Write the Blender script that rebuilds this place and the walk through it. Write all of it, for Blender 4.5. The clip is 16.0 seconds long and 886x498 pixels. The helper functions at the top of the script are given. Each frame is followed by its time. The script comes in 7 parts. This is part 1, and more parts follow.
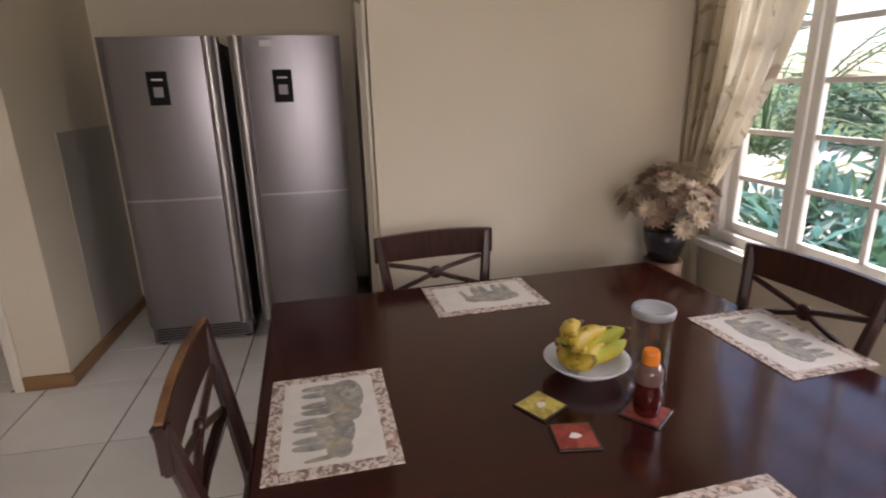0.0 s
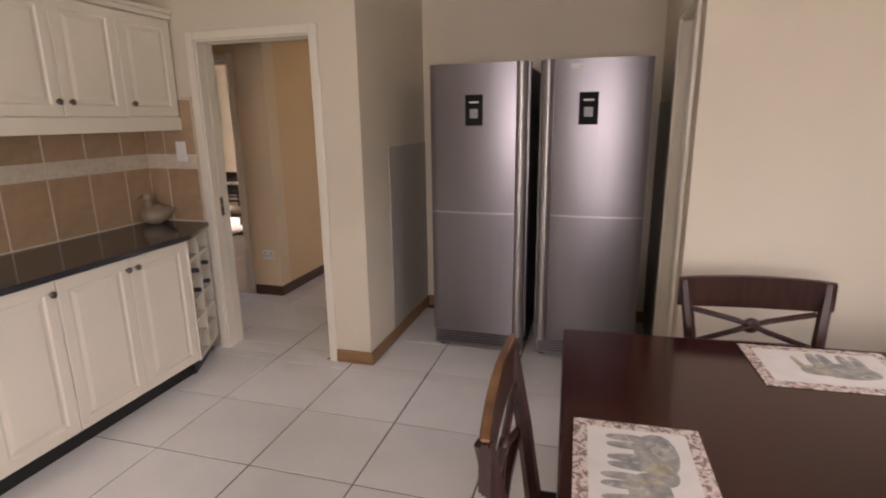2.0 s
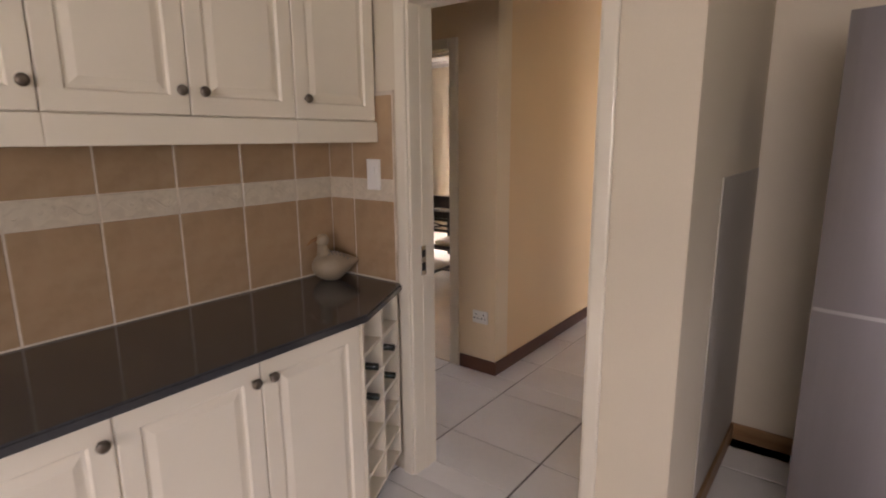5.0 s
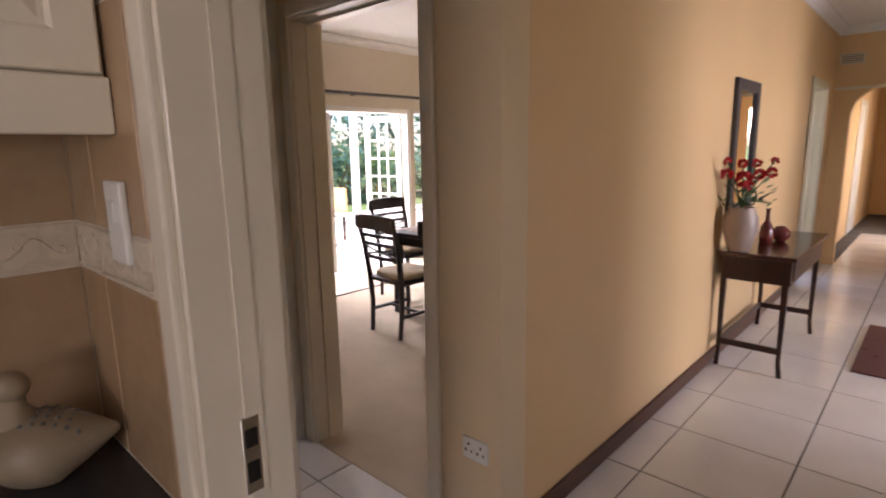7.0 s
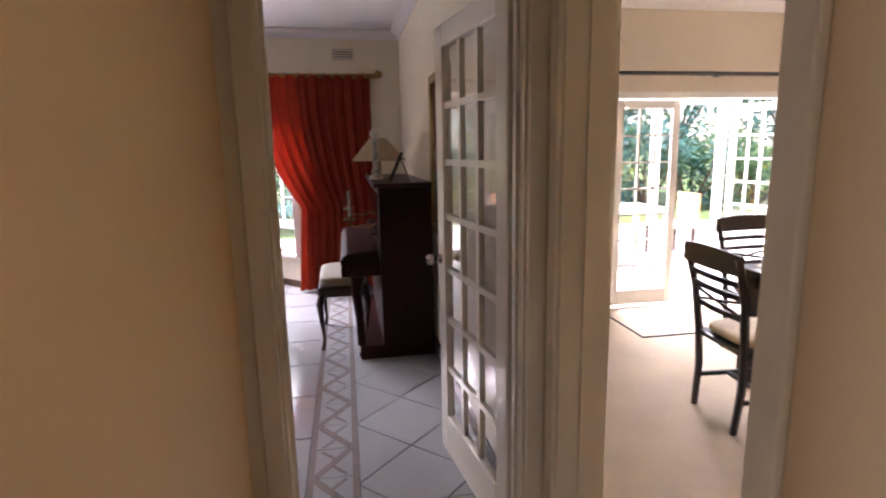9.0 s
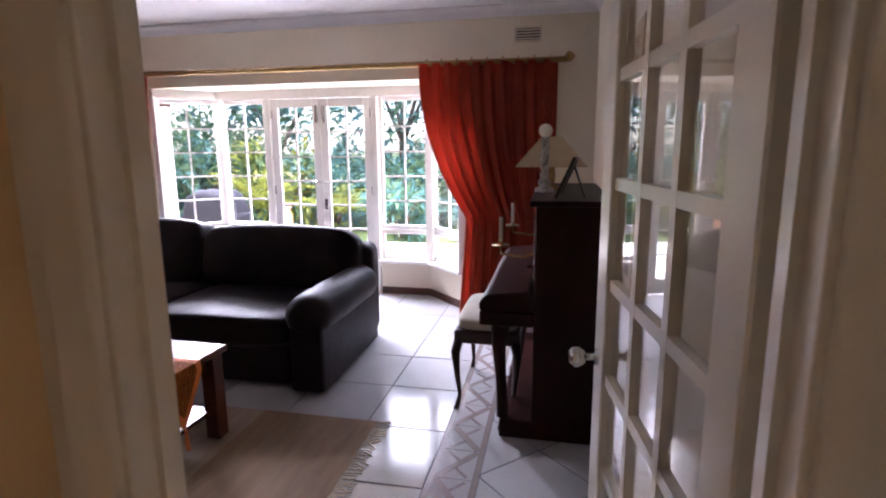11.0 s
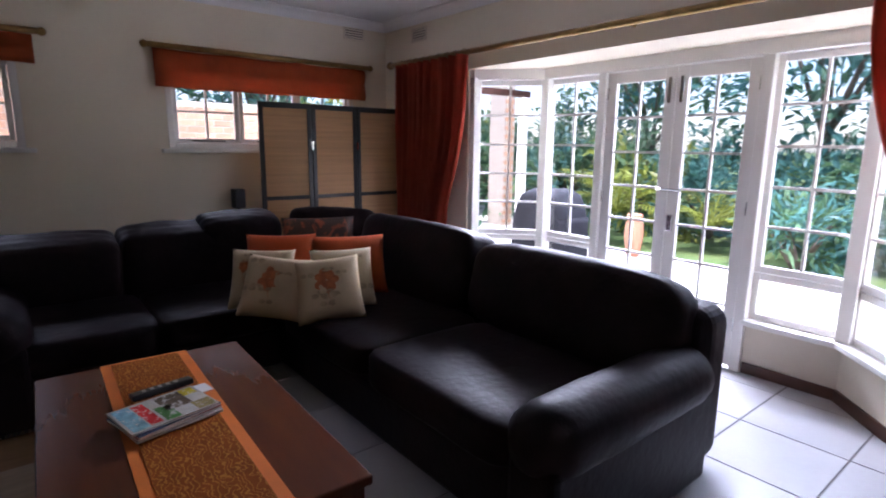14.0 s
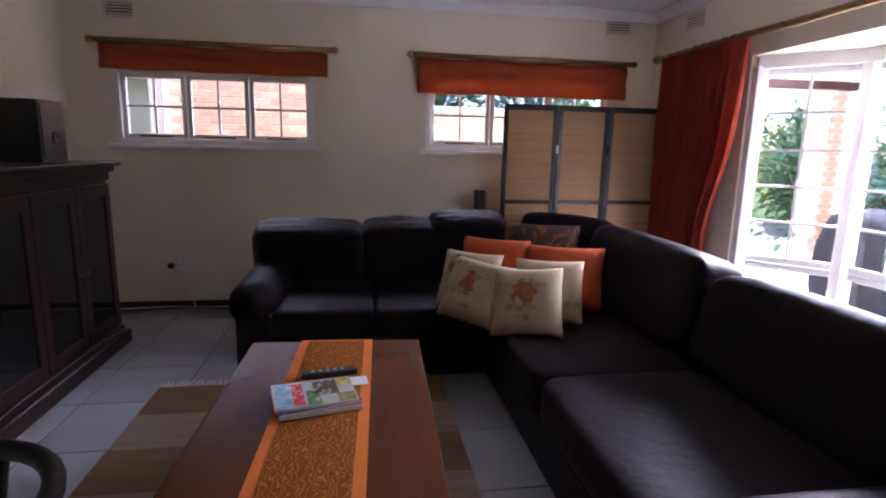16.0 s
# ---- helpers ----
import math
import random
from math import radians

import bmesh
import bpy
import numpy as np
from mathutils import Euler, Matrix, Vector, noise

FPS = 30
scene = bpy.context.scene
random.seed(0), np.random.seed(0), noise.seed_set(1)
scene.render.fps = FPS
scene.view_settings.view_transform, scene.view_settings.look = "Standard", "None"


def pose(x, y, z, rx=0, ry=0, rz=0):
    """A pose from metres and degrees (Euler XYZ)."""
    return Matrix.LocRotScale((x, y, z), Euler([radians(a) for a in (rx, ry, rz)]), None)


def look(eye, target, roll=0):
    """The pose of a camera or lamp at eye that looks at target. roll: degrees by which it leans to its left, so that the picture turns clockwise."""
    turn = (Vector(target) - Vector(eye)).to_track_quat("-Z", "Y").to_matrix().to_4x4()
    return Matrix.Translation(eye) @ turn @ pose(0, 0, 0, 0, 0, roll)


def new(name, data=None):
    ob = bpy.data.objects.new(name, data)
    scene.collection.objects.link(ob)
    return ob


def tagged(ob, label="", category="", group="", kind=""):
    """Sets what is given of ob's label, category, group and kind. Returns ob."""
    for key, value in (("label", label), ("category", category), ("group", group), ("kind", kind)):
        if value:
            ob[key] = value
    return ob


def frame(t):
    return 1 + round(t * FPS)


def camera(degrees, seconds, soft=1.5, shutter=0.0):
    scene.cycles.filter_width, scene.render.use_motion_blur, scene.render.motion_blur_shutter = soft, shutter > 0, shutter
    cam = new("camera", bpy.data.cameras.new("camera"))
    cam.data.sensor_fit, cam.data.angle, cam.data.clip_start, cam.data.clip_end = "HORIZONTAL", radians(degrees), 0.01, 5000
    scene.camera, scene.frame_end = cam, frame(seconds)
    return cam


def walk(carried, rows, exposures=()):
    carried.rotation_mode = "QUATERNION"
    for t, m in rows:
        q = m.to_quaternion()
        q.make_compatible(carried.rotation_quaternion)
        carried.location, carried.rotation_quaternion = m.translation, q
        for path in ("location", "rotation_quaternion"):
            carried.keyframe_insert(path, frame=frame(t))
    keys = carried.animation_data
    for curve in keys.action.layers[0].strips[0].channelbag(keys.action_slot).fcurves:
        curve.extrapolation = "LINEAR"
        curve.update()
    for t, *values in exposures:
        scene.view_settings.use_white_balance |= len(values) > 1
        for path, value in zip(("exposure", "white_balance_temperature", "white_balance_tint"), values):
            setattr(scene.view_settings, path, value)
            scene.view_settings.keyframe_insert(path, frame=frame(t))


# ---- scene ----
cam = camera(79.0, 16.0, soft=2.0, shutter=0.25)
PATH = [
    (0, (0.215, 0.323, 1.554), (0.577, 2.205, 0.983), -1.4),
    (0.5, (0.139, 0.363, 1.562), (0.282, 2.281, 1.014), -1.3),
    (1, (0.097, 0.388, 1.566), (-0.008, 2.313, 1.032), -1.1),
    (1.5, (0.051, 0.397, 1.562), (-0.276, 2.306, 1.063), -0.9),
    (2, (0.02, 0.416, 1.548), (-0.525, 2.281, 1.075), -0.8),
    (2.5, (-0.028, 0.445, 1.538), (-0.758, 2.248, 1.074), -0.8),
    (3, (-0.083, 0.525, 1.513), (-1.01, 2.238, 1.062), -0.9),
    (3.5, (-0.256, 0.723, 1.512), (-1.327, 2.356, 1.081), -0.9),
    (3.7, (-0.339, 0.836, 1.512), (-1.452, 2.447, 1.106), -0.8),
    (5.8, (-1.289, 2.279, 1.503), (-2.502, 3.819, 1.11), -0.6),
    (6, (-1.352, 2.422, 1.504), (-2.568, 3.965, 1.126), -0.7),
    (6.5, (-1.492, 2.786, 1.485), (-2.725, 4.319, 1.121), -1.0),
    (7, (-1.652, 3.079, 1.466), (-2.989, 4.521, 1.098), -1.0),
    (7.5, (-1.761, 3.334, 1.485), (-3.289, 4.569, 1.114), -1.4),
    (8, (-1.951, 3.558, 1.474), (-3.636, 4.573, 1.111), -0.6),
    (8.5, (-2.127, 3.701, 1.474), (-3.957, 4.42, 1.107), -0.9),
    (9, (-2.334, 3.847, 1.496), (-4.27, 4.189, 1.133), -1.1),
    (9.2, (-2.412, 3.891, 1.5), (-4.366, 4.115, 1.139), -0.9),
    (11.3, (-3.602, 4.161, 1.523), (-5.503, 3.66, 1.16), -0.3),
    (11.5, (-3.723, 4.149, 1.524), (-5.603, 3.574, 1.159), -0.2),
    (12, (-4.045, 4.069, 1.512), (-5.842, 3.271, 1.148), -0.1),
    (12.5, (-4.343, 3.987, 1.5), (-6.041, 2.997, 1.133), -0.1),
    (13, (-4.616, 3.906, 1.495), (-6.176, 2.71, 1.129), 0.1),
    (13.5, (-4.854, 3.805, 1.478), (-6.266, 2.437, 1.111), 0.4),
    (14, (-5.078, 3.739, 1.492), (-6.315, 2.212, 1.117), 0.6),
    (14.5, (-5.278, 3.747, 1.493), (-6.29, 2.064, 1.117), 0.6),
    (15, (-5.417, 3.746, 1.488), (-6.203, 1.945, 1.113), 0.8),
    (15.5, (-5.541, 3.705, 1.484), (-6.084, 1.817, 1.107), 1.1),
    (16, (-5.608, 3.665, 1.479), (-5.907, 1.723, 1.107), 1.3),
]
walk(cam, [(t, look(eye, target, roll)) for t, eye, target, roll in PATH], [(0.0, 1.0, 6500, 22), (1.0, 1.42, 6500, 26), (3.5, 1.5, 6500, 27), (5.9, 1.52, 6450, 28), (6.5, 1.34, 6450, 29), (7.5, 1.5, 6500, 29), (8.5, 1.88, 6500, 31), (9.2, 1.95, 6500, 31), (11.3, 1.85, 5950, 33), (12.5, 1.6, 5750, 31), (13.5, 1.28, 5700, 28), (14.5, 1.05, 5680, 26), (16.0, 1.6, 5700, 33)])


# ---------------------------------------------------------------- world, sun, window light
SUN_EL, SUN_AZ = 67.0, 45.0
world = bpy.data.worlds.new("world")
scene.world = world
world.use_nodes = True
wn = world.node_tree
sky = wn.nodes.new("ShaderNodeTexSky")
sky.sky_type, sky.sun_disc = "NISHITA", False
sky.sun_elevation, sky.sun_rotation = radians(SUN_EL), radians(SUN_AZ)
wn.links.new(sky.outputs[0], wn.nodes["Background"].inputs[0])
wn.nodes["Background"].inputs[1].default_value = 0.15
sun = new("sun", bpy.data.lights.new("sun", "SUN"))
sun.data.energy, sun.data.angle, sun.data.color = 5.0, radians(0.5), (1.0, 0.95, 0.87)
sd = Vector((math.sin(radians(SUN_AZ)) * math.cos(radians(SUN_EL)), math.cos(radians(SUN_AZ)) * math.cos(radians(SUN_EL)), math.sin(radians(SUN_EL))))
sun.matrix_world = look(sd * 30, (0, 0, 0))


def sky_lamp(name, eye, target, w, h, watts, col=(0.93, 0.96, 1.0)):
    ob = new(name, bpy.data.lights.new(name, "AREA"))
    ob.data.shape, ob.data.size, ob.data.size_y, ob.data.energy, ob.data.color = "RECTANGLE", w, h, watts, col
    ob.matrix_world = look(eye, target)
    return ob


# added lamps for the sky's light: outside above the panes, or at unseen openings
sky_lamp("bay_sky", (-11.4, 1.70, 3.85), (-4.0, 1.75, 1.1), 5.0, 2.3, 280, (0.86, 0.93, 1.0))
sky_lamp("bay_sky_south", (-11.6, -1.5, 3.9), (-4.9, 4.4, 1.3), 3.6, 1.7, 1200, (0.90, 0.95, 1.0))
sky_lamp("dining_sky", (-9.6, 7.1, 3.1), (-3.8, 6.6, 0.9), 2.4, 1.2, 460)
sky_lamp("kitchen_sky", (4.4, 1.3, 2.95), (-2.6, 2.1, 0.7), 2.6, 1.0, 92, (1.0, 0.97, 0.92))
# fill lamp added behind the walker to light the kitchen and lobby
sky_lamp("kitchen_rear_sky", (0.2, -1.72, 1.5), (-1.1, 3.2, 0.8), 1.7, 1.05, 24, (1.0, 0.95, 0.88))
# added lamp far outside the east wall, narrowed to shape the hall's bright patch
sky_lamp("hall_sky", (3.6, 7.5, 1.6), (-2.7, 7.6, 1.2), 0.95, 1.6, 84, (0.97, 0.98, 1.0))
# warm fill lamp added out of view beside the corridor
sky_lamp("corridor_sky", (-0.95, 13.6, 1.5), (-2.8, 13.4, 1.0), 1.1, 1.2, 16, (1.0, 0.88, 0.68))
sky_lamp("south_sky_1", (-4.4, -2.6, 2.9), (-4.4, 0.5, 0.8), 1.6, 0.5, 15)
sky_lamp("south_sky_2", (-7.1, -2.6, 2.9), (-7.1, 0.5, 0.8), 1.6, 0.5, 15)


# ---------------------------------------------------------------- materials
def mat(name, col, rough=0.5, metal=0.0, var=0.12, scale=6.0, bump=0.05, bscale=80.0, coat=0.0, stretch=None, col2=None, rvar=0.08, dist=0.002, spec=0.5, rand=0.0, trans=0.0):
    m = bpy.data.materials.new(name)
    m.use_nodes = True
    nt = m.node_tree
    N, L = nt.nodes, nt.links
    b = N["Principled BSDF"]
    b.inputs["Metallic"].default_value = metal
    b.inputs["Coat Weight"].default_value = coat
    b.inputs["Coat Roughness"].default_value = 0.12
    b.inputs["Specular IOR Level"].default_value = spec
    if trans:
        b.inputs["Transmission Weight"].default_value = trans
    tc = N.new("ShaderNodeTexCoord")
    mp = N.new("ShaderNodeMapping")
    mp.inputs["Scale"].default_value = stretch or (1, 1, 1)
    L.new(tc.outputs["Object"], mp.inputs[0])
    n1 = N.new("ShaderNodeTexNoise")
    n1.inputs["Scale"].default_value, n1.inputs["Detail"].default_value = scale, 6
    n2 = N.new("ShaderNodeTexNoise")
    n2.inputs["Scale"].default_value, n2.inputs["Detail"].default_value = bscale, 3
    L.new(mp.outputs[0], n1.inputs[0]), L.new(mp.outputs[0], n2.inputs[0])
    mix = N.new("ShaderNodeMix")
    mix.data_type = "RGBA"
    c = Vector(col)
    lo = col2 or tuple(c * (1 - var))
    hi = tuple(min(1, v * (1 + var)) for v in c) if not col2 else col
    mix.inputs[6].default_value, mix.inputs[7].default_value = (*lo, 1), (*hi, 1)
    rp = N.new("ShaderNodeValToRGB")
    rp.color_ramp.elements[0].position, rp.color_ramp.elements[1].position = 0.32, 0.68
    add = N.new("ShaderNodeMath")
    add.operation = "MULTIPLY_ADD"
    add.inputs[1].default_value = 0.25
    L.new(n2.outputs[0], add.inputs[0]), L.new(n1.outputs[0], add.inputs[2])
    sub = N.new("ShaderNodeMath")
    sub.operation = "SUBTRACT"
    sub.inputs[1].default_value = 0.125
    L.new(add.outputs[0], sub.inputs[0])
    if rand:
        oi = N.new("ShaderNodeObjectInfo")
        ra = N.new("ShaderNodeMath")
        ra.operation = "MULTIPLY_ADD"
        ra.inputs[1].default_value, ra.inputs[2].default_value = rand, -rand / 2
        L.new(oi.outputs["Random"], ra.inputs[0])
        sm = N.new("ShaderNodeMath")
        L.new(sub.outputs[0], sm.inputs[0]), L.new(ra.outputs[0], sm.inputs[1])
        L.new(sm.outputs[0], rp.inputs[0])
    else:
        L.new(sub.outputs[0], rp.inputs[0])
    L.new(rp.outputs[0], mix.inputs[0])
    L.new(mix.outputs[2], b.inputs["Base Color"])
    rr = N.new("ShaderNodeMapRange")
    rr.inputs["To Min"].default_value, rr.inputs["To Max"].default_value = max(0, rough - rvar), min(1, rough + rvar)
    L.new(n1.outputs[0], rr.inputs[0])
    L.new(rr.outputs[0], b.inputs["Roughness"])
    if bump:
        bp = N.new("ShaderNodeBump")
        bp.inputs["Strength"].default_value, bp.inputs["Distance"].default_value = bump, dist
        L.new(n2.outputs[0], bp.inputs["Height"])
        L.new(bp.outputs[0], b.inputs["Normal"])
    m["mix"] = mix.name
    return m


def over(m, col, kind, scale, lo, hi, stretch=(1, 1, 1), dist=0.0, amount=1.0):
    """A second pattern (noise, wave or voronoi) of another colour over a material's base colour."""
    nt = m.node_tree
    N, L = nt.nodes, nt.links
    b = N["Principled BSDF"]
    old = b.inputs["Base Color"].links[0].from_socket
    tc = N.new("ShaderNodeTexCoord")
    mp = N.new("ShaderNodeMapping")
    mp.inputs["Scale"].default_value = stretch
    L.new(tc.outputs["Object"], mp.inputs[0])
    if kind == "wave":
        t = N.new("ShaderNodeTexWave")
        t.inputs["Distortion"].default_value = dist
        t.inputs["Detail"].default_value = 2
        t.inputs["Detail Scale"].default_value = 1.5
    elif kind == "voronoi":
        t = N.new("ShaderNodeTexVoronoi")
    else:
        t = N.new("ShaderNodeTexNoise")
        t.inputs["Distortion"].default_value = dist
    t.inputs["Scale"].default_value = scale
    L.new(mp.outputs[0], t.inputs[0])
    rp = N.new("ShaderNodeValToRGB")
    rp.color_ramp.elements[0].position, rp.color_ramp.elements[1].position = lo, hi
    rp.color_ramp.elements[1].color = (amount, amount, amount, 1)
    L.new(t.outputs[0], rp.inputs[0])
    mx = N.new("ShaderNodeMix")
    mx.data_type = "RGBA"
    mx.inputs[7].default_value = (*col, 1)
    L.new(rp.outputs[0], mx.inputs[0]), L.new(old, mx.inputs[6]), L.new(mx.outputs[2], b.inputs["Base Color"])
    return m


def glass_mat(name, tint=(1, 1, 1), rough=0.0, flat=0.0):
    m = bpy.data.materials.new(name)
    m.use_nodes = True
    nt = m.node_tree
    N, L = nt.nodes, nt.links
    N.remove(N["Principled BSDF"])
    tr, gl, mx, fr = N.new("ShaderNodeBsdfTransparent"), N.new("ShaderNodeBsdfGlossy"), N.new("ShaderNodeMixShader"), N.new("ShaderNodeLayerWeight")
    pw, ma = N.new("ShaderNodeMath"), N.new("ShaderNodeMath")
    pw.operation, ma.operation = "POWER", "MULTIPLY_ADD"
    fr.inputs[0].default_value, pw.inputs[1].default_value = 0.5, 5.0
    ma.inputs[1].default_value, ma.inputs[2].default_value = 0.95, 0.04
    L.new(fr.outputs["Facing"], pw.inputs[0]), L.new(pw.outputs[0], ma.inputs[0])
    tr.inputs[0].default_value = (*tint, 1)
    gl.inputs["Roughness"].default_value = rough
    if flat:
        mx.inputs[0].default_value = flat
    else:
        L.new(ma.outputs[0], mx.inputs[0])
    L.new(tr.outputs[0], mx.inputs[1]), L.new(gl.outputs[0], mx.inputs[2])
    L.new(mx.outputs[0], N["Material Output"].inputs[0])
    return m


WALL = mat("cream wall paint", (0.68, 0.60, 0.47), 0.62, var=0.035, scale=1.3, bump=0.12, bscale=140)
# the wall cream again, lightened to make up for weak light in this room
LIVWALL_LIFTED = mat("cream wall paint lightened", (0.79, 0.705, 0.55), 0.62, var=0.035, scale=1.3, bump=0.12, bscale=140)
HALLWALL = mat("warm cream wall paint", (0.74, 0.515, 0.265), 0.55, var=0.035, scale=1.3, bump=0.12, bscale=140)
# hall cream made paler, with the cooler light on this wall put into it
LOBBYWALL_LIT = mat("hall cream toned for lobby light", (0.74, 0.59, 0.385), 0.58, var=0.035, scale=1.3, bump=0.12, bscale=140)
CEIL = mat("white ceiling paint", (0.80, 0.79, 0.78), 0.7, var=0.02, scale=1.0, bump=0.08, bscale=160)
TRIM = mat("ivory gloss paint", (0.76, 0.70, 0.58), 0.32, var=0.03, scale=3, bump=0.06, bscale=60, coat=0.15)
WHITE = mat("white gloss paint", (0.80, 0.775, 0.725), 0.32, var=0.03, scale=3, bump=0.06, bscale=60)
CAB = mat("cream cabinet lacquer", (0.80, 0.73, 0.60), 0.36, var=0.02, scale=3, bump=0.03, bscale=70)
GRANITE = over(mat("black granite", (0.012, 0.012, 0.013), 0.09, var=0.5, scale=60, bump=0.0, spec=0.6), (0.10, 0.10, 0.11), "voronoi", 220, 0.0, 0.12, amount=0.4)
FLOORT = mat("glazed white floor tile", (0.83, 0.82, 0.80), 0.14, var=0.05, scale=2.2, bump=0.02, bscale=30, rand=0.3, rvar=0.05)
# white floor tile darkened in colour to hold down the bay's light on it
LIVT_DIM = mat("glazed floor tile dimmed", (0.44, 0.44, 0.445), 0.13, var=0.05, scale=2.2, bump=0.02, bscale=30, rand=0.3, rvar=0.05)
GROUT = mat("grey grout", (0.10, 0.095, 0.09), 0.9, var=0.25, scale=5, bump=0.3, bscale=220)
WGROUT = mat("pale tile grout", (0.66, 0.57, 0.46), 0.85, var=0.12, scale=12, bump=0.25, bscale=220)
WTILE = over(mat("terracotta wall tile", (0.39, 0.26, 0.15), 0.22, var=0.10, scale=5, bump=0.05, bscale=40, rand=0.35), (0.46, 0.33, 0.2), "noise", 14, 0.45, 0.7, amount=0.5)
BTILE = over(mat("cream embossed border tile", (0.64, 0.56, 0.44), 0.3, var=0.05, scale=20, bump=0.2, bscale=60, dist=0.003), (0.46, 0.38, 0.29), "noise", 26, 0.45, 0.62, dist=1.5, amount=0.3)
STRIP = mat("taupe border tile", (0.27, 0.23, 0.215), 0.25, var=0.12, scale=14, bump=0.03, bscale=60)
STEEL = mat("brushed stainless steel", (0.235, 0.22, 0.235), 0.34, 1.0, var=0.06, scale=5, bump=0.04, bscale=300, stretch=(1, 1, 0.02), rvar=0.05)
CHROME = mat("polished chrome", (0.65, 0.64, 0.62), 0.14, 1.0, var=0.03, bump=0)
DARKPLASTIC = mat("dark grey plastic", (0.03, 0.03, 0.033), 0.45, var=0.1, bump=0.02)
BLACK = mat("black plastic", (0.010, 0.010, 0.011), 0.35, var=0.1, bump=0.02)
MAHOG = mat("dark mahogany", (0.040, 0.0065, 0.0045), 0.13, var=0.2, scale=3, bump=0.03, bscale=90, stretch=(1, 9, 9), col2=(0.019, 0.0045, 0.004), spec=0.42, coat=0.0, rvar=0.05)
MAHOGY = mat("dark mahogany side grain", (0.07, 0.016, 0.011), 0.2, scale=3, bump=0.03, bscale=90, stretch=(9, 1, 9), col2=(0.035, 0.010, 0.008), coat=0.3, rvar=0.05)
DARKWOOD = mat("dark stained wood", (0.055, 0.020, 0.013), 0.32, scale=4, bump=0.06, bscale=70, stretch=(8, 8, 1), col2=(0.022, 0.010, 0.008), coat=0.05, spec=0.35)
WORNWOOD = mat("worn brown wood edge", (0.26, 0.13, 0.05), 0.35, scale=9, bump=0.08, bscale=70, col2=(0.08, 0.03, 0.015))
ESPRESSO = mat("espresso wood", (0.020, 0.010, 0.008), 0.32, scale=4, bump=0.05, bscale=70, stretch=(8, 8, 1), col2=(0.010, 0.006, 0.005), coat=0.12)
TABLEWOOD = mat("reddish brown table wood", (0.105, 0.029, 0.010), 0.27, scale=2.2, bump=0.0, bscale=30, stretch=(6, 0.8, 6), col2=(0.082, 0.023, 0.009), coat=0.0, spec=0.33, rvar=0.0)
SKIRT_L = mat("light wood skirting", (0.33, 0.19, 0.085), 0.4, scale=3, bump=0.05, stretch=(1, 1, 9), col2=(0.22, 0.115, 0.05))
SKIRT_D = mat("brown tile skirting", (0.085, 0.033, 0.018), 0.35, scale=6, bump=0.05, var=0.2)
LEATHER = mat("dark brown leather", (0.0150, 0.0086, 0.0102), 0.52, scale=5, bump=0.6, bscale=21, var=0.35, spec=0.13, dist=0.006, rvar=0.14)
PIPING = mat("worn leather seam", (0.035, 0.022, 0.02), 0.5, bump=0.2)
CURTAIN = over(mat("rust red curtain cloth", (0.42, 0.062, 0.029), 0.8, var=0.12, scale=6, bump=0.25, bscale=400, spec=0.2), (0.50, 0.09, 0.04), "noise", 9, 0.45, 0.75, (6, 6, 0.6), amount=0.7)
BLIND = mat("orange blind cloth", (0.55, 0.135, 0.045), 0.8, var=0.08, scale=8, bump=0.25, bscale=350, spec=0.2)
CREAMCLOTH = over(mat("cream embroidered curtain", (0.84, 0.78, 0.66), 0.85, var=0.05, scale=5, bump=0.2, bscale=350, spec=0.2), (0.33, 0.22, 0.11), "noise", 7.5, 0.60, 0.66, (1, 1, 0.7), dist=2.5, amount=0.55)
SHEER = mat("pale curtain lining", (0.70, 0.62, 0.50), 0.85, var=0.05, scale=5, bump=0.2, bscale=300)
GOLD = mat("aged gilt rod", (0.36, 0.23, 0.085), 0.35, 0.75, var=0.2, scale=12, bump=0.1)


def sheer(m, share):
    """Lets part of the light through a thin cloth."""
    nt = m.node_tree
    b, o = nt.nodes["Principled BSDF"], nt.nodes["Material Output"]
    tl, mx = nt.nodes.new("ShaderNodeBsdfTranslucent"), nt.nodes.new("ShaderNodeMixShader")
    nt.links.new(b.inputs["Base Color"].links[0].from_socket, tl.inputs[0])
    mx.inputs[0].default_value = share
    nt.links.new(b.outputs[0], mx.inputs[1]), nt.links.new(tl.outputs[0], mx.inputs[2]), nt.links.new(mx.outputs[0], o.inputs[0])


sheer(CREAMCLOTH, 0.6), sheer(CURTAIN, 0.08), sheer(BLIND, 0.15)
CARPET = mat("beige carpet", (0.56, 0.47, 0.35), 0.95, var=0.08, scale=3, bump=0.7, bscale=420, dist=0.004, spec=0.1)
KNOB = mat("aged pewter knob", (0.18, 0.15, 0.12), 0.38, 0.85, var=0.25, scale=60, bump=0.1)
GLASS = glass_mat("window glass")
RATTAN = over(mat("woven bamboo panel", (0.44, 0.245, 0.105), 0.65, var=0.14, scale=7, bump=0.5, bscale=90, stretch=(0.2, 0.2, 6), dist=0.003), (0.28, 0.14, 0.055), "wave", 26, 0.55, 0.9, (0, 0, 1), amount=0.5)
PLASTIC_W = mat("white switch plastic", (0.80, 0.78, 0.74), 0.35, var=0.02, bump=0)
PAPER = mat("white paper", (0.75, 0.74, 0.72), 0.55, var=0.03, bump=0.02)


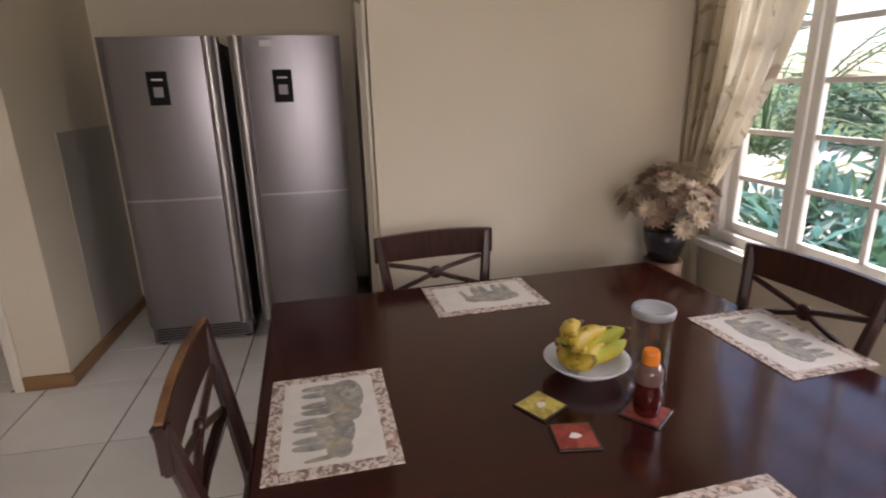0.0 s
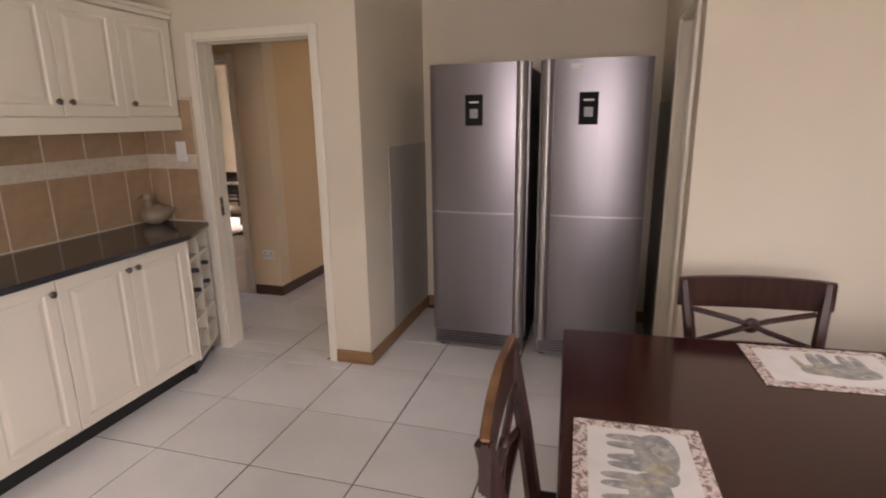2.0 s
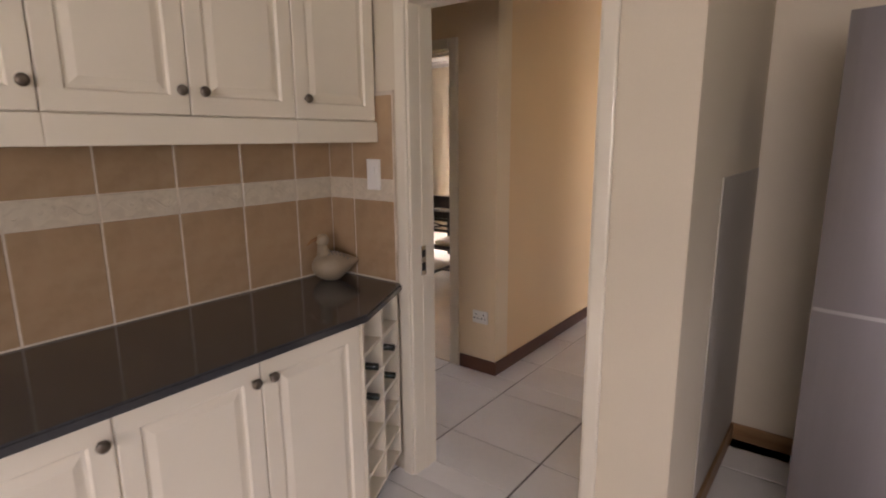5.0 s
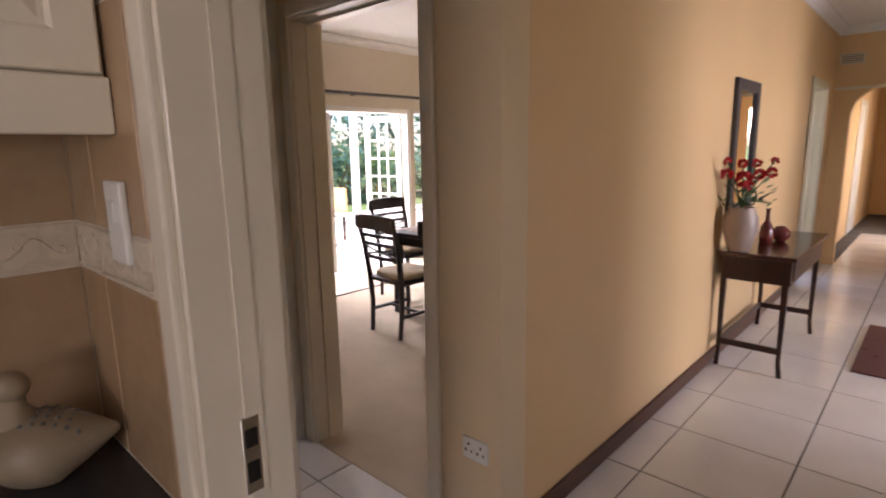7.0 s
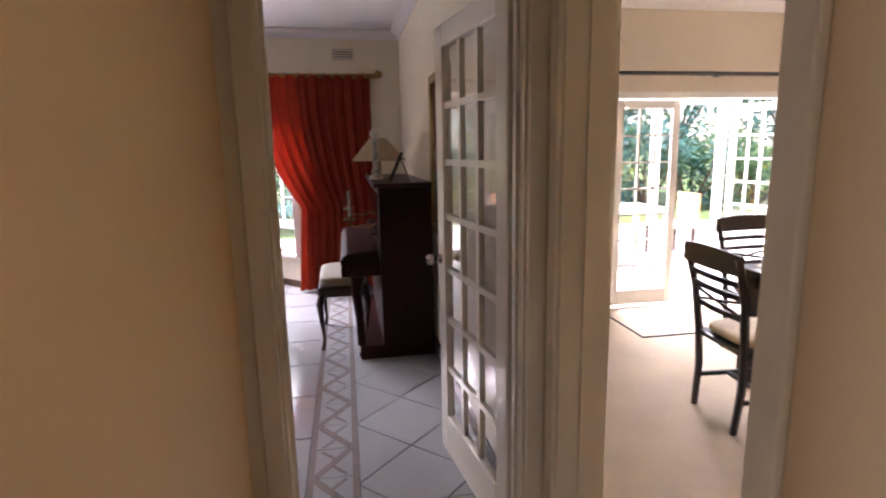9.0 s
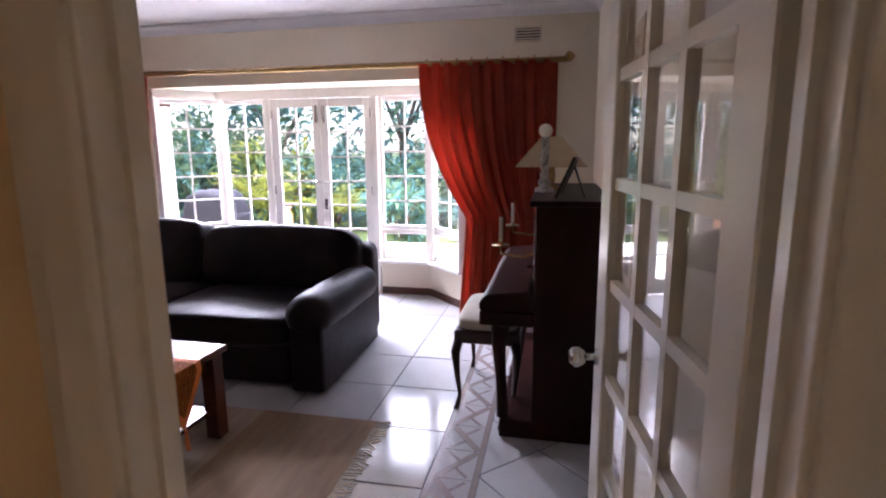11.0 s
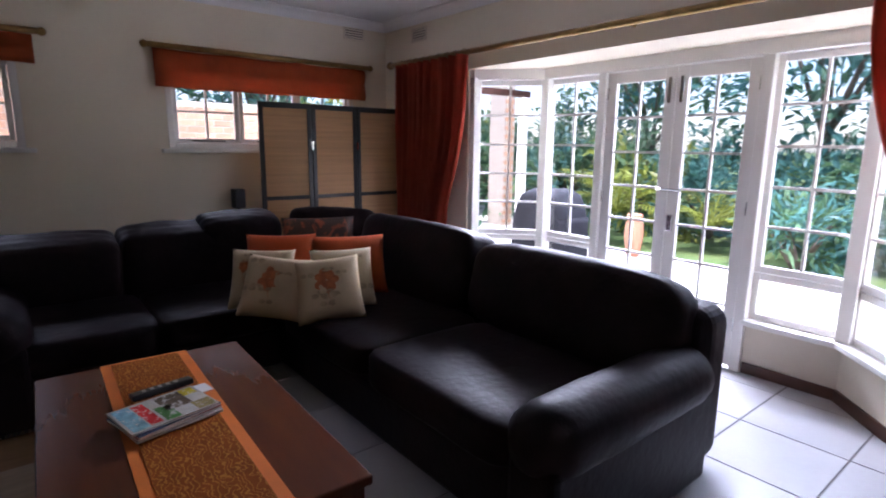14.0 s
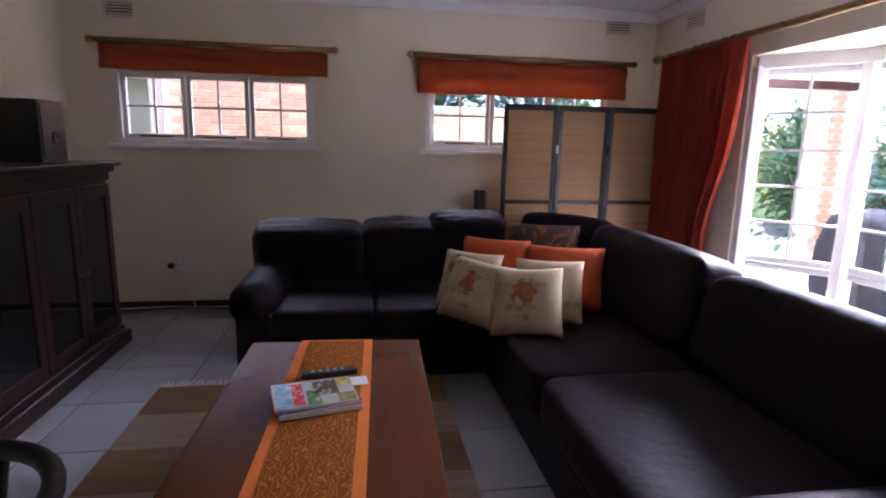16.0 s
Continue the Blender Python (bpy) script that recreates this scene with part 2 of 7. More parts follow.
# ---------------------------------------------------------------- building helpers
def mesh_of(bm, name, material, smooth=False):
    me = bpy.data.meshes.new(name)
    bmesh.ops.recalc_face_normals(bm, faces=bm.faces)
    bm.to_mesh(me)
    bm.free()
    for m in material if isinstance(material, (list, tuple)) else [material]:
        me.materials.append(m)
    if smooth:
        for p in me.polygons:
            p.use_smooth = True
    return me


def part(name, bm, material, parent, label="", smooth=False, m=None):
    ob = new(name, mesh_of(bm, name, material, smooth))
    ob.parent = parent
    if m is not None:
        ob.matrix_basis = m
    if label:
        ob["label"] = label
    return ob


def thing(name, m, label, category, group="", kind=""):
    ob = new(name)
    ob.empty_display_size = 0.1
    ob.matrix_basis = m
    return tagged(ob, label, category, group, kind)


def solo(name, bm, material, label, category, m=None, group="", kind="", smooth=False):
    ob = new(name, mesh_of(bm, name, material, smooth))
    if m is not None:
        ob.matrix_basis = m
    return tagged(ob, label, category, group, kind)


def structure(name, bm, material, label, category="", smooth=False):
    return solo(name, bm, material, label, category or name.split("_")[0], kind="structure", smooth=smooth)


def box(bm, x0, x1, y0, y1, z0, z1, r=0.0, seg=2, mi=0):
    """A box, its edges rounded by r."""
    geo = bmesh.ops.create_cube(bm, size=1.0, matrix=Matrix.LocRotScale(((x0 + x1) / 2, (y0 + y1) / 2, (z0 + z1) / 2), None, (abs(x1 - x0), abs(y1 - y0), abs(z1 - z0))))
    vs = geo["verts"]
    faces = list({f for v in vs for f in v.link_faces})
    for f in faces:
        f.material_index = mi
    if r:
        bmesh.ops.bevel(bm, geom=list({e for v in vs for e in v.link_edges}), offset=r, segments=seg, affect="EDGES", profile=0.5)
    return bm


def boxes(*rows, r=0.0, seg=2):
    bm = bmesh.new()
    for row in rows:
        box(bm, *row, r=r, seg=seg)
    return bm


def one(*row, r=0.0, seg=2):
    return boxes(row, r=r, seg=seg)


def lathe(bm, profile, n=20, at=(0, 0, 0), cap=True):
    """A turned solid from (radius, height) rows."""
    rings = []
    for rad, z in profile:
        rings.append([bm.verts.new((at[0] + rad * math.cos(2 * math.pi * k / n), at[1] + rad * math.sin(2 * math.pi * k / n), at[2] + z)) for k in range(n)])
    for a, b in zip(rings, rings[1:]):
        for k in range(n):
            bm.faces.new((a[k], a[(k + 1) % n], b[(k + 1) % n], b[k]))
    if cap:
        bm.faces.new(rings[0]), bm.faces.new(rings[-1])
    return bm


def tube(bm, pts, rad, n=8, taper=None):
    """A round bar along points; rad may be a list."""
    pts = [Vector(p) for p in pts]
    rads = rad if isinstance(rad, (list, tuple)) else [rad] * len(pts)
    rings = []
    side = None
    for i, p in enumerate(pts):
        d = (pts[min(i + 1, len(pts) - 1)] - pts[max(i - 1, 0)]).normalized()
        if side is None:
            side = d.orthogonal().normalized()
        side = (side - d * side.dot(d)).normalized()
        up = d.cross(side)
        rings.append([bm.verts.new(p + (side * math.cos(2 * math.pi * k / n) + up * math.sin(2 * math.pi * k / n)) * rads[i]) for k in range(n)])
    for a, b in zip(rings, rings[1:]):
        for k in range(n):
            bm.faces.new((a[k], a[(k + 1) % n], b[(k + 1) % n], b[k]))
    bm.faces.new(rings[0]), bm.faces.new(rings[-1])
    return bm


def prism(bm, poly, z0, z1, mi=0):
    lo = [bm.verts.new((x, y, z0)) for x, y in poly]
    hi = [bm.verts.new((x, y, z1)) for x, y in poly]
    n = len(poly)
    fs = [bm.faces.new(lo[::-1]), bm.faces.new(hi)] + [bm.faces.new((lo[k], lo[(k + 1) % n], hi[(k + 1) % n], hi[k])) for k in range(n)]
    for f in fs:
        f.material_index = mi
    return bm


def puffy(sx, sy, sz, n=14, power=5.0, sag=0.0, wrinkle=0.0, seed=0, belly=0.12):
    """A stuffed block: a rounded box whose faces swell, with wrinkles. Base at z = 0."""
    bm = bmesh.new()
    bmesh.ops.create_cube(bm, size=2.0)
    bmesh.ops.subdivide_edges(bm, edges=bm.edges[:], cuts=n, use_grid_fill=True)
    for v in bm.verts:
        x, y, z = v.co
        k = (abs(x) ** power + abs(y) ** power + abs(z) ** power) ** (1 / power)
        p = Vector((x, y, z)) / k
        bul = 1 - belly + belly * (1 - 0.5 * (min(1, abs(p.x)) ** 2 + min(1, abs(p.y)) ** 2)) * 2 * 0.5 + belly * 0.5
        w = noise.noise(Vector((x * 2.3 + seed, y * 2.3, z * 1.2))) + 0.6 * noise.noise(Vector((x * 6 + seed, y * 2.0, z * 5)))
        v.co = Vector((p.x * sx / 2 * (1 + wrinkle * 0.25 * w), p.y * sy / 2 * (1 + wrinkle * 0.25 * w), (p.z * bul * (1 + wrinkle * w) + 1) * sz / 2 - sag * max(0, p.z) * (1 - p.x * p.x) * (1 - p.y * p.y)))
    return bm


def pillow(w, h, d, n=16, seed=0):
    """A scatter cushion, standing in the xz plane, with pulled corners."""
    bm = bmesh.new()
    front, back = [], []
    for i in range(n + 1):
        fr, ba = [], []
        for j in range(n + 1):
            u, v = 2 * i / n - 1, 2 * j / n - 1
            t = max(0.0, (1 - u ** 4) * (1 - v ** 4)) ** 0.55
            pull = 1 - 0.055 * (1 - abs(v) ** 2) * abs(u) ** 3
            pulv = 1 - 0.055 * (1 - abs(u) ** 2) * abs(v) ** 3
            wob = 1 + 0.10 * noise.noise(Vector((u * 2 + seed, v * 2, seed)))
            x, z = u * w / 2 * pull, v * h / 2 * pulv
            fr.append(bm.verts.new((x, -d / 2 * t * wob, z)))
            ba.append(fr[-1] if i in (0, n) or j in (0, n) else bm.verts.new((x, d / 2 * t * wob, z)))
        front.append(fr), back.append(ba)
    for g in (front, back):
        for i in range(n):
            for j in range(n):
                q = (g[i][j], g[i + 1][j], g[i + 1][j + 1], g[i][j + 1])
                if len(set(q)) > 2:
                    try:
                        bm.faces.new(q)
                    except ValueError:
                        pass
    return bm


def drape(edges, zs, folds, amp, n=90, axis="y", seed=0, thick=0.006):
    """A hanging cloth: edges(z) gives its two ends along the axis; the other coordinate waves in folds."""
    bm = bmesh.new()
    rows = []
    for z in zs:
        a, b, depth = edges(z)
        row = []
        for k in range(n + 1):
            s = k / n
            ph = 2 * math.pi * folds * s + 1.1 * noise.noise(Vector((s * 5, seed, z * 0.5)))
            off = amp * depth * (math.sin(ph) + 0.35 * math.sin(2.3 * ph + seed) + 0.5 * noise.noise(Vector((s * 9, z * 0.8, seed))))
            al = a + (b - a) * s
            row.append(bm.verts.new((off, al, z) if axis == "y" else (al, off, z)))
        rows.append(row)
    for a, b in zip(rows, rows[1:]):
        for k in range(n):
            bm.faces.new((a[k], a[k + 1], b[k + 1], b[k]))
    bmesh.ops.solidify(bm, geom=bm.faces[:], thickness=thick)
    return bm


def wall_run(bm, axis, a0, a1, p0, p1, z1, holes=(), z0=-0.1):
    """A wall along an axis from a0 to a1, between the faces p0 and p1, with rectangular holes (b0, b1, zlo, zhi)."""
    cuts = sorted({a0, a1, *(v for h in holes for v in h[:2])})
    levels = sorted({z0, z1, *(v for h in holes for v in h[2:])})
    for u, v in zip(cuts, cuts[1:]):
        start = None
        spans = []
        for lo, hi in zip(levels, levels[1:]):
            hole = any(h[0] <= (u + v) / 2 <= h[1] and h[2] <= (lo + hi) / 2 <= h[3] for h in holes)
            if hole:
                if start is not None:
                    spans.append((start, lo))
                start = None
            elif start is None:
                start = lo
        if start is not None:
            spans.append((start, z1))
        for lo, hi in spans:
            if axis == "x":
                box(bm, u, v, p0, p1, lo, hi)
            else:
                box(bm, p0, p1, u, v, lo, hi)
    bmesh.ops.remove_doubles(bm, verts=bm.verts[:], dist=1e-4)
    return bm


CLG = 2.74

# ---------------------------------------------------------------- walls
def wall(name, axis, a0, a1, p0, p1, holes=(), material=WALL, label="cream painted plaster wall", top=CLG):
    return structure(name, wall_run(bmesh.new(), axis, a0, a1, p0, p1, top, holes), material, label, "wall")


KD0, KD1 = -2.425, -1.615      # kitchen door opening
LD0, LD1 = 3.61, 4.41          # living room door opening
DD0, DD1 = -3.86, -3.028       # dining room door opening
wall("wall_kitchen_west", "y", -1.75, 3.36, -3.06, -2.90)
wall("wall_kitchen_north", "x", -3.06, -1.335, 3.37, 3.51, [(KD0, KD1, -0.1, 2.04)], label="cream plaster wall with an open doorway")
wall("wall_recess_west", "y", 3.51, 4.72, -1.48, -1.335)
wall("wall_recess_north", "x", -1.335, 0.52, 4.58, 4.72)
wall("wall_kitchen_side", "y", 2.95, 4.58, 0.40, 0.52, [(3.12, 3.66, -0.1, 2.04)])
wall("wall_kitchen_nook", "x", 0.52, 2.26, 2.95, 3.10)
wall("wall_kitchen_east", "y", -1.75, 2.95, 2.10, 2.26, [(0.25, 2.72, 0.78, 2.10)], label="cream plaster wall with a wide cottage-pane window")
# unseen wall; its opening is added for the rear lamp
wall("wall_kitchen_south", "x", -2.90, 2.10, -1.75, -1.60, [(-0.7, 1.1, 0.95, 2.05)])
structure("wall_lobby_plaster", one(-3.058, -2.50, 3.5105, 3.516, 0.0, CLG - 0.002), HALLWALL, "warm cream plaster on the lobby side", "wall")
wall("wall_lobby_south", "x", -4.045, -3.06, 3.36, 3.51, material=HALLWALL)
wall("wall_living_door", "y", 3.51, 4.47, -4.045, -3.955, [(LD0, LD1, -0.1, 2.05)], material=LIVWALL_LIFTED)
wall("wall_lobby_north", "x", -3.955, -2.69, 4.48, 4.63, [(DD0, DD1, -0.1, 2.05)], material=LOBBYWALL_LIT, label="cream wall with the dining room doorway")
wall("wall_hall_west", "y", 4.63, 10.95, -2.84, -2.69, [(9.6, 10.4, -0.1, 2.04)], material=HALLWALL, label="long warm cream hall wall")
wall("wall_hall_south", "x", -1.48, 0.60, 4.73, 4.88, material=HALLWALL)
# unseen wall; its opening is placed to shape the hall's light
wall("wall_hall_east", "y", 4.88, 10.95, 0.45, 0.60, [(6.65, 8.3, 0.1, 2.1)], material=HALLWALL)
wall("wall_living_east", "y", -1.45, 3.36, -3.22, -3.07, material=LIVWALL_LIFTED)
wall("wall_living_north", "x", -8.35, -4.045, 4.47, 4.63, material=LIVWALL_LIFTED)
wall("wall_living_south", "x", -8.50, -3.07, -1.45, -1.30, [(-5.22, -3.58, 1.45, 2.08), (-7.95, -6.18, 1.45, 2.08)], material=LIVWALL_LIFTED, label="cream plaster wall with two small high windows")
wall("wall_living_west", "y", -1.30, 4.63, -8.50, -8.35, [(0.04, 3.32, -0.1, 2.17)], material=LIVWALL_LIFTED, label="cream plaster wall opening into a bay")
wall("wall_dining_west", "y", 4.63, 9.0, -7.00, -6.85, [(6.18, 8.1, -0.1, 1.97), (8.16, 8.60, 0.35, 1.97)])
wall("wall_dining_north", "x", -7.0, -2.84, 9.0, 9.15)

# arch wall at the hall's far end
bm = bmesh.new()
AX0, AX1, ASP, ATOP = -2.52, -1.45, 1.78, 2.13
box(bm, -2.69, AX0, 10.95, 11.1, -0.1, CLG)
box(bm, AX1, 0.6, 10.95, 11.1, -0.1, CLG)
NA = 28
for k in range(NA):
    x0, x1 = AX0 + (AX1 - AX0) * k / NA, AX0 + (AX1 - AX0) * (k + 1) / NA
    h0, h1 = (ASP + (ATOP - ASP) * math.sqrt(max(0, 1 - ((2 * x - AX0 - AX1) / (AX1 - AX0)) ** 2)) for x in (x0, x1))
    q = [bm.verts.new(c) for c in ((x0, 10.95, h0), (x1, 10.95, h1), (x1, 10.95, CLG), (x0, 10.95, CLG), (x0, 11.1, h0), (x1, 11.1, h1), (x1, 11.1, CLG), (x0, 11.1, CLG))]
    for f in ((0, 1, 2, 3), (7, 6, 5, 4), (0, 4, 5, 1), (3, 2, 6, 7)):
        bm.faces.new([q[v] for v in f])
bmesh.ops.remove_doubles(bm, verts=bm.verts[:], dist=1e-4)
structure("wall_hall_arch", bm, HALLWALL, "warm cream wall with a round-headed archway", "wall")
wall("wall_corridor_west", "y", 11.1, 17.0, -2.84, -2.69, material=HALLWALL)
# the opening is made up to let the corridor lamp in
wall("wall_corridor_east", "y", 11.1, 17.0, -1.30, -1.15, [(13.0, 14.2, 0.1, 2.05)], material=HALLWALL)
wall("wall_corridor_end", "x", -2.84, -1.15, 17.0, 17.15, material=HALLWALL)

# ceilings
for nm, x0, x1, y0, y1 in (("ceiling_kitchen", -2.90, 2.10, -1.60, 4.72), ("ceiling_hall", -2.69, 0.45, 4.88, 10.95), ("ceiling_lobby", -3.955, -1.48, 3.51, 4.88),
                           ("ceiling_living", -8.35, -3.22, -1.30, 4.47), ("ceiling_dining", -6.85, -2.84, 4.63, 9.0), ("ceiling_corridor", -2.69, -1.30, 11.1, 17.0)):
    structure(nm, one(x0, x1, y0, y1, CLG, CLG + 0.12), CEIL, "white painted ceiling", "ceiling")


def cornice(name, x0, x1, y0, y1, s=0.085):
    bm = bmesh.new()
    prof = [(0.0, -s), (0.012, -s), (0.03, -s * 0.55), (s * 0.55, -0.03), (s, -0.012), (s, 0.0)]
    rings = []
    for d, z in prof:
        rings.append([bm.verts.new(c) for c in ((x0 + d, y0 + d, CLG + z - 0.002), (x1 - d, y0 + d, CLG + z - 0.002), (x1 - d, y1 - d, CLG + z - 0.002), (x0 + d, y1 - d, CLG + z - 0.002))])
    for a, b in zip(rings, rings[1:]):
        for k in range(4):
            bm.faces.new((a[k], a[(k + 1) % 4], b[(k + 1) % 4], b[k]))
    return structure(name, bm, CEIL, "white coved plaster cornice", "trim")


cornice("trim_living", -8.35, -3.22, -1.30, 4.47)
cornice("trim_dining", -6.85, -2.84, 4.63, 9.0)
cornice("trim_hall", -2.69, 0.45, 4.88, 10.95)

# roof slab closes the house above
structure("roof", boxes((-8.7, 2.5, -1.8, 9.3, 2.9, 3.05), (-2.9, 0.7, 9.3, 17.2, 2.9, 3.05)), CEIL, "flat roof over the house", "roof")

# ---------------------------------------------------------------- skirtings and architraves
def skirt(name, rows, material, label):
    return structure(name, boxes(*rows, r=0.004, seg=1), material, label, "baseboard")


skirt("baseboard_kitchen", [(-1.60, -1.32, 3.352, 3.369, 0, 0.085), (-1.334, -1.318, 3.353, 4.562, 0, 0.085), (-1.334, 0.4, 4.563, 4.579, 0, 0.085), (0.385, 2.10, 2.934, 2.949, 0, 0.085)], SKIRT_L, "light brown wooden skirting")
skirt("baseboard_hall", [(-2.96, -2.676, 4.464, 4.479, 0, 0.09), (-2.689, -2.674, 4.465, 9.55, 0, 0.09), (-3.955, -2.45, 3.511, 3.525, 0, 0.09)], SKIRT_D, "dark brown skirting")
skirt("baseboard_living", [(-8.2, -4.2, 4.455, 4.469, 0, 0.09), (-8.34, -3.2, -1.299, -1.286, 0, 0.07), (-8.349, -8.335, -1.3, 0.0, 0, 0.09), (-8.349, -8.335, 3.36, 4.46, 0, 0.09)], SKIRT_D, "dark brown skirting")


def doorframe(name, m, w, h, t, label="ivory painted door frame with architraves", arch=0.065, back=True, stop=0.012):
    """Lining and architraves round an opening; local x across it from 0 to w, y through the wall from 0 to t."""
    ob = thing(name, m, label, "door frame", kind="structure")
    e = 0.018
    part("lining", boxes((0, e, -0.004, t + 0.004, 0, h), (w - e, w, -0.004, t + 0.004, 0, h), (e, w - e, -0.004, t + 0.004, h - e, h), r=0.002, seg=1), TRIM, ob)
    part("stop", boxes((e, e + stop, t * 0.45, t * 0.45 + 0.03, 0, h - e), (w - e - stop, w - e, t * 0.45, t * 0.45 + 0.03, 0, h - e), (e + stop, w - e - stop, t * 0.45, t * 0.45 + 0.03, h - e - stop, h - e)), TRIM, ob)
    for y0, y1 in ((-0.02, -0.001), (t + 0.001, t + 0.02)) if back else ((-0.02, -0.001),):
        part("architrave", boxes((-arch + 0.008, 0.008, y0, y1, 0, h + arch - 0.008), (w - 0.008, w + arch - 0.008, y0, y1, 0, h + arch - 0.008), (0.008, w - 0.008, y0, y1, h - 0.008, h + arch - 0.008), r=0.006), TRIM, ob)
    return ob


fk = doorframe("door_frame_1", pose(KD0, 3.37, 0), KD1 - KD0, 2.04, 0.14, arch=0.052, stop=0.003)
part("strike_plate", one(0.017, 0.0215, 0.055, 0.085, 0.93, 1.06, r=0.001, seg=1), CHROME, fk, "worn brass strike plate")
part("latch", one(0.0215, 0.023, 0.06, 0.08, 1.01, 1.04), BLACK, fk)
part("latch", one(0.0215, 0.023, 0.06, 0.08, 0.95, 0.985), BLACK, fk)
doorframe("door_frame_2", pose(DD0, 4.48, 0), DD1 - DD0, 2.05, 0.15)
doorframe("door_frame_3", pose(-3.955, LD0, 0, 0, 0, 90), LD1 - LD0, 2.05, 0.09, back=False)
doorframe("door_frame_4", pose(0.40, 3.66, 0, 0, 0, -90), 0.54, 2.04, 0.12, back=False)
doorframe("door_frame_5", pose(-2.69, 9.6, 0, 0, 0, 90), 0.8, 2.04, 0.15)
structure("door_1", one(0.44, 0.48, 3.14, 3.64, 0.005, 2.02, r=0.003), TRIM, "closed ivory painted door", "door")

# ---------------------------------------------------------------- glazed frames
def sash(parent, name, w, h, cols, rows, m, frame=0.045, bar=0.018, depth=0.035, bottom=None, material=WHITE, pane=True):
    """A glazed leaf: stiles, rails, glazing bars and panes; local x across, z up, origin at its lower corner."""
    bt = bottom or frame
    leaf = part(name, boxes((0, frame, 0, depth, 0, h), (w - frame, w, 0, depth, 0, h), (frame, w - frame, 0, depth, 0, bt), (frame, w - frame, 0, depth, h - frame, h), r=0.004, seg=1), material, parent, m=m)
    iw, ih = (w - 2 * frame), (h - frame - bt)
    for c in range(1, cols):
        x = frame + iw * c / cols
        part("glazing_bar", one(x - bar / 2, x + bar / 2, depth * 0.2, depth * 0.8, bt, h - frame), material, leaf)
    for r in range(1, rows):
        z = bt + ih * r / rows
        part("glazing_bar", one(frame, w - frame, depth * 0.22, depth * 0.78, z - bar / 2, z + bar / 2), material, leaf)
    if pane:
        for c in range(cols):
            for r in range(rows):
                g = part("pane", one(frame + iw * c / cols, frame + iw * (c + 1) / cols, depth * 0.45, depth * 0.55, bt + ih * r / rows, bt + ih * (r + 1) / rows), GLASS, leaf)
                g.visible_shadow = False
    return leaf


# bay window
BF = -8.84
bay = thing("window_1", pose(0, 0, 0), "white cottage-pane bay window with French doors", "window", kind="structure")
BL, BR = 0.52, 2.88
WL, WR = 0.06, 3.30


def span(p, q):
    (x0, y0), (x1, y1) = p, q
    return math.hypot(x1 - x0, y1 - y0), pose(x0, y0, 0, 0, 0, math.degrees(math.atan2(y1 - y0, x1 - x0)))


HEAD = 2.07
DL, DR = 1.13, 2.27
for p, q, nm in (((BF, DR), (BF, BR), "front"), ((BF, BR), (-8.40, WR), "side")):
    ln, m = span(p, q)
    part("dwarf_wall", one(0, ln, 0, 0.12, -0.1, 0.34), WALL, bay, "low cream plaster wall", m=m)
for p, q in (((BF, BL), (BF, DL)), ((-8.40, WL), (BF, BL))):
    ln, m = span(p, q)
    part("dwarf_wall", one(0, ln, 0, 0.12, -0.1, 0.34), WALL, bay, "low cream plaster wall", m=m)
for p, q, cols in (((BF, DR + 0.06), (BF, BR), 2), ((BF, BR), (-8.40, WR), 2), ((BF, BL), (BF, DL - 0.06), 2), ((-8.40, WL), (BF, BL), 2)):
    ln, m = span(p, q)
    part("window_sill", one(-0.01, ln + 0.01, -0.06, 0.10, 0.34, 0.375, r=0.006), WHITE, bay, m=m)
    sash(bay, "window_frame", ln, 0.32, 1, 1, m @ pose(0, 0.03, 0.375))
    sash(bay, "window_frame", ln, HEAD - 0.70, cols, 5, m @ pose(0, 0.03, 0.70))
for x, y in ((BF, BR), (BF, BL), (-8.40, WR), (-8.40, WL)):
    part("post", one(x - 0.05, x + 0.035, y - 0.04, y + 0.04, 0.36, HEAD + 0.02, r=0.006), WHITE, bay)
for y in (DL - 0.03, DR + 0.03):
    part("post", one(BF - 0.06, BF + 0.03, y - 0.035, y + 0.035, 0.0, HEAD + 0.02, r=0.006), WHITE, bay)
part("head", boxes((BF - 0.07, BF + 0.04, BL - 0.05, BR + 0.05, HEAD, HEAD + 0.09), r=0.005), WHITE, bay)
for p, q in (((BF, BR), (-8.40, WR)), ((-8.40, WL), (BF, BL))):
    ln, m = span(p, q)
    part("head", one(0, ln, -0.03, 0.07, HEAD, HEAD + 0.09, r=0.005), WHITE, bay, m=m)
half = (DR - DL) / 2
for k in (0, 1):
    leaf = sash(bay, "door_leaf", half - 0.004, HEAD - 0.02, 2, 7, pose(BF - 0.04, DL + k * half + 0.002, 0.015, 0, 0, 90) @ pose(0, -0.04, 0), frame=0.085, bottom=0.16)
    part("bolt", one(0.5 * half + (half * 0.42 if k == 0 else -half * 0.42) - 0.012, 0.5 * half + (half * 0.42 if k == 0 else -half * 0.42) + 0.012, -0.012, 0.0, 1.80, 1.98, r=0.003), CHROME, leaf)
    for z in (0.25, 1.05, 1.85):
        part("hinge", one(-0.006 if k == 0 else half - 0.02, 0.02 if k == 0 else half + 0.006, -0.006, 0.0, z, z + 0.09), CHROME, leaf)
bm = tube(bmesh.new(), [(BF + 0.03, 1.7 - 0.07, 1.20), (BF + 0.05, 1.7 - 0.02, 1.20), (BF + 0.05, 1.7 + 0.12, 1.20)], 0.009)
part("door_handle", bm, CHROME, bay, "metal lever handle")
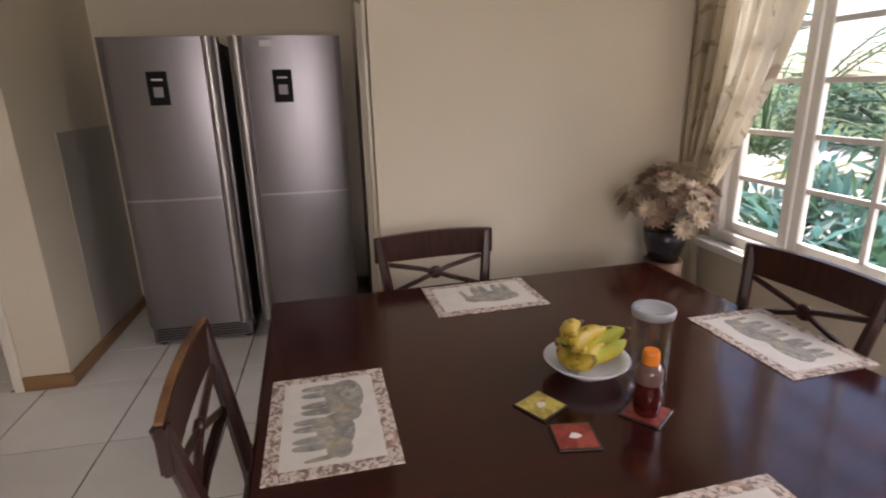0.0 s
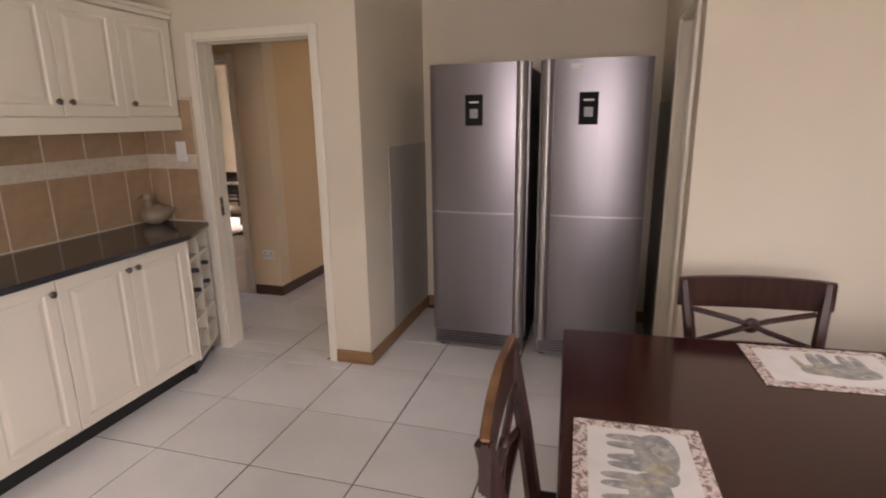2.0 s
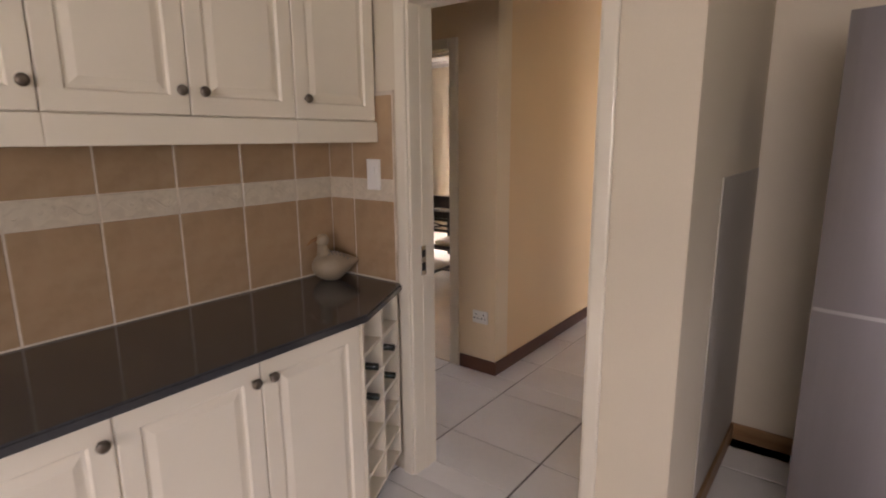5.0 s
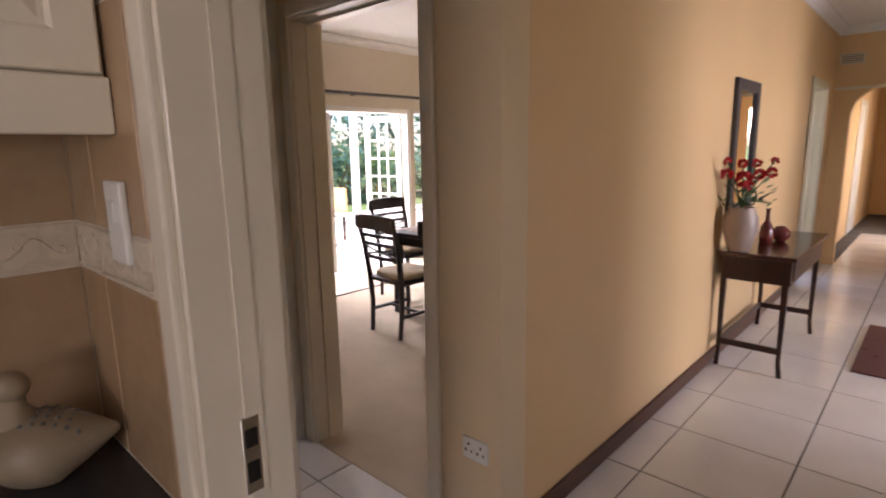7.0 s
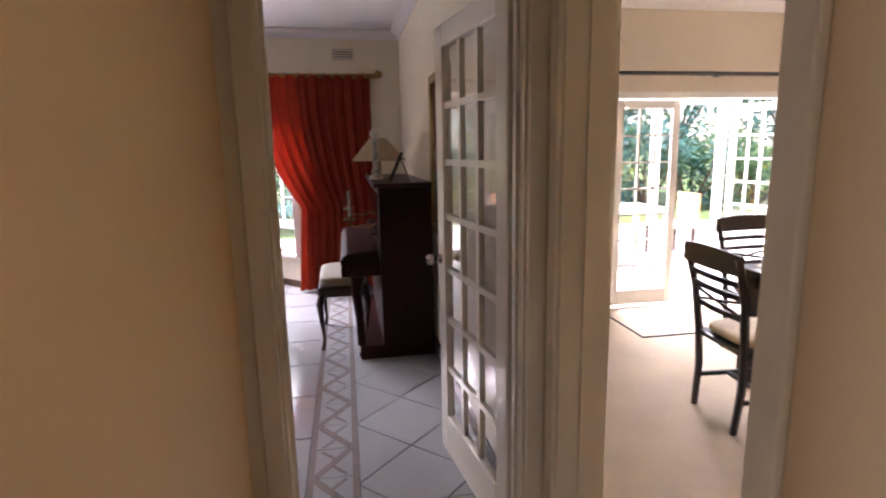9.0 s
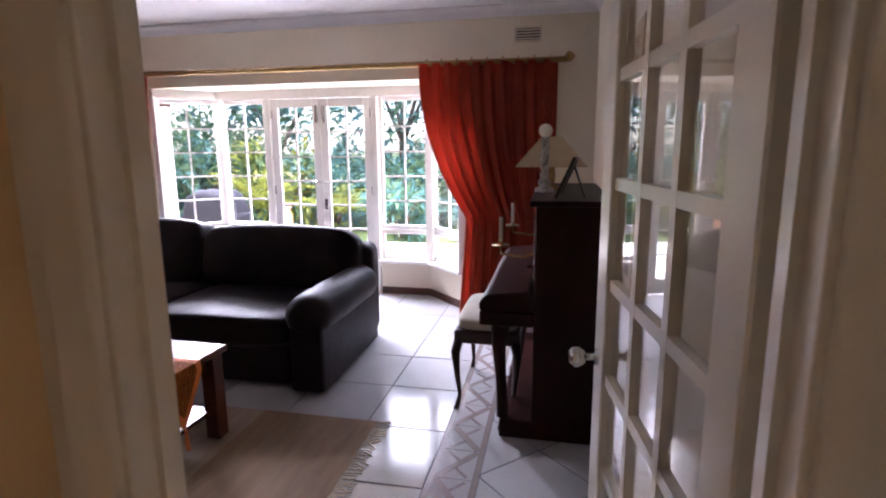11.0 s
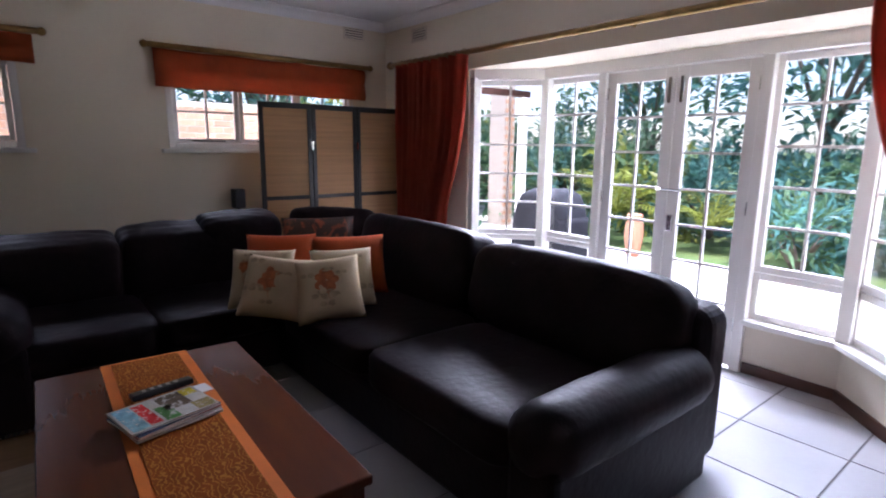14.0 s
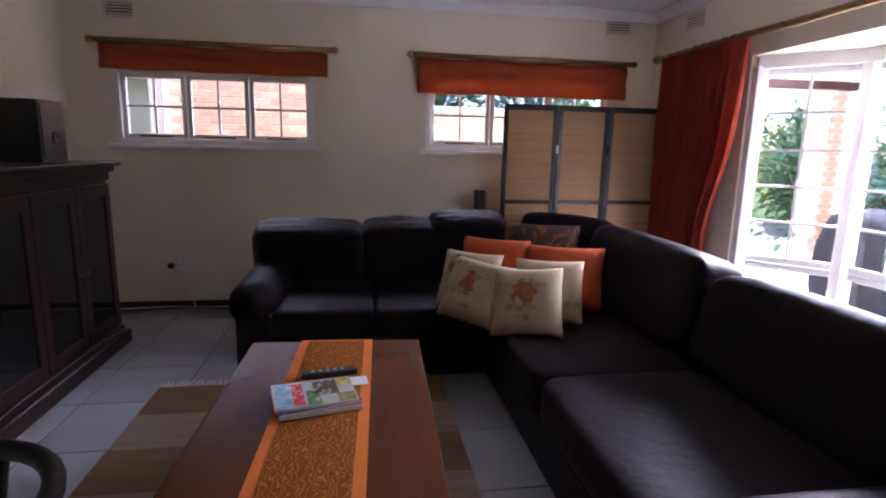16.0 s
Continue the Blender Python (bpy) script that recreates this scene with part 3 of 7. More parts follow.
part("keeper", one(BF - 0.01, BF + 0.02, 1.72, 1.76, 0.90, 1.02, r=0.004), CHROME, bay)
# soffit of the bay
bm = prism(bmesh.new(), [(-8.34, WL - 0.06), (-8.34, WR + 0.06), (BF - 0.1, BR + 0.12), (BF - 0.1, BL - 0.12)], HEAD + 0.09, HEAD + 0.2)
structure("ceiling_bay", bm, LIVWALL_LIFTED, "cream painted bay ceiling", "ceiling")
skirt("baseboard_bay", [(BF + 0.001, BF + 0.014, DR + 0.07, BR, 0, 0.075)], SKIRT_D, "dark brown skirting")
ln, m = span((BF, BR), (-8.40, WR))
structure("baseboard_bay_side", one(0, ln, -0.014, -0.001, 0, 0.075), SKIRT_D, "dark brown skirting", "baseboard").matrix_basis = m

# living room south windows
for nm, x0, x1 in (("window_2", -5.22, -3.58), ("window_3", -7.95, -6.18)):
    wn_ = thing(nm, pose(x1, -1.30, 1.45, 0, 0, 180), "small white steel-and-timber cottage-pane window", "window", kind="structure")
    w = x1 - x0
    part("window_sill", one(-0.06, w + 0.06, -0.05, 0.03, -0.035, 0.0, r=0.006), WHITE, wn_)
    part("frame", boxes((0, 0.05, 0.0, 0.10, 0, 0.63), (w - 0.05, w, 0.0, 0.10, 0, 0.63), (0.05, w - 0.05, 0.0, 0.10, 0, 0.05), (0.05, w - 0.05, 0.0, 0.10, 0.58, 0.63), r=0.004, seg=1), WHITE, wn_)
    for k in range(3):
        sw = (w - 0.10) / 3
        lf = sash(wn_, "casement", sw - 0.006, 0.528, 2, 2, pose(0.05 + k * sw + 0.003, 0.03, 0.051), frame=0.038)
        part("stay", one(sw * 0.25, sw * 0.75, -0.012, -0.002, 0.012, 0.022), BLACK, lf)

# kitchen window
kw = thing("window_4", pose(2.10, 0.25, 0.78, 0, 0, 90), "white timber cottage-pane kitchen window", "window", kind="structure")
part("window_sill", one(-0.05, 2.52, -0.01, 0.08, -0.04, 0.0, r=0.006), WHITE, kw, m=pose(0, 0, 0) @ pose(0, 0, 0))
part("frame", boxes((0, 0.05, -0.09, 0.0, 0, 1.32), (2.42, 2.47, -0.09, 0.0, 0, 1.32), (0.05, 2.42, -0.09, 0.0, 0, 0.05), (0.05, 2.42, -0.09, 0.0, 1.27, 1.32), r=0.004, seg=1), WHITE, kw)
for x0, x1, c in ((0.055, 0.62, 2), (0.63, 1.32, 2), (1.33, 2.02, 2), (2.03, 2.415, 1)):
    sash(kw, "casement", x1 - x0, 1.218, c, 5, pose(x0, -0.07, 0.051), frame=0.05, bar=0.022)

# narrow window beside the dining room French doors
sw = thing("window_6", pose(-6.85, 8.16, 0.35, 0, 0, 90), "narrow white cottage-pane window beside the French doors", "window", kind="structure")
sash(sw, "casement", 0.44, 1.62, 2, 6, pose(0, 0.05, 0))
part("window_sill", one(-0.01, 0.45, -0.03, 0.05, -0.03, -0.001), WHITE, sw)

# dining room French doors
dw = thing("window_5", pose(-6.85, 6.18, 0, 0, 0, 90), "white glazed French doors standing open to the terrace", "window", kind="structure")
part("frame", boxes((0, 0.06, 0.0, 0.12, 0, 1.97), (1.86, 1.92, 0.0, 0.12, 0, 1.97), (0.06, 1.86, 0.0, 0.12, 1.91, 1.97), r=0.004, seg=1), WHITE, dw)
sash(dw, "door_leaf", 0.62, 1.88, 3, 7, pose(0.065, 0.04, 0.015), frame=0.07, bottom=0.14)
sash(dw, "door_leaf", 0.60, 1.88, 3, 7, pose(1.84, 0.1, 0.015, 0, 0, 100), frame=0.07, bottom=0.14)


# ---------------------------------------------------------------- floors
def clip(poly, x0, x1, y0, y1):
    for ax, lim, sgn in ((0, x0, 1), (0, x1, -1), (1, y0, 1), (1, y1, -1)):
        out = []
        for k in range(len(poly)):
            p, q = poly[k], poly[(k + 1) % len(poly)]
            a, b = (p[ax] - lim) * sgn, (q[ax] - lim) * sgn
            if a >= 0:
                out.append(p)
            if (a > 0) != (b > 0) and abs(a - b) > 1e-9:
                t = a / (a - b)
                out.append((p[0] + (q[0] - p[0]) * t, p[1] + (q[1] - p[1]) * t))
        poly = out
        if len(poly) < 3:
            return []
    return poly


tile_meshes = {}


def tile(poly, parent, material, name="tile", gap=0.004):
    """One glazed tile with a chamfered edge, its top at the floor's level."""
    cx, cy = sum(p[0] for p in poly) / len(poly), sum(p[1] for p in poly) / len(poly)
    key = (material.name, tuple((round(p[0] - cx, 3), round(p[1] - cy, 3)) for p in poly))
    if key not in tile_meshes:
        bm = bmesh.new()
        rings = []
        for ins, z in ((gap, -0.012), (gap, -0.0015), (gap + 0.002, 0.0)):
            ring = []
            for x, y in ((p[0] - cx, p[1] - cy) for p in poly):
                d = math.hypot(x, y) or 1
                ring.append(bm.verts.new((x - x / d * ins * 1.3, y - y / d * ins * 1.3, z)))
            rings.append(ring)
        for a, b in zip(rings, rings[1:]):
            for k in range(len(poly)):
                bm.faces.new((a[k], a[(k + 1) % len(poly)], b[(k + 1) % len(poly)], b[k]))
        bm.faces.new(rings[-1])
        tile_meshes[key] = mesh_of(bm, name, material)
    ob = new(name, tile_meshes[key])
    ob.parent = parent
    ob.location = (cx, cy, 0)
    return ob


def tiled(floor_ob, areas, px, py, ox, oy, material=FLOORT, diag=False):
    for x0, x1, y0, y1 in areas:
        if diag:
            d = px / math.sqrt(2)
            ni = int((x1 - x0 + y1 - y0) / d) + 3
            for i in range(-ni, ni):
                for j in range(-ni, ni):
                    cx, cy = ox + (i - j) * d, oy + (i + j) * d
                    poly = clip([(cx - d, cy), (cx, cy - d), (cx + d, cy), (cx, cy + d)], x0, x1, y0, y1)
                    if len(poly) > 2 and abs(sum(poly[k][0] * poly[(k + 1) % len(poly)][1] - poly[(k + 1) % len(poly)][0] * poly[k][1] for k in range(len(poly)))) > 0.004:
                        tile(poly, floor_ob, material)
        else:
            for i in range(math.floor((x0 - ox) / px), math.ceil((x1 - ox) / px)):
                for j in range(math.floor((y0 - oy) / py), math.ceil((y1 - oy) / py)):
                    a, b, c, d = max(x0, ox + i * px), min(x1, ox + (i + 1) * px), max(y0, oy + j * py), min(y1, oy + (j + 1) * py)
                    if b - a > 0.03 and d - c > 0.03:
                        tile([(a, c), (b, c), (b, d), (a, d)], floor_ob, material)


fl_k = structure("floor_kitchen", one(-2.90, 2.10, -1.60, 4.58, -0.12, -0.004), GROUT, "white glazed kitchen floor tiles with grey joints", "floor")
tiled(fl_k, [(-2.90, 2.10, -0.6, 3.37), (-1.335, 0.40, 3.37, 4.58)], 0.525, 0.506, -0.945, 2.765)
fl_h = structure("floor_hall", boxes((-3.955, -1.48, 3.37, 4.48, -0.12, -0.004), (-2.69, 0.45, 4.48, 17.0, -0.12, -0.004)), GROUT, "white glazed hall floor tiles with dark joints", "floor")
tiled(fl_h, [(-2.425, -1.655, 3.37, 3.51), (-3.955, -1.48, 3.51, 4.48), (-2.69, 0.45, 4.48, 10.95), (-2.52, -1.45, 10.95, 14.0)], 0.525, 0.510, -0.945, 2.765)
structure("floor_dining", one(-6.85, -2.84, 4.48, 9.0, -0.12, 0.004), CARPET, "beige wall-to-wall carpet", "floor")
fl_l = structure("floor_living", boxes((-8.35, -3.22, -1.30, 4.47, -0.12, -0.004), (-4.1, -3.955, 3.61, 4.41, -0.12, -0.004), (-8.84, -8.35, 0.06, 3.3, -0.12, -0.004)), GROUT, "white glazed living room tiles with a patterned border strip", "floor")
S0, S1 = 3.60, 3.84
tiled(fl_l, [(-8.84, -3.22, -1.30, S0)], 0.515, 0.515, -7.113, 1.08, material=LIVT_DIM)
tiled(fl_l, [(-8.35, -4.42, S1, 4.47), (-4.42, -4.1, S0, 4.47)], 0.398, 0.398, -5.154, 4.111, diag=True, material=LIVT_DIM)


def strip(x0, x1, y0, y1, along):
    """A border of pale tiles with a taupe zigzag inlay between two taupe lines."""
    n = max(1, round((x1 - x0 if along == "x" else y1 - y0) / 0.25))
    for k in range(n):
        if along == "x":
            a, b, c, d = x0 + (x1 - x0) * k / n, x0 + (x1 - x0) * (k + 1) / n, y0, y1
        else:
            a, b, c, d = x0, x1, y0 + (y1 - y0) * k / n, y0 + (y1 - y0) * (k + 1) / n
        t = tile([(a, c), (b, c), (b, d), (a, d)], fl_l, LIVT_DIM, "border_tile", gap=0.001)
        bm = bmesh.new()
        L_, W_ = (b - a, d - c) if along == "x" else (d - c, b - a)

        def bar(p, q, wd):
            p, q = Vector((*p, 0)), Vector((*q, 0))
            s = (q - p).normalized().cross(Vector((0, 0, 1))) * wd / 2
            pts = [p + s, q + s, q - s, p - s]
            if along == "y":
                pts = [Vector((v.y, v.x, 0)) for v in pts]
            prism(bm, [(v.x, v.y) for v in pts], -0.001, 0.0012)
        bar((-L_ / 2, W_ / 2 - 0.016), (L_ / 2, W_ / 2 - 0.016), 0.03)
        bar((-L_ / 2, -W_ / 2 + 0.016), (L_ / 2, -W_ / 2 + 0.016), 0.03)
        s = 1 if k % 2 else -1
        bar((-L_ / 2 + 0.01, -s * (W_ / 2 - 0.036)), (L_ / 2 - 0.01, s * (W_ / 2 - 0.036)), 0.035)
        bar((-L_ / 2 + 0.02, s * (W_ / 2 - 0.06)), (-L_ / 2 + 0.10, s * (W_ / 2 - 0.13)), 0.016)
        bar((L_ / 2 - 0.02, -s * (W_ / 2 - 0.06)), (L_ / 2 - 0.10, -s * (W_ / 2 - 0.13)), 0.016)
        ob = part("inlay", bm, STRIP, t)


strip(-7.92, -4.42, S0, S1, "x")
strip(-4.10, -3.955, LD0, LD1, "y")


# ---------------------------------------------------------------- kitchen
def raised_panel(w, h, t=0.018, rail=0.055):
    """A cabinet door in local x (width), z (height); its face towards -y, with a raised and grooved panel."""
    bm = bmesh.new()
    steps = [(0.0, -t + 0.003), (0.003, -t), (rail, -t), (rail + 0.006, -t + 0.007), (rail + 0.014, -t + 0.007), (rail + 0.036, -t + 0.0005), (rail + 0.04, -t + 0.0005)]
    rings = [[bm.verts.new(c) for c in ((0, 0, 0), (w, 0, 0), (w, 0, h), (0, 0, h))]]
    for d, y in steps:
        rings.append([bm.verts.new(c) for c in ((d, y, d), (w - d, y, d), (w - d, y, h - d), (d, y, h - d))])
    for a, b in zip(rings, rings[1:]):
        for k in range(4):
            bm.faces.new((a[k], a[(k + 1) % 4], b[(k + 1) % 4], b[k]))
    bm.faces.new(rings[0]), bm.faces.new(rings[-1])
    return bm


def knob_mesh():
    bm = lathe(bmesh.new(), [(0.005, 0), (0.006, 0.010), (0.013, 0.016), (0.0165, 0.022), (0.015, 0.028), (0.007, 0.031)], 14)
    bmesh.ops.rotate(bm, verts=bm.verts[:], matrix=Matrix.Rotation(radians(90), 3, "X"))
    return bm


def front(parent, name, x, z, w, h, knob=None, rail=0.055, y=0.0):
    d = part(name, raised_panel(w - 0.004, h - 0.004, rail=rail), CAB, parent, m=pose(x + 0.002, y, z + 0.002))
    if knob:
        part("knob", knob_mesh(), KNOB, d, "aged pewter knob", smooth=True, m=pose(knob[0], -0.018, knob[1]))
    return d


CF = -2.305   # face of the base units
def base_unit(y0, y1, fronts, label):
    """A base unit on the west wall; local x runs along +y, its face towards +x."""
    m = pose(CF - 0.02, y0, 0, 0, 0, 90)
    ob = thing("base_cabinet", m, label, "kitchen cabinet", "kitchen base units")
    w = y1 - y0
    part("carcass", one(0.001, w - 0.001, 0.001, 0.56, 0.10, 0.868), CAB, ob)
    part("plinth", one(0.001, w - 0.001, 0.05, 0.07, 0.0, 0.10), BLACK, ob, "dark recessed plinth")
    for f in fronts:
        front(ob, *f)
    return ob


H0, H1 = 0.105, 0.865
base_unit(0.50, 1.28, [("door", 0, H0, 0.39, H1 - H0, (0.36, 0.70)), ("door", 0.39, H0, 0.39, H1 - H0, (0.03, 0.70))], "cream lacquered base cabinet with two raised-panel doors")
dh = (H1 - H0) / 4
base_unit(1.28, 1.76, [("drawer_front", 0, H0 + k * dh, 0.48, dh, (0.24, dh / 2), 0.035) for k in range(4)], "cream lacquered drawer unit with four raised-panel fronts")
base_unit(1.76, 2.15, [("door", 0, H0, 0.39, H1 - H0, (0.355, 0.70))], "cream lacquered base cabinet with one raised-panel door")
base_unit(2.15, 2.96, [("door", 0, H0, 0.405, H1 - H0, (0.375, 0.70)), ("door", 0.405, H0, 0.405, H1 - H0, (0.03, 0.70))], "cream lacquered base cabinet with two raised-panel doors under the granite")

# wine rack that cuts the corner beside the door
A, B = Vector((CF, 2.97, 0)), Vector((-2.475, 3.345, 0))
ln = (B - A).length
ang = math.degrees(math.atan2((B - A).y, (B - A).x))
rack = thing("wine_rack", pose(A.x, A.y, 0, 0, 0, ang), "cream open wine rack of square cells holding a few bottles", "wine rack")
cols, rws = 2, 6
part("back_board", one(0.0, ln, 0.26, 0.275, 0.1, 0.865), CAB, rack)
part("plinth", one(0.02, ln, 0.05, 0.07, 0.0, 0.1), BLACK, rack)
for c in range(cols + 1):
    x = 0.008 + (ln - 0.016) * c / cols
    part("divider", one(x - 0.008, x + 0.008, 0.0, 0.26, 0.1, 0.865), CAB, rack)
for r in range(rws + 1):
    z = 0.108 + (0.865 - 0.116) * r / rws
    part("shelf", one(0.016, ln - 0.016, 0.002, 0.26, z - 0.007, z + 0.007), CAB, rack)
BOTTLEG = mat("dark bottle glass", (0.012, 0.016, 0.010), 0.08, var=0.1, bump=0, spec=0.6)
for c, r in ((0, 4), (0, 3), (1, 3), (1, 4)):
    bm = lathe(bmesh.new(), [(0.0, 0), (0.036, 0.003), (0.037, 0.16), (0.03, 0.19), (0.014, 0.215), (0.014, 0.27), (0.0, 0.272)], 16, cap=False)
    x = 0.008 + (ln - 0.016) * (c + 0.5) / cols
    z = 0.108 + (0.865 - 0.116) * r / rws + 0.007
    solo("wine_bottle", bm, BOTTLEG, "dark glass wine bottle lying in the rack", "bottle", pose(A.x, A.y, 0, 0, 0, ang) @ pose(x, 0.255, z + 0.038, 90, 0, 0), "bottles in the wine rack", smooth=True)

# worktop
bm = prism(bmesh.new(), [(-2.895, 0.48), (CF + 0.025, 0.48), (CF + 0.025, 2.98), (-2.46, 3.362), (-2.895, 3.362)], 0.87, 0.90)
bmesh.ops.bevel(bm, geom=[e for e in bm.edges if abs(e.verts[0].co.z - e.verts[1].co.z) < 1e-4], offset=0.006, segments=2, affect="EDGES")
solo("worktop", bm, GRANITE, "polished black granite worktop with a cut corner", "worktop")

# wall units
UF = -2.575
def wall_unit(y0, y1, fronts):
    ob = thing("wall_cabinet", pose(UF - 0.02, y0, 0, 0, 0, 90), "cream lacquered wall cabinet with raised-panel doors", "kitchen cabinet", "kitchen wall units")
    w = y1 - y0
    part("carcass", one(0.001, w - 0.001, 0.001, 0.30, 1.575, 2.155), CAB, ob)
    for f in fronts:
        front(ob, *f)
    part("pelmet", one(0.0, w, -0.022, 0.0, 1.495, 1.578, r=0.004), CAB, ob)
    part("cornice", boxes((0.0, w, -0.035, 0.30, 2.157, 2.185), (0.0, w, -0.05, 0.30, 2.185, 2.21), r=0.005), CAB, ob)
    return ob


U0, UH = 1.58, 0.575
wall_unit(0.60, 1.39, [("door", 0, U0, 0.395, UH, (0.36, 0.07)), ("door", 0.395, U0, 0.395, UH, (0.035, 0.07))])
wall_unit(1.39, 1.785, [("door", 0, U0, 0.395, UH, (0.035, 0.07))])
wall_unit(1.785, 2.18, [("door", 0, U0, 0.395, UH, (0.36, 0.07))])
wall_unit(2.18, 2.95, [("door", 0, U0, 0.385, UH, (0.35, 0.07)), ("door", 0.385, U0, 0.385, UH, (0.035, 0.07))])
wall_unit(2.95, 3.355, [("door", 0, U0, 0.40, UH, (0.04, 0.07))])

# grey sheets painted in where the fridges shade the recess walls
SHADE_GREY = mat("grey recess shade", (0.43, 0.39, 0.34), 0.5, var=0.04, scale=4, bump=0.03, bscale=60)
structure("recess_tiles", boxes((-1.335, -1.331, 3.79, 4.576, 0.087, 1.365), (0.396, 0.40, 3.70, 4.576, 0.0, 1.63)), SHADE_GREY, "smooth grey sheets standing in for shade beside the fridges", "wall tiles")

# fridge and freezer
PANELBLK = mat("black control film", (0.006, 0.006, 0.007), 0.6, var=0.1, bump=0, spec=0.15)
def upright(x0, x1, handle_right, sticker, label):
    w = x1 - x0
    ob = thing("upright_fridge", pose(x0, 3.80, 0), label, "fridge", "pair of upright fridges")
    part("cabinet", one(0.004, w - 0.004, 0.075, 0.62, 0.05, 1.845, r=0.006), DARKPLASTIC, ob, "dark grey cabinet sides")
    bm = bmesh.new()
    n = 18
    prof = []
    for k in range(n + 1):
        u = k / n
        prof.append((u * w, -0.012 - 0.03 * (1 - (2 * u - 1) ** 2) ** 0.8))
    poly = [(w, 0.07)] + [(0, 0.07)] + prof
    prism(bm, [(x, y) for x, y in poly], 0.13, 1.87)
    bmesh.ops.triangulate(bm, faces=[f for f in bm.faces if len(f.verts) > 4])
    part("door", bm, STEEL, ob, "brushed stainless steel door")
    # thin pale strip that paints a reflected bright line onto the door
    rb = bmesh.new()
    prism(rb, [(w - 0.004, 0.0), (0.004, 0.0)] + [(min(w - 0.004, max(0.004, x)), y - 0.0022) for x, y in prof], 0.945, 0.957)
    bmesh.ops.triangulate(rb, faces=[f for f in rb.faces if len(f.verts) > 4])
    part("door_crease", rb, mat("bright reflection strip", (0.40, 0.385, 0.40), 0.40, 0.8, bump=0), ob, "bright strip standing in for a reflected line")
    hx = (w - 0.085, w - 0.012) if handle_right else (0.012, 0.085)
    hb = bmesh.new()
    k = 10
    poly = [(hx[0] + (hx[1] - hx[0]) * i / k, -0.015 - 0.052 * math.sin(math.pi * i / k) ** 0.6) for i in range(k + 1)]
    prism(hb, poly + [(hx[1], 0.0), (hx[0], 0.0)], 0.13, 1.87)
    bmesh.ops.triangulate(hb, faces=[f for f in hb.faces if len(f.verts) > 4])
    part("handle", hb, mat("satin steel handle", (0.55, 0.53, 0.53), 0.38, 0.9, var=0.05, bump=0), ob, "full-height polished handle strip")
    cx = w * (0.46 if handle_right else 0.45)
    dp = part("display", one(cx - 0.055, cx + 0.055, -0.0475, -0.03, 1.50, 1.685, r=0.003), PANELBLK, ob, "black control panel")
    part("icon", one(cx - 0.025, cx + 0.025, -0.0485, -0.0474, 1.545, 1.60), mat("panel print", (0.35, 0.33, 0.34), 0.4, bump=0), dp)
    part("icon", one(cx - 0.03, cx + 0.03, -0.0485, -0.0474, 1.635, 1.645), PAPER, dp)
    gr = part("grille", one(0.01, w - 0.01, -0.012, 0.03, 0.02, 0.125, r=0.004), STEEL, ob)
    for i in range(5):
        z = 0.038 + i * 0.017
        part("slot", one(0.03, w - 0.03, -0.0135, -0.011, z, z + 0.008), BLACK, gr)
    for fx in (0.05, w - 0.05):
        part("foot", lathe(bmesh.new(), [(0.02, 0), (0.02, 0.022)], 10, (fx, 0.03, 0.0)), BLACK, ob)
        part("foot", lathe(bmesh.new(), [(0.02, 0), (0.02, 0.055)], 10, (fx, 0.55, 0.0)), BLACK, ob)
    if sticker:
        part("badge", one(w * 0.12 + 0.10, w * 0.12 + 0.17, -0.046, -0.03, 1.815, 1.845), PAPER, ob, "pale name badge")
    return ob


upright(-1.035, -0.405, True, False, "tall brushed stainless steel fridge with a full-height handle")
upright(-0.345, 0.285, False, True, "tall brushed stainless steel freezer with a small pale badge")

# dining table, turned a little
TM = pose(0.81, 1.60, 0, 0, 0, 3)
TT = 0.757
tab = thing("dining_table", TM, "large square dark mahogany dining table", "table")
bm = one(-0.85, 0.85, -0.85, 0.85, TT - 0.032, TT, r=0.012, seg=3)
part("tabletop", bm, MAHOG, tab, "glossy dark red-brown top")
for a, b, c, d, mt in ((-0.76, 0.76, -0.78, -0.755, MAHOG), (-0.76, 0.76, 0.755, 0.78, MAHOG), (-0.78, -0.755, -0.755, 0.755, MAHOGY), (0.755, 0.78, -0.755, 0.755, MAHOGY)):
    part("apron", one(a, b, c, d, TT - 0.13, TT - 0.032), mt, tab)
for sx in (-1, 1):
    for sy in (-1, 1):
        bm = bmesh.new()
        bmesh.ops.create_cone(bm, cap_ends=True, segments=4, radius1=0.042, radius2=0.062, depth=TT - 0.033, matrix=Matrix.Translation((0, 0, (TT - 0.033) / 2)) @ Matrix.Rotation(radians(45), 4, "Z"))
        bmesh.ops.bevel(bm, geom=bm.edges[:], offset=0.006, segments=2, affect="EDGES")
        part("leg", bm, DARKWOOD, tab, m=pose(sx * 0.735, sy * 0.735, 0))


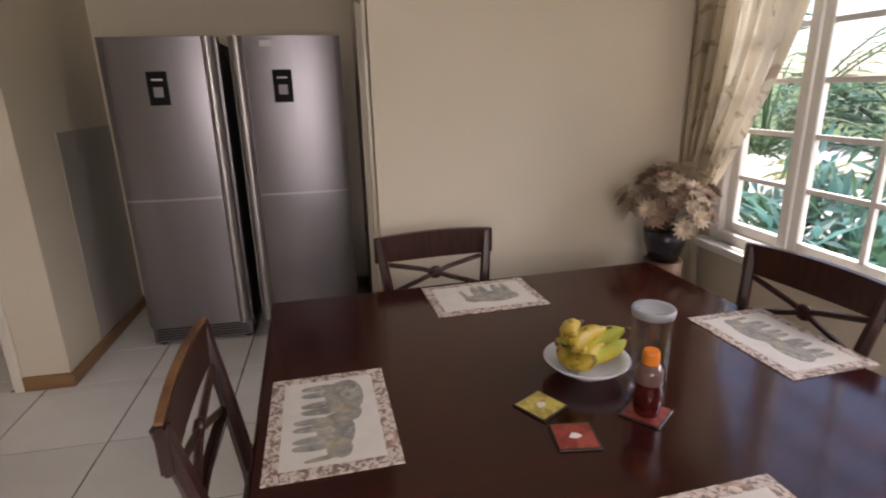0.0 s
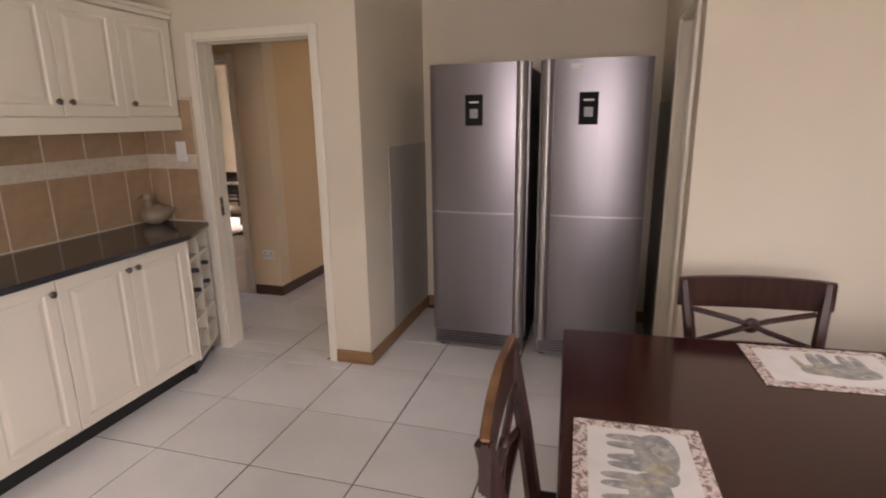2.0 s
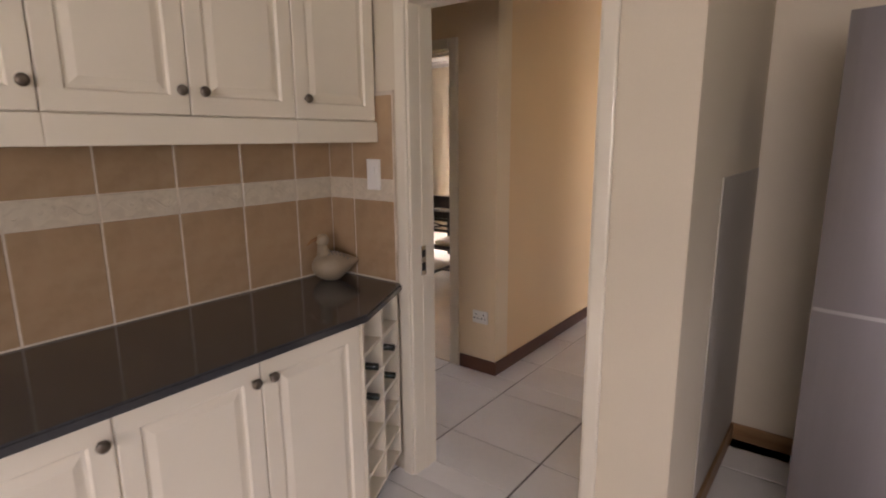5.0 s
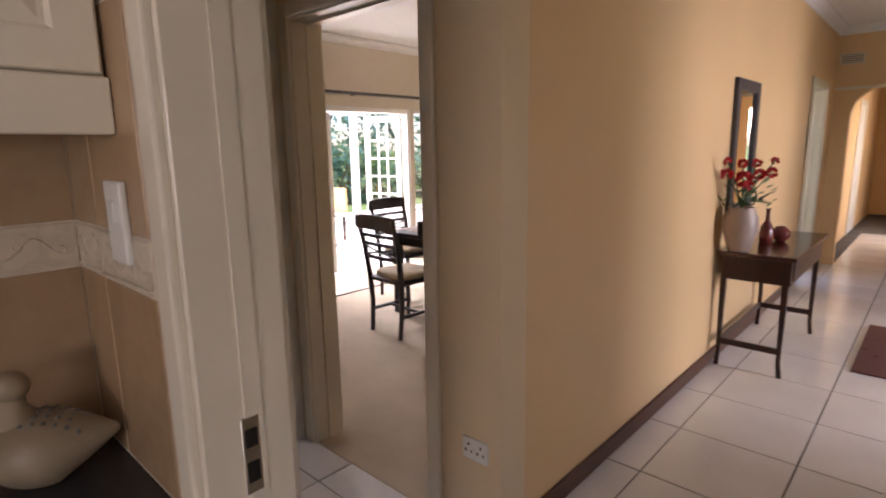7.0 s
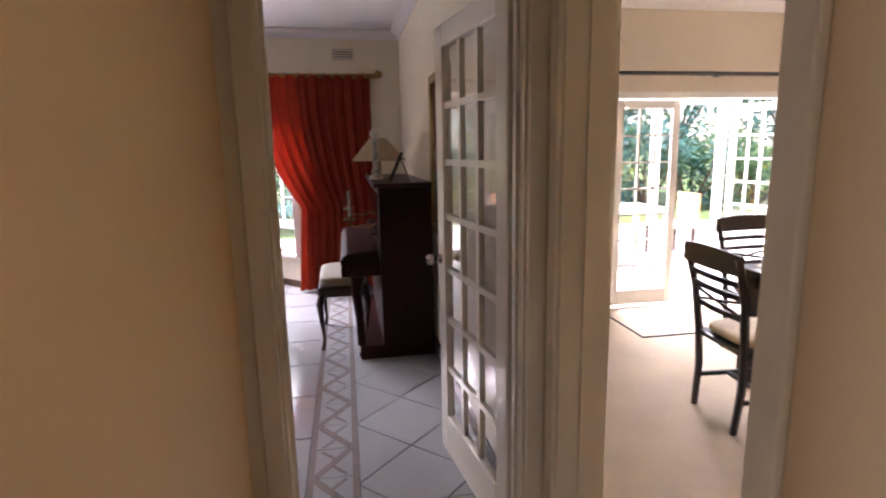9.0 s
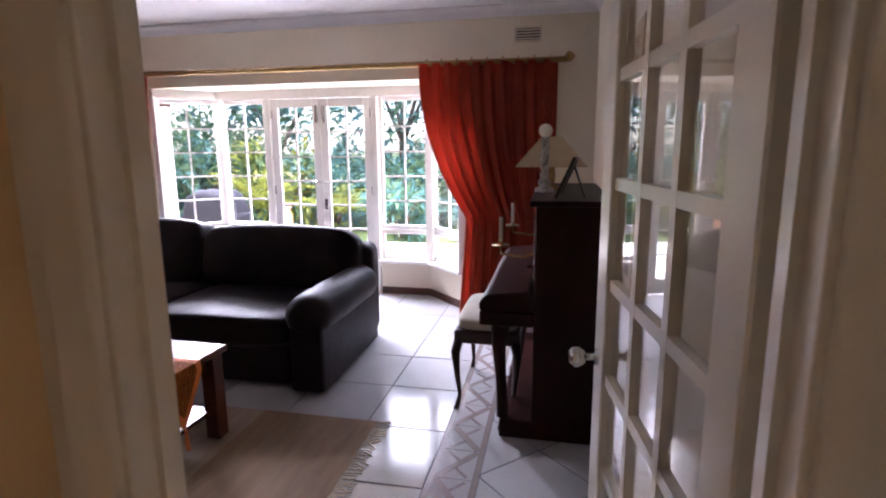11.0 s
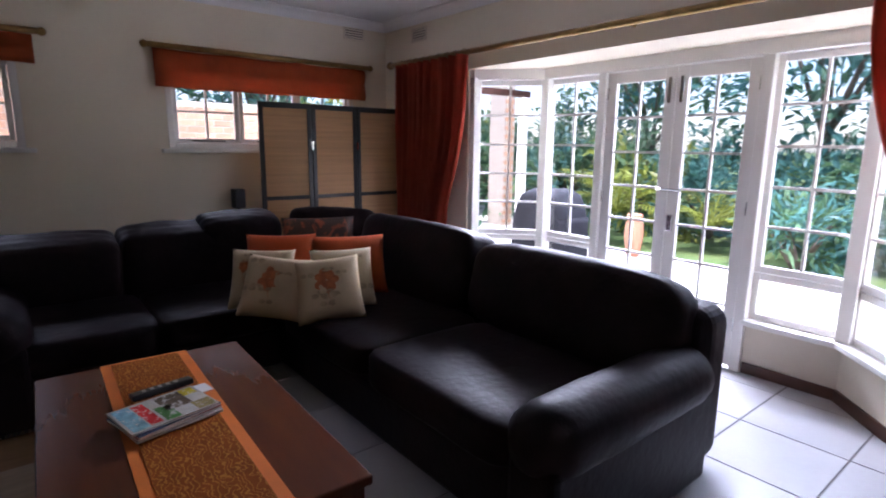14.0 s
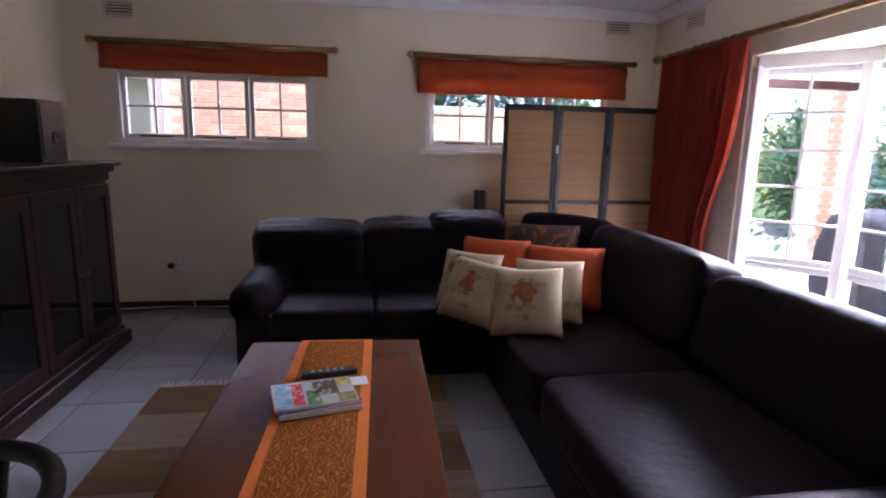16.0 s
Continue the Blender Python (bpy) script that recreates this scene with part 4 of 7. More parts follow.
def curved_board(w, h, t, bow, z, n=12, r=0.0, crown=0.0):
    """A back rail bowed in plan and raised a little in the middle: local x across, back towards -y."""
    bm = bmesh.new()
    rows = []
    for k in range(n + 1):
        u = 2 * k / n - 1
        x, y = u * w / 2, -bow * (1 - u * u)
        up = crown * (1 - u * u)
        rows.append([bm.verts.new(c) for c in ((x, y - t / 2, z), (x, y + t / 2, z), (x, y + t / 2, z + h + up), (x, y - t / 2, z + h + up))])
    for a, b in zip(rows, rows[1:]):
        for k in range(4):
            bm.faces.new((a[k], a[(k + 1) % 4], b[(k + 1) % 4], b[k]))
    bm.faces.new(rows[0]), bm.faces.new(rows[-1])
    if r:
        bmesh.ops.bevel(bm, geom=[e for e in bm.edges if abs(e.verts[0].co.x - e.verts[1].co.x) > 1e-4], offset=r, segments=2, affect="EDGES")
    return bm


def cross_chair(m, label, top=0.93, w=0.54, worn=False):
    """A dining chair with a broad top rail and a crossed back; local front towards +y."""
    ob = thing("dining_chair", m, label, "chair", "chairs round the kitchen table")
    seat_y = 0.0
    part("seat", one(-0.23, 0.23, -0.19, 0.25, 0.44, 0.475, r=0.012), DARKWOOD, ob)
    for s in (-1, 1):
        part("front_leg", one(s * 0.20 - 0.02, s * 0.20 + 0.02, 0.19, 0.23, 0.0, 0.44, r=0.004), DARKWOOD, ob)
        bm = tube(bmesh.new(), [(s * 0.19, -0.19, 0.0), (s * 0.20, -0.17, 0.25), (s * 0.205, -0.18, 0.45), (s * (w / 2 - 0.05), -0.215, 0.68), (s * (w / 2 - 0.022), -0.26, top - 0.02)], [0.020, 0.023, 0.025, 0.023, 0.020], n=6)
        part("back_post", bm, DARKWOOD, ob)
        part("seat_rail", one(s * 0.205 - 0.012, s * 0.205 + 0.012, -0.16, 0.20, 0.37, 0.44), DARKWOOD, ob)
        part("stretcher", one(s * 0.20 - 0.01, s * 0.20 + 0.01, -0.17, 0.20, 0.15, 0.175), DARKWOOD, ob)
    tr = part("top_rail", curved_board(w, 0.115, 0.024, 0.012, top - 0.125, r=0.006, crown=0.012), DARKWOOD, ob, m=pose(0, -0.255, 0))
    if worn:
        part("worn_edge", curved_board(w - 0.01, 0.007, 0.018, 0.012, top - 0.008, r=0.002, crown=0.012), WORNWOOD, tr, "worn golden top edge")
    zl = top - 0.29
    part("lower_rail", curved_board(w - 0.09, 0.028, 0.02, 0.01, zl, r=0.004), DARKWOOD, ob, m=pose(0, -0.228, 0))
    for s in (-1, 1):
        bm = tube(bmesh.new(), [(-s * (w / 2 - 0.06), -0.243, top - 0.135), (-s * 0.06, -0.248, top - 0.175), (0, -0.25, top - 0.195), (s * 0.06, -0.247, top - 0.22), (s * (w / 2 - 0.07), -0.234, zl + 0.02)], 0.011, n=6)
        part("crossbar", bm, DARKWOOD, ob)
    bm = lathe(bmesh.new(), [(0.028, -0.012), (0.034, 0), (0.028, 0.012)], 14)
    part("boss", bm, DARKWOOD, ob, m=pose(0, -0.252, top - 0.197, 80, 0, 0), smooth=True)
    return ob


cross_chair(pose(0.075, 1.60, 0, 0, 0, -87), "dark-stained dining chair with a worn golden top edge at the table", worn=True, top=0.945)
cross_chair(pose(0.65, 2.42, 0, 0, 0, 185), "dark-stained dining chair with a crossed back before the wall", top=0.93, w=0.56)
cross_chair(pose(1.57, 1.80, 0, 0, 0, 96), "dark-stained dining chair with a crossed back near the window", top=0.95, w=0.56)

# place mats with printed animals
MATW = over(mat("printed place mat", (0.62, 0.585, 0.53), 0.6, var=0.06, scale=12, bump=0.1, bscale=300), (0.62, 0.57, 0.52), "noise", 30, 0.5, 0.8, amount=0.4)
MATB = over(over(mat("patterned mat border", (0.57, 0.485, 0.42), 0.6, var=0.1, scale=40, bump=0.1, bscale=300), (0.13, 0.075, 0.05), "noise", 62, 0.47, 0.56, dist=1.0, amount=0.85), (0.45, 0.28, 0.22), "noise", 38, 0.58, 0.66, amount=0.7)
MATG = over(mat("grey animal print", (0.34, 0.32, 0.28), 0.6, col2=(0.17, 0.17, 0.165), scale=26, bump=0), (0.50, 0.46, 0.36), "noise", 34, 0.52, 0.72, dist=1.0, amount=0.7)
MATO = over(mat("ochre animal print", (0.44, 0.38, 0.26), 0.6, col2=(0.22, 0.20, 0.16), scale=30, bump=0), (0.12, 0.12, 0.12), "noise", 45, 0.6, 0.75, amount=0.6)


def blob(bm, pts, z, cx=0, cy=0, s=1.0):
    prism(bm, [(cx + x * s, cy + y * s) for x, y in pts], z - 0.0004, z)


def place_mat(m, label, animals):
    ob = thing("place_mat", m, label, "place mat", "place mats on the kitchen table")
    z = 0.004
    part("border", one(-0.22, 0.22, -0.155, 0.155, 0, z, r=0.0015, seg=1), MATB, ob, "floral printed border")
    part("field", one(-0.185, 0.185, -0.12, 0.12, z, z + 0.0006), MATW, ob)
    for cx, cy, s in animals:
        def oval(bm, x, y, rx, ry, dz, turn=0.0):
            c, q = math.cos(turn), math.sin(turn)
            ring = []
            for i in range(18):
                a = 2 * math.pi * i / 18
                u, v = rx * math.cos(a) * (1 + 0.06 * math.sin(3 * a)), ry * math.sin(a) * (1 + 0.06 * math.cos(2 * a))
                ring.append(bm.verts.new((cx + s * (x + u * c - v * q), cy + s * (y + u * q + v * c), z + 0.0008 + dz)))
            bm.faces.new(ring)
            return bm
        body = oval(bmesh.new(), -0.15, 0.16, 0.80, 0.52, 0.0)
        oval(body, 0.62, 0.22, 0.36, 0.34, 0.0001)
        for lx in (-0.68, -0.36, 0.12, 0.42):
            oval(body, lx, -0.46, 0.15, 0.50, 0.0002, 0.06 * math.sin(9 * lx))
        part("print", body, MATG, ob, "grey elephant print")
        ear = oval(bmesh.new(), 0.42, 0.16, 0.22, 0.32, 0.0004, 0.3)
        oval(ear, 0.90, -0.22, 0.09, 0.44, 0.0003, 0.12)
        part("print", ear, MATO, ob, "ochre ear and trunk print")
    return ob


TABLE = TM @ pose(0, 0, TT)
place_mat(TABLE @ pose(-0.662, -0.018, 0, 0, 0, -91), "white place mat printed with two elephants, floral border", [(-0.075, 0.022, 0.105), (0.075, -0.005, 0.095)])
place_mat(TABLE @ pose(-0.03, 0.66, 0, 0, 0, 180), "white place mat printed with an animal, floral border", [(-0.03, 0.0, 0.115)])
place_mat(TABLE @ pose(0.74, 0.02, 0, 0, 0, 90), "white place mat printed with zebras, floral border", [(-0.07, 0.0, 0.09), (0.075, 0.015, 0.09)])
place_mat(TABLE @ pose(0.0, -0.64, 0, 0, 0, 0), "white place mat with a floral border", [(0.0, 0.0, 0.09)])

# coasters
for x, y, rz, c, lab in ((0.685, 1.475, 30, (0.42, 0.33, 0.08), "square yellow printed coaster"), (0.715, 1.335, -8, (0.24, 0.04, 0.03), "square red printed coaster"), (0.93, 1.385, 38, (0.22, 0.04, 0.035), "square dark red coaster under the syrup bottle")):
    co = thing("coaster", pose(x, y, TT, 0, 0, rz), lab, "coaster", "coasters")
    part("board", one(-0.052, 0.052, -0.052, 0.052, 0, 0.005, r=0.003), ESPRESSO, co)
    part("face", one(-0.046, 0.046, -0.046, 0.046, 0.005, 0.0056), over(mat("coaster print", c, 0.4, var=0.2, scale=40, bump=0), (c[0] * 1.4, c[1] * 1.5, c[2] * 1.3), "noise", 40, 0.45, 0.6), co)
    bm = bmesh.new()
    blob(bm, [(-0.7, -0.3), (-0.2, 0.5), (0.4, 0.4), (0.8, -0.1), (0.2, -0.5)], 0.0062, 0, 0, 0.022)
    part("motif", bm, PAPER, co)

# fruit bowl
bowl = thing("fruit_bowl", pose(0.872, 1.605, TT) @ Matrix.Scale(0.86, 4), "white china bowl with a faint printed rim", "bowl")
CHINA = over(mat("white china", (0.78, 0.77, 0.76), 0.12, var=0.03, bump=0), (0.4, 0.42, 0.5), "voronoi", 45, 0.05, 0.12, amount=0.5)
part("bowl", lathe(bmesh.new(), [(0.0, 0.0), (0.055, 0.0), (0.06, 0.008), (0.115, 0.038), (0.142, 0.062), (0.138, 0.064), (0.11, 0.044), (0.06, 0.016), (0.0, 0.012)], 36, cap=False), CHINA, bowl, smooth=True)
BAN = over(mat("ripe banana skin", (0.50, 0.36, 0.04), 0.5, var=0.2, scale=14, bump=0.05), (0.09, 0.045, 0.01), "noise", 38, 0.58, 0.68, amount=0.8)
BANG = over(mat("greenish banana skin", (0.40, 0.42, 0.05), 0.5, var=0.15, scale=14, bump=0.05), (0.62, 0.46, 0.05), "noise", 8, 0.45, 0.7)


def banana(m, label, material, L_=0.165, bend=1.0):
    pts, rads = [], []
    for k in range(15):
        u = k / 14
        a = (u - 0.5) * bend
        R = L_ / max(bend, 0.1)
        pts.append((R * math.sin(a), 0, R * (1 - math.cos(a))))
        rads.append(0.004 if k in (0, 14) else 0.0255 * (min(1, 4.5 * u, 4.0 * (1 - u)) ** 0.6))
    ob = thing("banana", m, label, "banana", "bananas in the bowl")
    part("skin", tube(bmesh.new(), pts, rads, n=9), material, ob, smooth=True)
    part("stalk", tube(bmesh.new(), [pts[-1], (pts[-1][0] * 1.14, 0, pts[-1][2] * 1.35)], [0.006, 0.004], n=6), WORNWOOD, ob)
    return ob


for k, (dx, dy, dz, rx, ry, rz, mt) in enumerate(((-0.05, 0.0, 0.045, 30, 8, 70, BAN), (-0.02, 0.02, 0.065, 50, 4, 62, BAN), (0.01, -0.02, 0.06, 40, -6, 40, BAN), (0.05, -0.02, 0.055, 20, -10, 5, BANG), (0.05, 0.015, 0.085, 60, -12, 0, BANG), (-0.055, -0.04, 0.05, 10, 12, 110, BAN), (0.02, 0.055, 0.06, 25, -4, -20, BANG), (-0.05, 0.04, 0.105, 70, 10, 60, BAN), (-0.02, -0.01, 0.10, 75, -4, 30, BAN))):
    banana(pose(0.868 + dx * 0.8, 1.605 + dy * 0.8, TT + dz * 1.2, rx, ry, rz), "spotted ripe yellow banana in the bowl" if mt is BAN else "smooth yellow-green banana in the bowl", mt, bend=1.15 + 0.2 * (k % 3))

# storage jar and syrup bottle
CLEAR = glass_mat("clear plastic", (0.90, 0.91, 0.92), 0.06, flat=0.10)
jar = thing("storage_jar", pose(0.985, 1.475, TT), "tall clear plastic jar with a grey lid", "jar")
part("body", lathe(bmesh.new(), [(0.0, 0.002), (0.046, 0.002), (0.050, 0.01), (0.050, 0.227)], 32, cap=False), CLEAR, jar, smooth=True)
part("lid", lathe(bmesh.new(), [(0.0, 0.226), (0.053, 0.226), (0.055, 0.242), (0.052, 0.248), (0.044, 0.242), (0.0, 0.241)], 32, cap=False), mat("frosted grey lid", (0.36, 0.37, 0.39), 0.3, bump=0), jar, smooth=True)
syr = thing("syrup_bottle", pose(0.93, 1.385, TT + 0.0056), "small bottle of dark red syrup with an orange cap", "bottle")
part("body", lathe(bmesh.new(), [(0.0, 0), (0.03, 0), (0.033, 0.01), (0.033, 0.07), (0.029, 0.08), (0.033, 0.09), (0.033, 0.115), (0.022, 0.135), (0.0, 0.136)], 24, cap=False), mat("dark red syrup", (0.075, 0.009, 0.007), 0.08, var=0.2, bump=0, trans=0.25), syr, smooth=True)
part("shoulder", lathe(bmesh.new(), [(0.0335, 0.088), (0.0338, 0.118), (0.0225, 0.137), (0.0, 0.1375)], 24, cap=False), mat("clear bottle shoulder", (0.15, 0.085, 0.075), 0.1, bump=0), syr, smooth=True)
part("cap", lathe(bmesh.new(), [(0.0, 0.135), (0.021, 0.135), (0.021, 0.165), (0.018, 0.172), (0.0, 0.172)], 20, cap=False), mat("orange plastic cap", (0.75, 0.22, 0.02), 0.35, bump=0), syr, "orange screw cap")

# dried flowers on a cane stand
st = thing("flower_stand", pose(1.80, 2.66, 0), "woven cane stand with a dark pot", "plant stand")
CANE = over(mat("woven cane", (0.15, 0.075, 0.035), 0.6, var=0.2, scale=20, bump=0.4, bscale=60), (0.08, 0.04, 0.02), "wave", 30, 0.6, 0.9, (0, 0, 1))
part("basket", lathe(bmesh.new(), [(0.0, 0.0), (0.085, 0.0), (0.075, 0.35), (0.095, 0.70), (0.09, 0.70), (0.0, 0.66)], 24, cap=False), CANE, st, smooth=True)
part("pot", lathe(bmesh.new(), [(0.0, 0.70), (0.07, 0.70), (0.10, 0.80), (0.105, 0.86), (0.095, 0.86), (0.0, 0.84)], 24, cap=False), mat("dark glazed pot", (0.02, 0.018, 0.022), 0.2, bump=0), st, smooth=True)
DRY1 = mat("dried cream petals", (0.50, 0.40, 0.28), 0.8, var=0.3, scale=30, bump=0.2)
DRY2 = mat("dried brown petals", (0.28, 0.19, 0.13), 0.8, var=0.35, scale=30, bump=0.2)
rng = random.Random(5)
flw = thing("dried_flowers", pose(1.80, 2.66, 0.85), "bunch of cream and brown dried flowers", "flowers")
for k in range(84):
    a, e = rng.uniform(0, 2 * math.pi), rng.uniform(-0.25, 1.5)
    r = rng.uniform(0.12, 0.24)
    c = Vector((math.cos(a) * math.cos(e) * r, math.sin(a) * math.cos(e) * r, 0.10 + math.sin(e) * r * 0.95))
    bm = bmesh.new()
    nrm = (c - Vector((0, 0, 0.02))).normalized()
    q = nrm.to_track_quat("Z", "Y").to_matrix()
    for ring, (pn, pl, lift) in enumerate(((12, 0.060, 0.30), (9, 0.042, 0.9))):
        for p in range(pn):
            b = 2 * math.pi * p / pn + ring
            d = Vector((math.cos(b), math.sin(b), lift)).normalized()
            s = Vector((-math.sin(b), math.cos(b), 0)) * 0.009
            ts = [Vector((0, 0, 0)), d * pl * 0.55 + s, d * pl, d * pl * 0.55 - s]
            bm.faces.new([bm.verts.new(c + q @ v) for v in ts])
    part("flower", bm, DRY1 if rng.random() < 0.6 else DRY2, flw)
stems = bmesh.new()
for k in range(30):
    a, e = rng.uniform(0, 2 * math.pi), rng.uniform(-0.1, 1.4)
    tube(stems, [(0, 0, 0.0), (math.cos(a) * math.cos(e) * 0.2, math.sin(a) * math.cos(e) * 0.2, 0.08 + math.sin(e) * 0.2)], 0.003, n=4)
part("stem_bunch", stems, DRY2, flw)

# cream curtain beside the kitchen window
def kc_edges(z):
    t = min(1.0, max(0.0, (2.25 - z) / 1.35))
    if z > 0.9:
        return 2.93 - 0.02 * t, 2.14 + 0.60 * t ** 1.6, 1 - 0.35 * t
    u = (0.9 - z) / 0.85
    return 2.91, 2.74 - 0.10 * u, 0.65 + 0.2 * u


kc = thing("curtain", pose(2.03, 0, 0), "cream embroidered curtain drawn aside from the window", "curtain")
part("cloth", drape(kc_edges, [0.04 + 2.21 * k / 40 for k in range(41)], 7, 0.032, seed=3), CREAMCLOTH, kc, smooth=True)
part("tieback", lathe(bmesh.new(), [(0.075, -0.03), (0.085, 0.0), (0.075, 0.03)], 18, (0, 2.84, 0.9), cap=False), SHEER, kc)
kr = thing("curtain_rod", pose(2.0, 0, 2.27), "slim wooden curtain rod above the kitchen window", "curtain rod")
part("rod", tube(bmesh.new(), [(0, 0.1, 0), (0, 2.93, 0)], 0.014), WORNWOOD, kr)
for y in (0.3, 2.6):
    part("bracket", one(0.0, 0.098, y - 0.012, y + 0.012, -0.02, 0.02), WORNWOOD, kr)

# wall tiles above the worktop, with an embossed border
sp = structure("splashback", boxes((-2.899, -2.8885, 0.48, 3.3695, 0.90, 1.70), (-2.8885, -2.49, 3.3585, 3.3695, 0.90, 1.70)), WGROUT, "terracotta wall tiles with a cream embossed border", "wall tiles")


def wtile(name, w, h, material, m):
    key = (name, round(w, 3), round(h, 3))
    if key not in tile_meshes:
        g = 0.0038
        bm = one(g, w - g, -0.007, 0.0, g * 0.5, h - g * 0.5, r=0.0015, seg=1)
        if name == "border_tile":
            box(bm, g, w - g, -0.0095, -0.006, 0.004, 0.010)
            box(bm, g, w - g, -0.0095, -0.006, h - 0.010, h - 0.004)
            tube(bm, [(g + 0.004 + (w - 2 * g - 0.008) * i / 16, -0.0072, h / 2 + 0.018 * math.sin(2 * math.pi * i / 8)) for i in range(17)], 0.0032, n=4)
            for c in range(max(1, round(w / 0.06))):
                cx = w * (c + 0.5) / max(1, round(w / 0.06))
                tube(bm, [(cx + 0.013 * (1 - i / 11) * math.cos(i * 0.8 + c), -0.0072, h / 2 + 0.014 * (1 - i / 11) * math.sin(i * 0.8 + c) - 0.006 * (-1) ** c) for i in range(9)], 0.0026, n=4)
        tile_meshes[key] = mesh_of(bm, name, material)
    ob = new(name, tile_meshes[key])
    ob.parent, ob.matrix_basis = sp, m
    return ob


for z0, z1, nm, mt in ((0.905, 1.25, "tile", WTILE), (1.25, 1.34, "border_tile", BTILE), (1.34, 1.685, "tile", WTILE)):
    for k in range(12):
        y0, y1 = 0.335 + 0.257 * k, 0.335 + 0.257 * (k + 1)
        y0, y1 = max(0.48, y0), min(3.36, y1)
        if y1 - y0 > 0.02:
            wtile(nm, y1 - y0, z1 - z0, mt, pose(-2.893, y0, z0, 0, 0, 90))
    for x0, x1 in ((-2.886, -2.735), (-2.735, -2.492)):
        wtile(nm, x1 - x0, z1 - z0, mt, pose(x0, 3.363, z0))

# sockets and switches
def socket_plate(name, m, w, h, label, kind="socket", rocker=False):
    ob = thing(name, m, label, kind)
    part("plate", one(-w / 2, w / 2, -0.012, 0.0, -h / 2, h / 2, r=0.004), PLASTIC_W, ob)
    if rocker:
        part("rocker", one(-0.012, 0.012, -0.017, -0.011, 0.0, 0.035, r=0.002), PLASTIC_W, ob)
    else:
        for sx in (-1, 1) if w > 0.11 else (0,):
            for a, b in ((0, 0.018), (-0.014, -0.008), (0.014, -0.008)):
                part("pin_hole", one(sx * w * 0.24 + a - 0.004, sx * w * 0.24 + a + 0.004, -0.0135, -0.0115, b - 0.005, b + 0.005), BLACK, ob)
            part("switch", one(sx * w * 0.24 + 0.018, sx * w * 0.24 + 0.026, -0.016, -0.0115, -0.012, 0.01, r=0.001), PLASTIC_W, ob)
    return ob


socket_plate("socket", pose(-2.886, 1.80, 1.045, 0, 0, 90), 0.15, 0.13, "white double wall socket on the tiles")
socket_plate("light_switch", pose(-2.60, 3.356, 1.36), 0.075, 0.13, "white light switch beside the door", "switch", True)
socket_plate("socket", pose(-2.80, 4.48, 0.375), 0.115, 0.085, "white wall socket by the hall corner")
socket_plate("socket", pose(-4.01, -1.299, 0.41, 0, 0, 180), 0.125, 0.085, "white wall socket with a plugged-in cable")

# olive oil bottle
oil = thing("oil_bottle", pose(-2.80, 1.655, 0.90) @ Matrix.Diagonal((1.2, 1.2, 0.94, 1.0)), "dark glass oil bottle with a red cap and label", "bottle")
part("glass", lathe(bmesh.new(), [(0.0, 0), (0.036, 0.0), (0.038, 0.008), (0.038, 0.19), (0.030, 0.225), (0.016, 0.25), (0.015, 0.285), (0.0, 0.286)], 24, cap=False), BOTTLEG, oil, smooth=True)
part("cap", lathe(bmesh.new(), [(0.0, 0.28), (0.018, 0.28), (0.018, 0.325), (0.0, 0.326)], 20, cap=False), mat("red cap", (0.42, 0.03, 0.02), 0.35, bump=0), oil, "red screw cap")
part("label", lathe(bmesh.new(), [(0.0386, 0.05), (0.0386, 0.12)], 24, cap=False), PAPER, oil, "white paper label", smooth=True)
part("label", lathe(bmesh.new(), [(0.0388, 0.125), (0.0388, 0.175)], 24, cap=False), mat("red label", (0.55, 0.03, 0.02), 0.4, bump=0), oil, "red label band", smooth=True)
part("label_print", lathe(bmesh.new(), [(0.0392, 0.142), (0.0392, 0.158)], 24, cap=False), PAPER, oil, smooth=True)

# pottery bird
bird = thing("pottery_bird", Matrix.Translation((-2.765, 3.235, 0.90)) @ Matrix.Rotation(radians(60), 4, "Z") @ Matrix.Scale(0.83, 4), "cream pottery duck with studded back and ochre bill", "ornament")
POT = mat("cream stoneware", (0.31, 0.245, 0.165), 0.45, var=0.12, scale=12, bump=0.15, bscale=90)
bm = bmesh.new()
bmesh.ops.create_uvsphere(bm, u_segments=28, v_segments=18, radius=1.0)
for v in bm.verts:
    x, y, z = v.co
    tail = max(0, x - 0.3)
    v.co = Vector((x * 0.105 + tail * 0.06, y * 0.095 * (1 - 0.9 * tail), (z * (1 - 0.8 * tail) * 0.078 + 0.074) + tail * 0.03))
    v.co.z = max(0.0, v.co.z)
part("body", bm, POT, bird, smooth=True)
part("neck", tube(bmesh.new(), [(-0.03, 0, 0.12), (-0.045, 0, 0.165), (-0.045, 0, 0.20)], [0.05, 0.028, 0.024], n=12), POT, bird, smooth=True)
bm = bmesh.new()
bmesh.ops.create_uvsphere(bm, u_segments=16, v_segments=10, radius=0.034)
part("head", bm, POT, bird, smooth=True, m=pose(-0.042, 0, 0.215))
part("bill", tube(bmesh.new(), [(-0.065, 0, 0.225), (-0.095, 0, 0.215), (-0.125, 0, 0.19)], [0.014, 0.009, 0.003], n=8), mat("ochre glazed bill", (0.22, 0.10, 0.025), 0.4, bump=0), bird, "ochre bill", smooth=True)
studs = bmesh.new()
for i in range(6):
    for j in range(5):
        a, b = 0.01 + i * 0.02, -0.04 + j * 0.02
        bmesh.ops.create_icosphere(studs, subdivisions=1, radius=0.007, matrix=Matrix.Translation((a - 0.03, b, 0.151 - 5.2 * b * b - 4.5 * (a - 0.03) ** 2)))
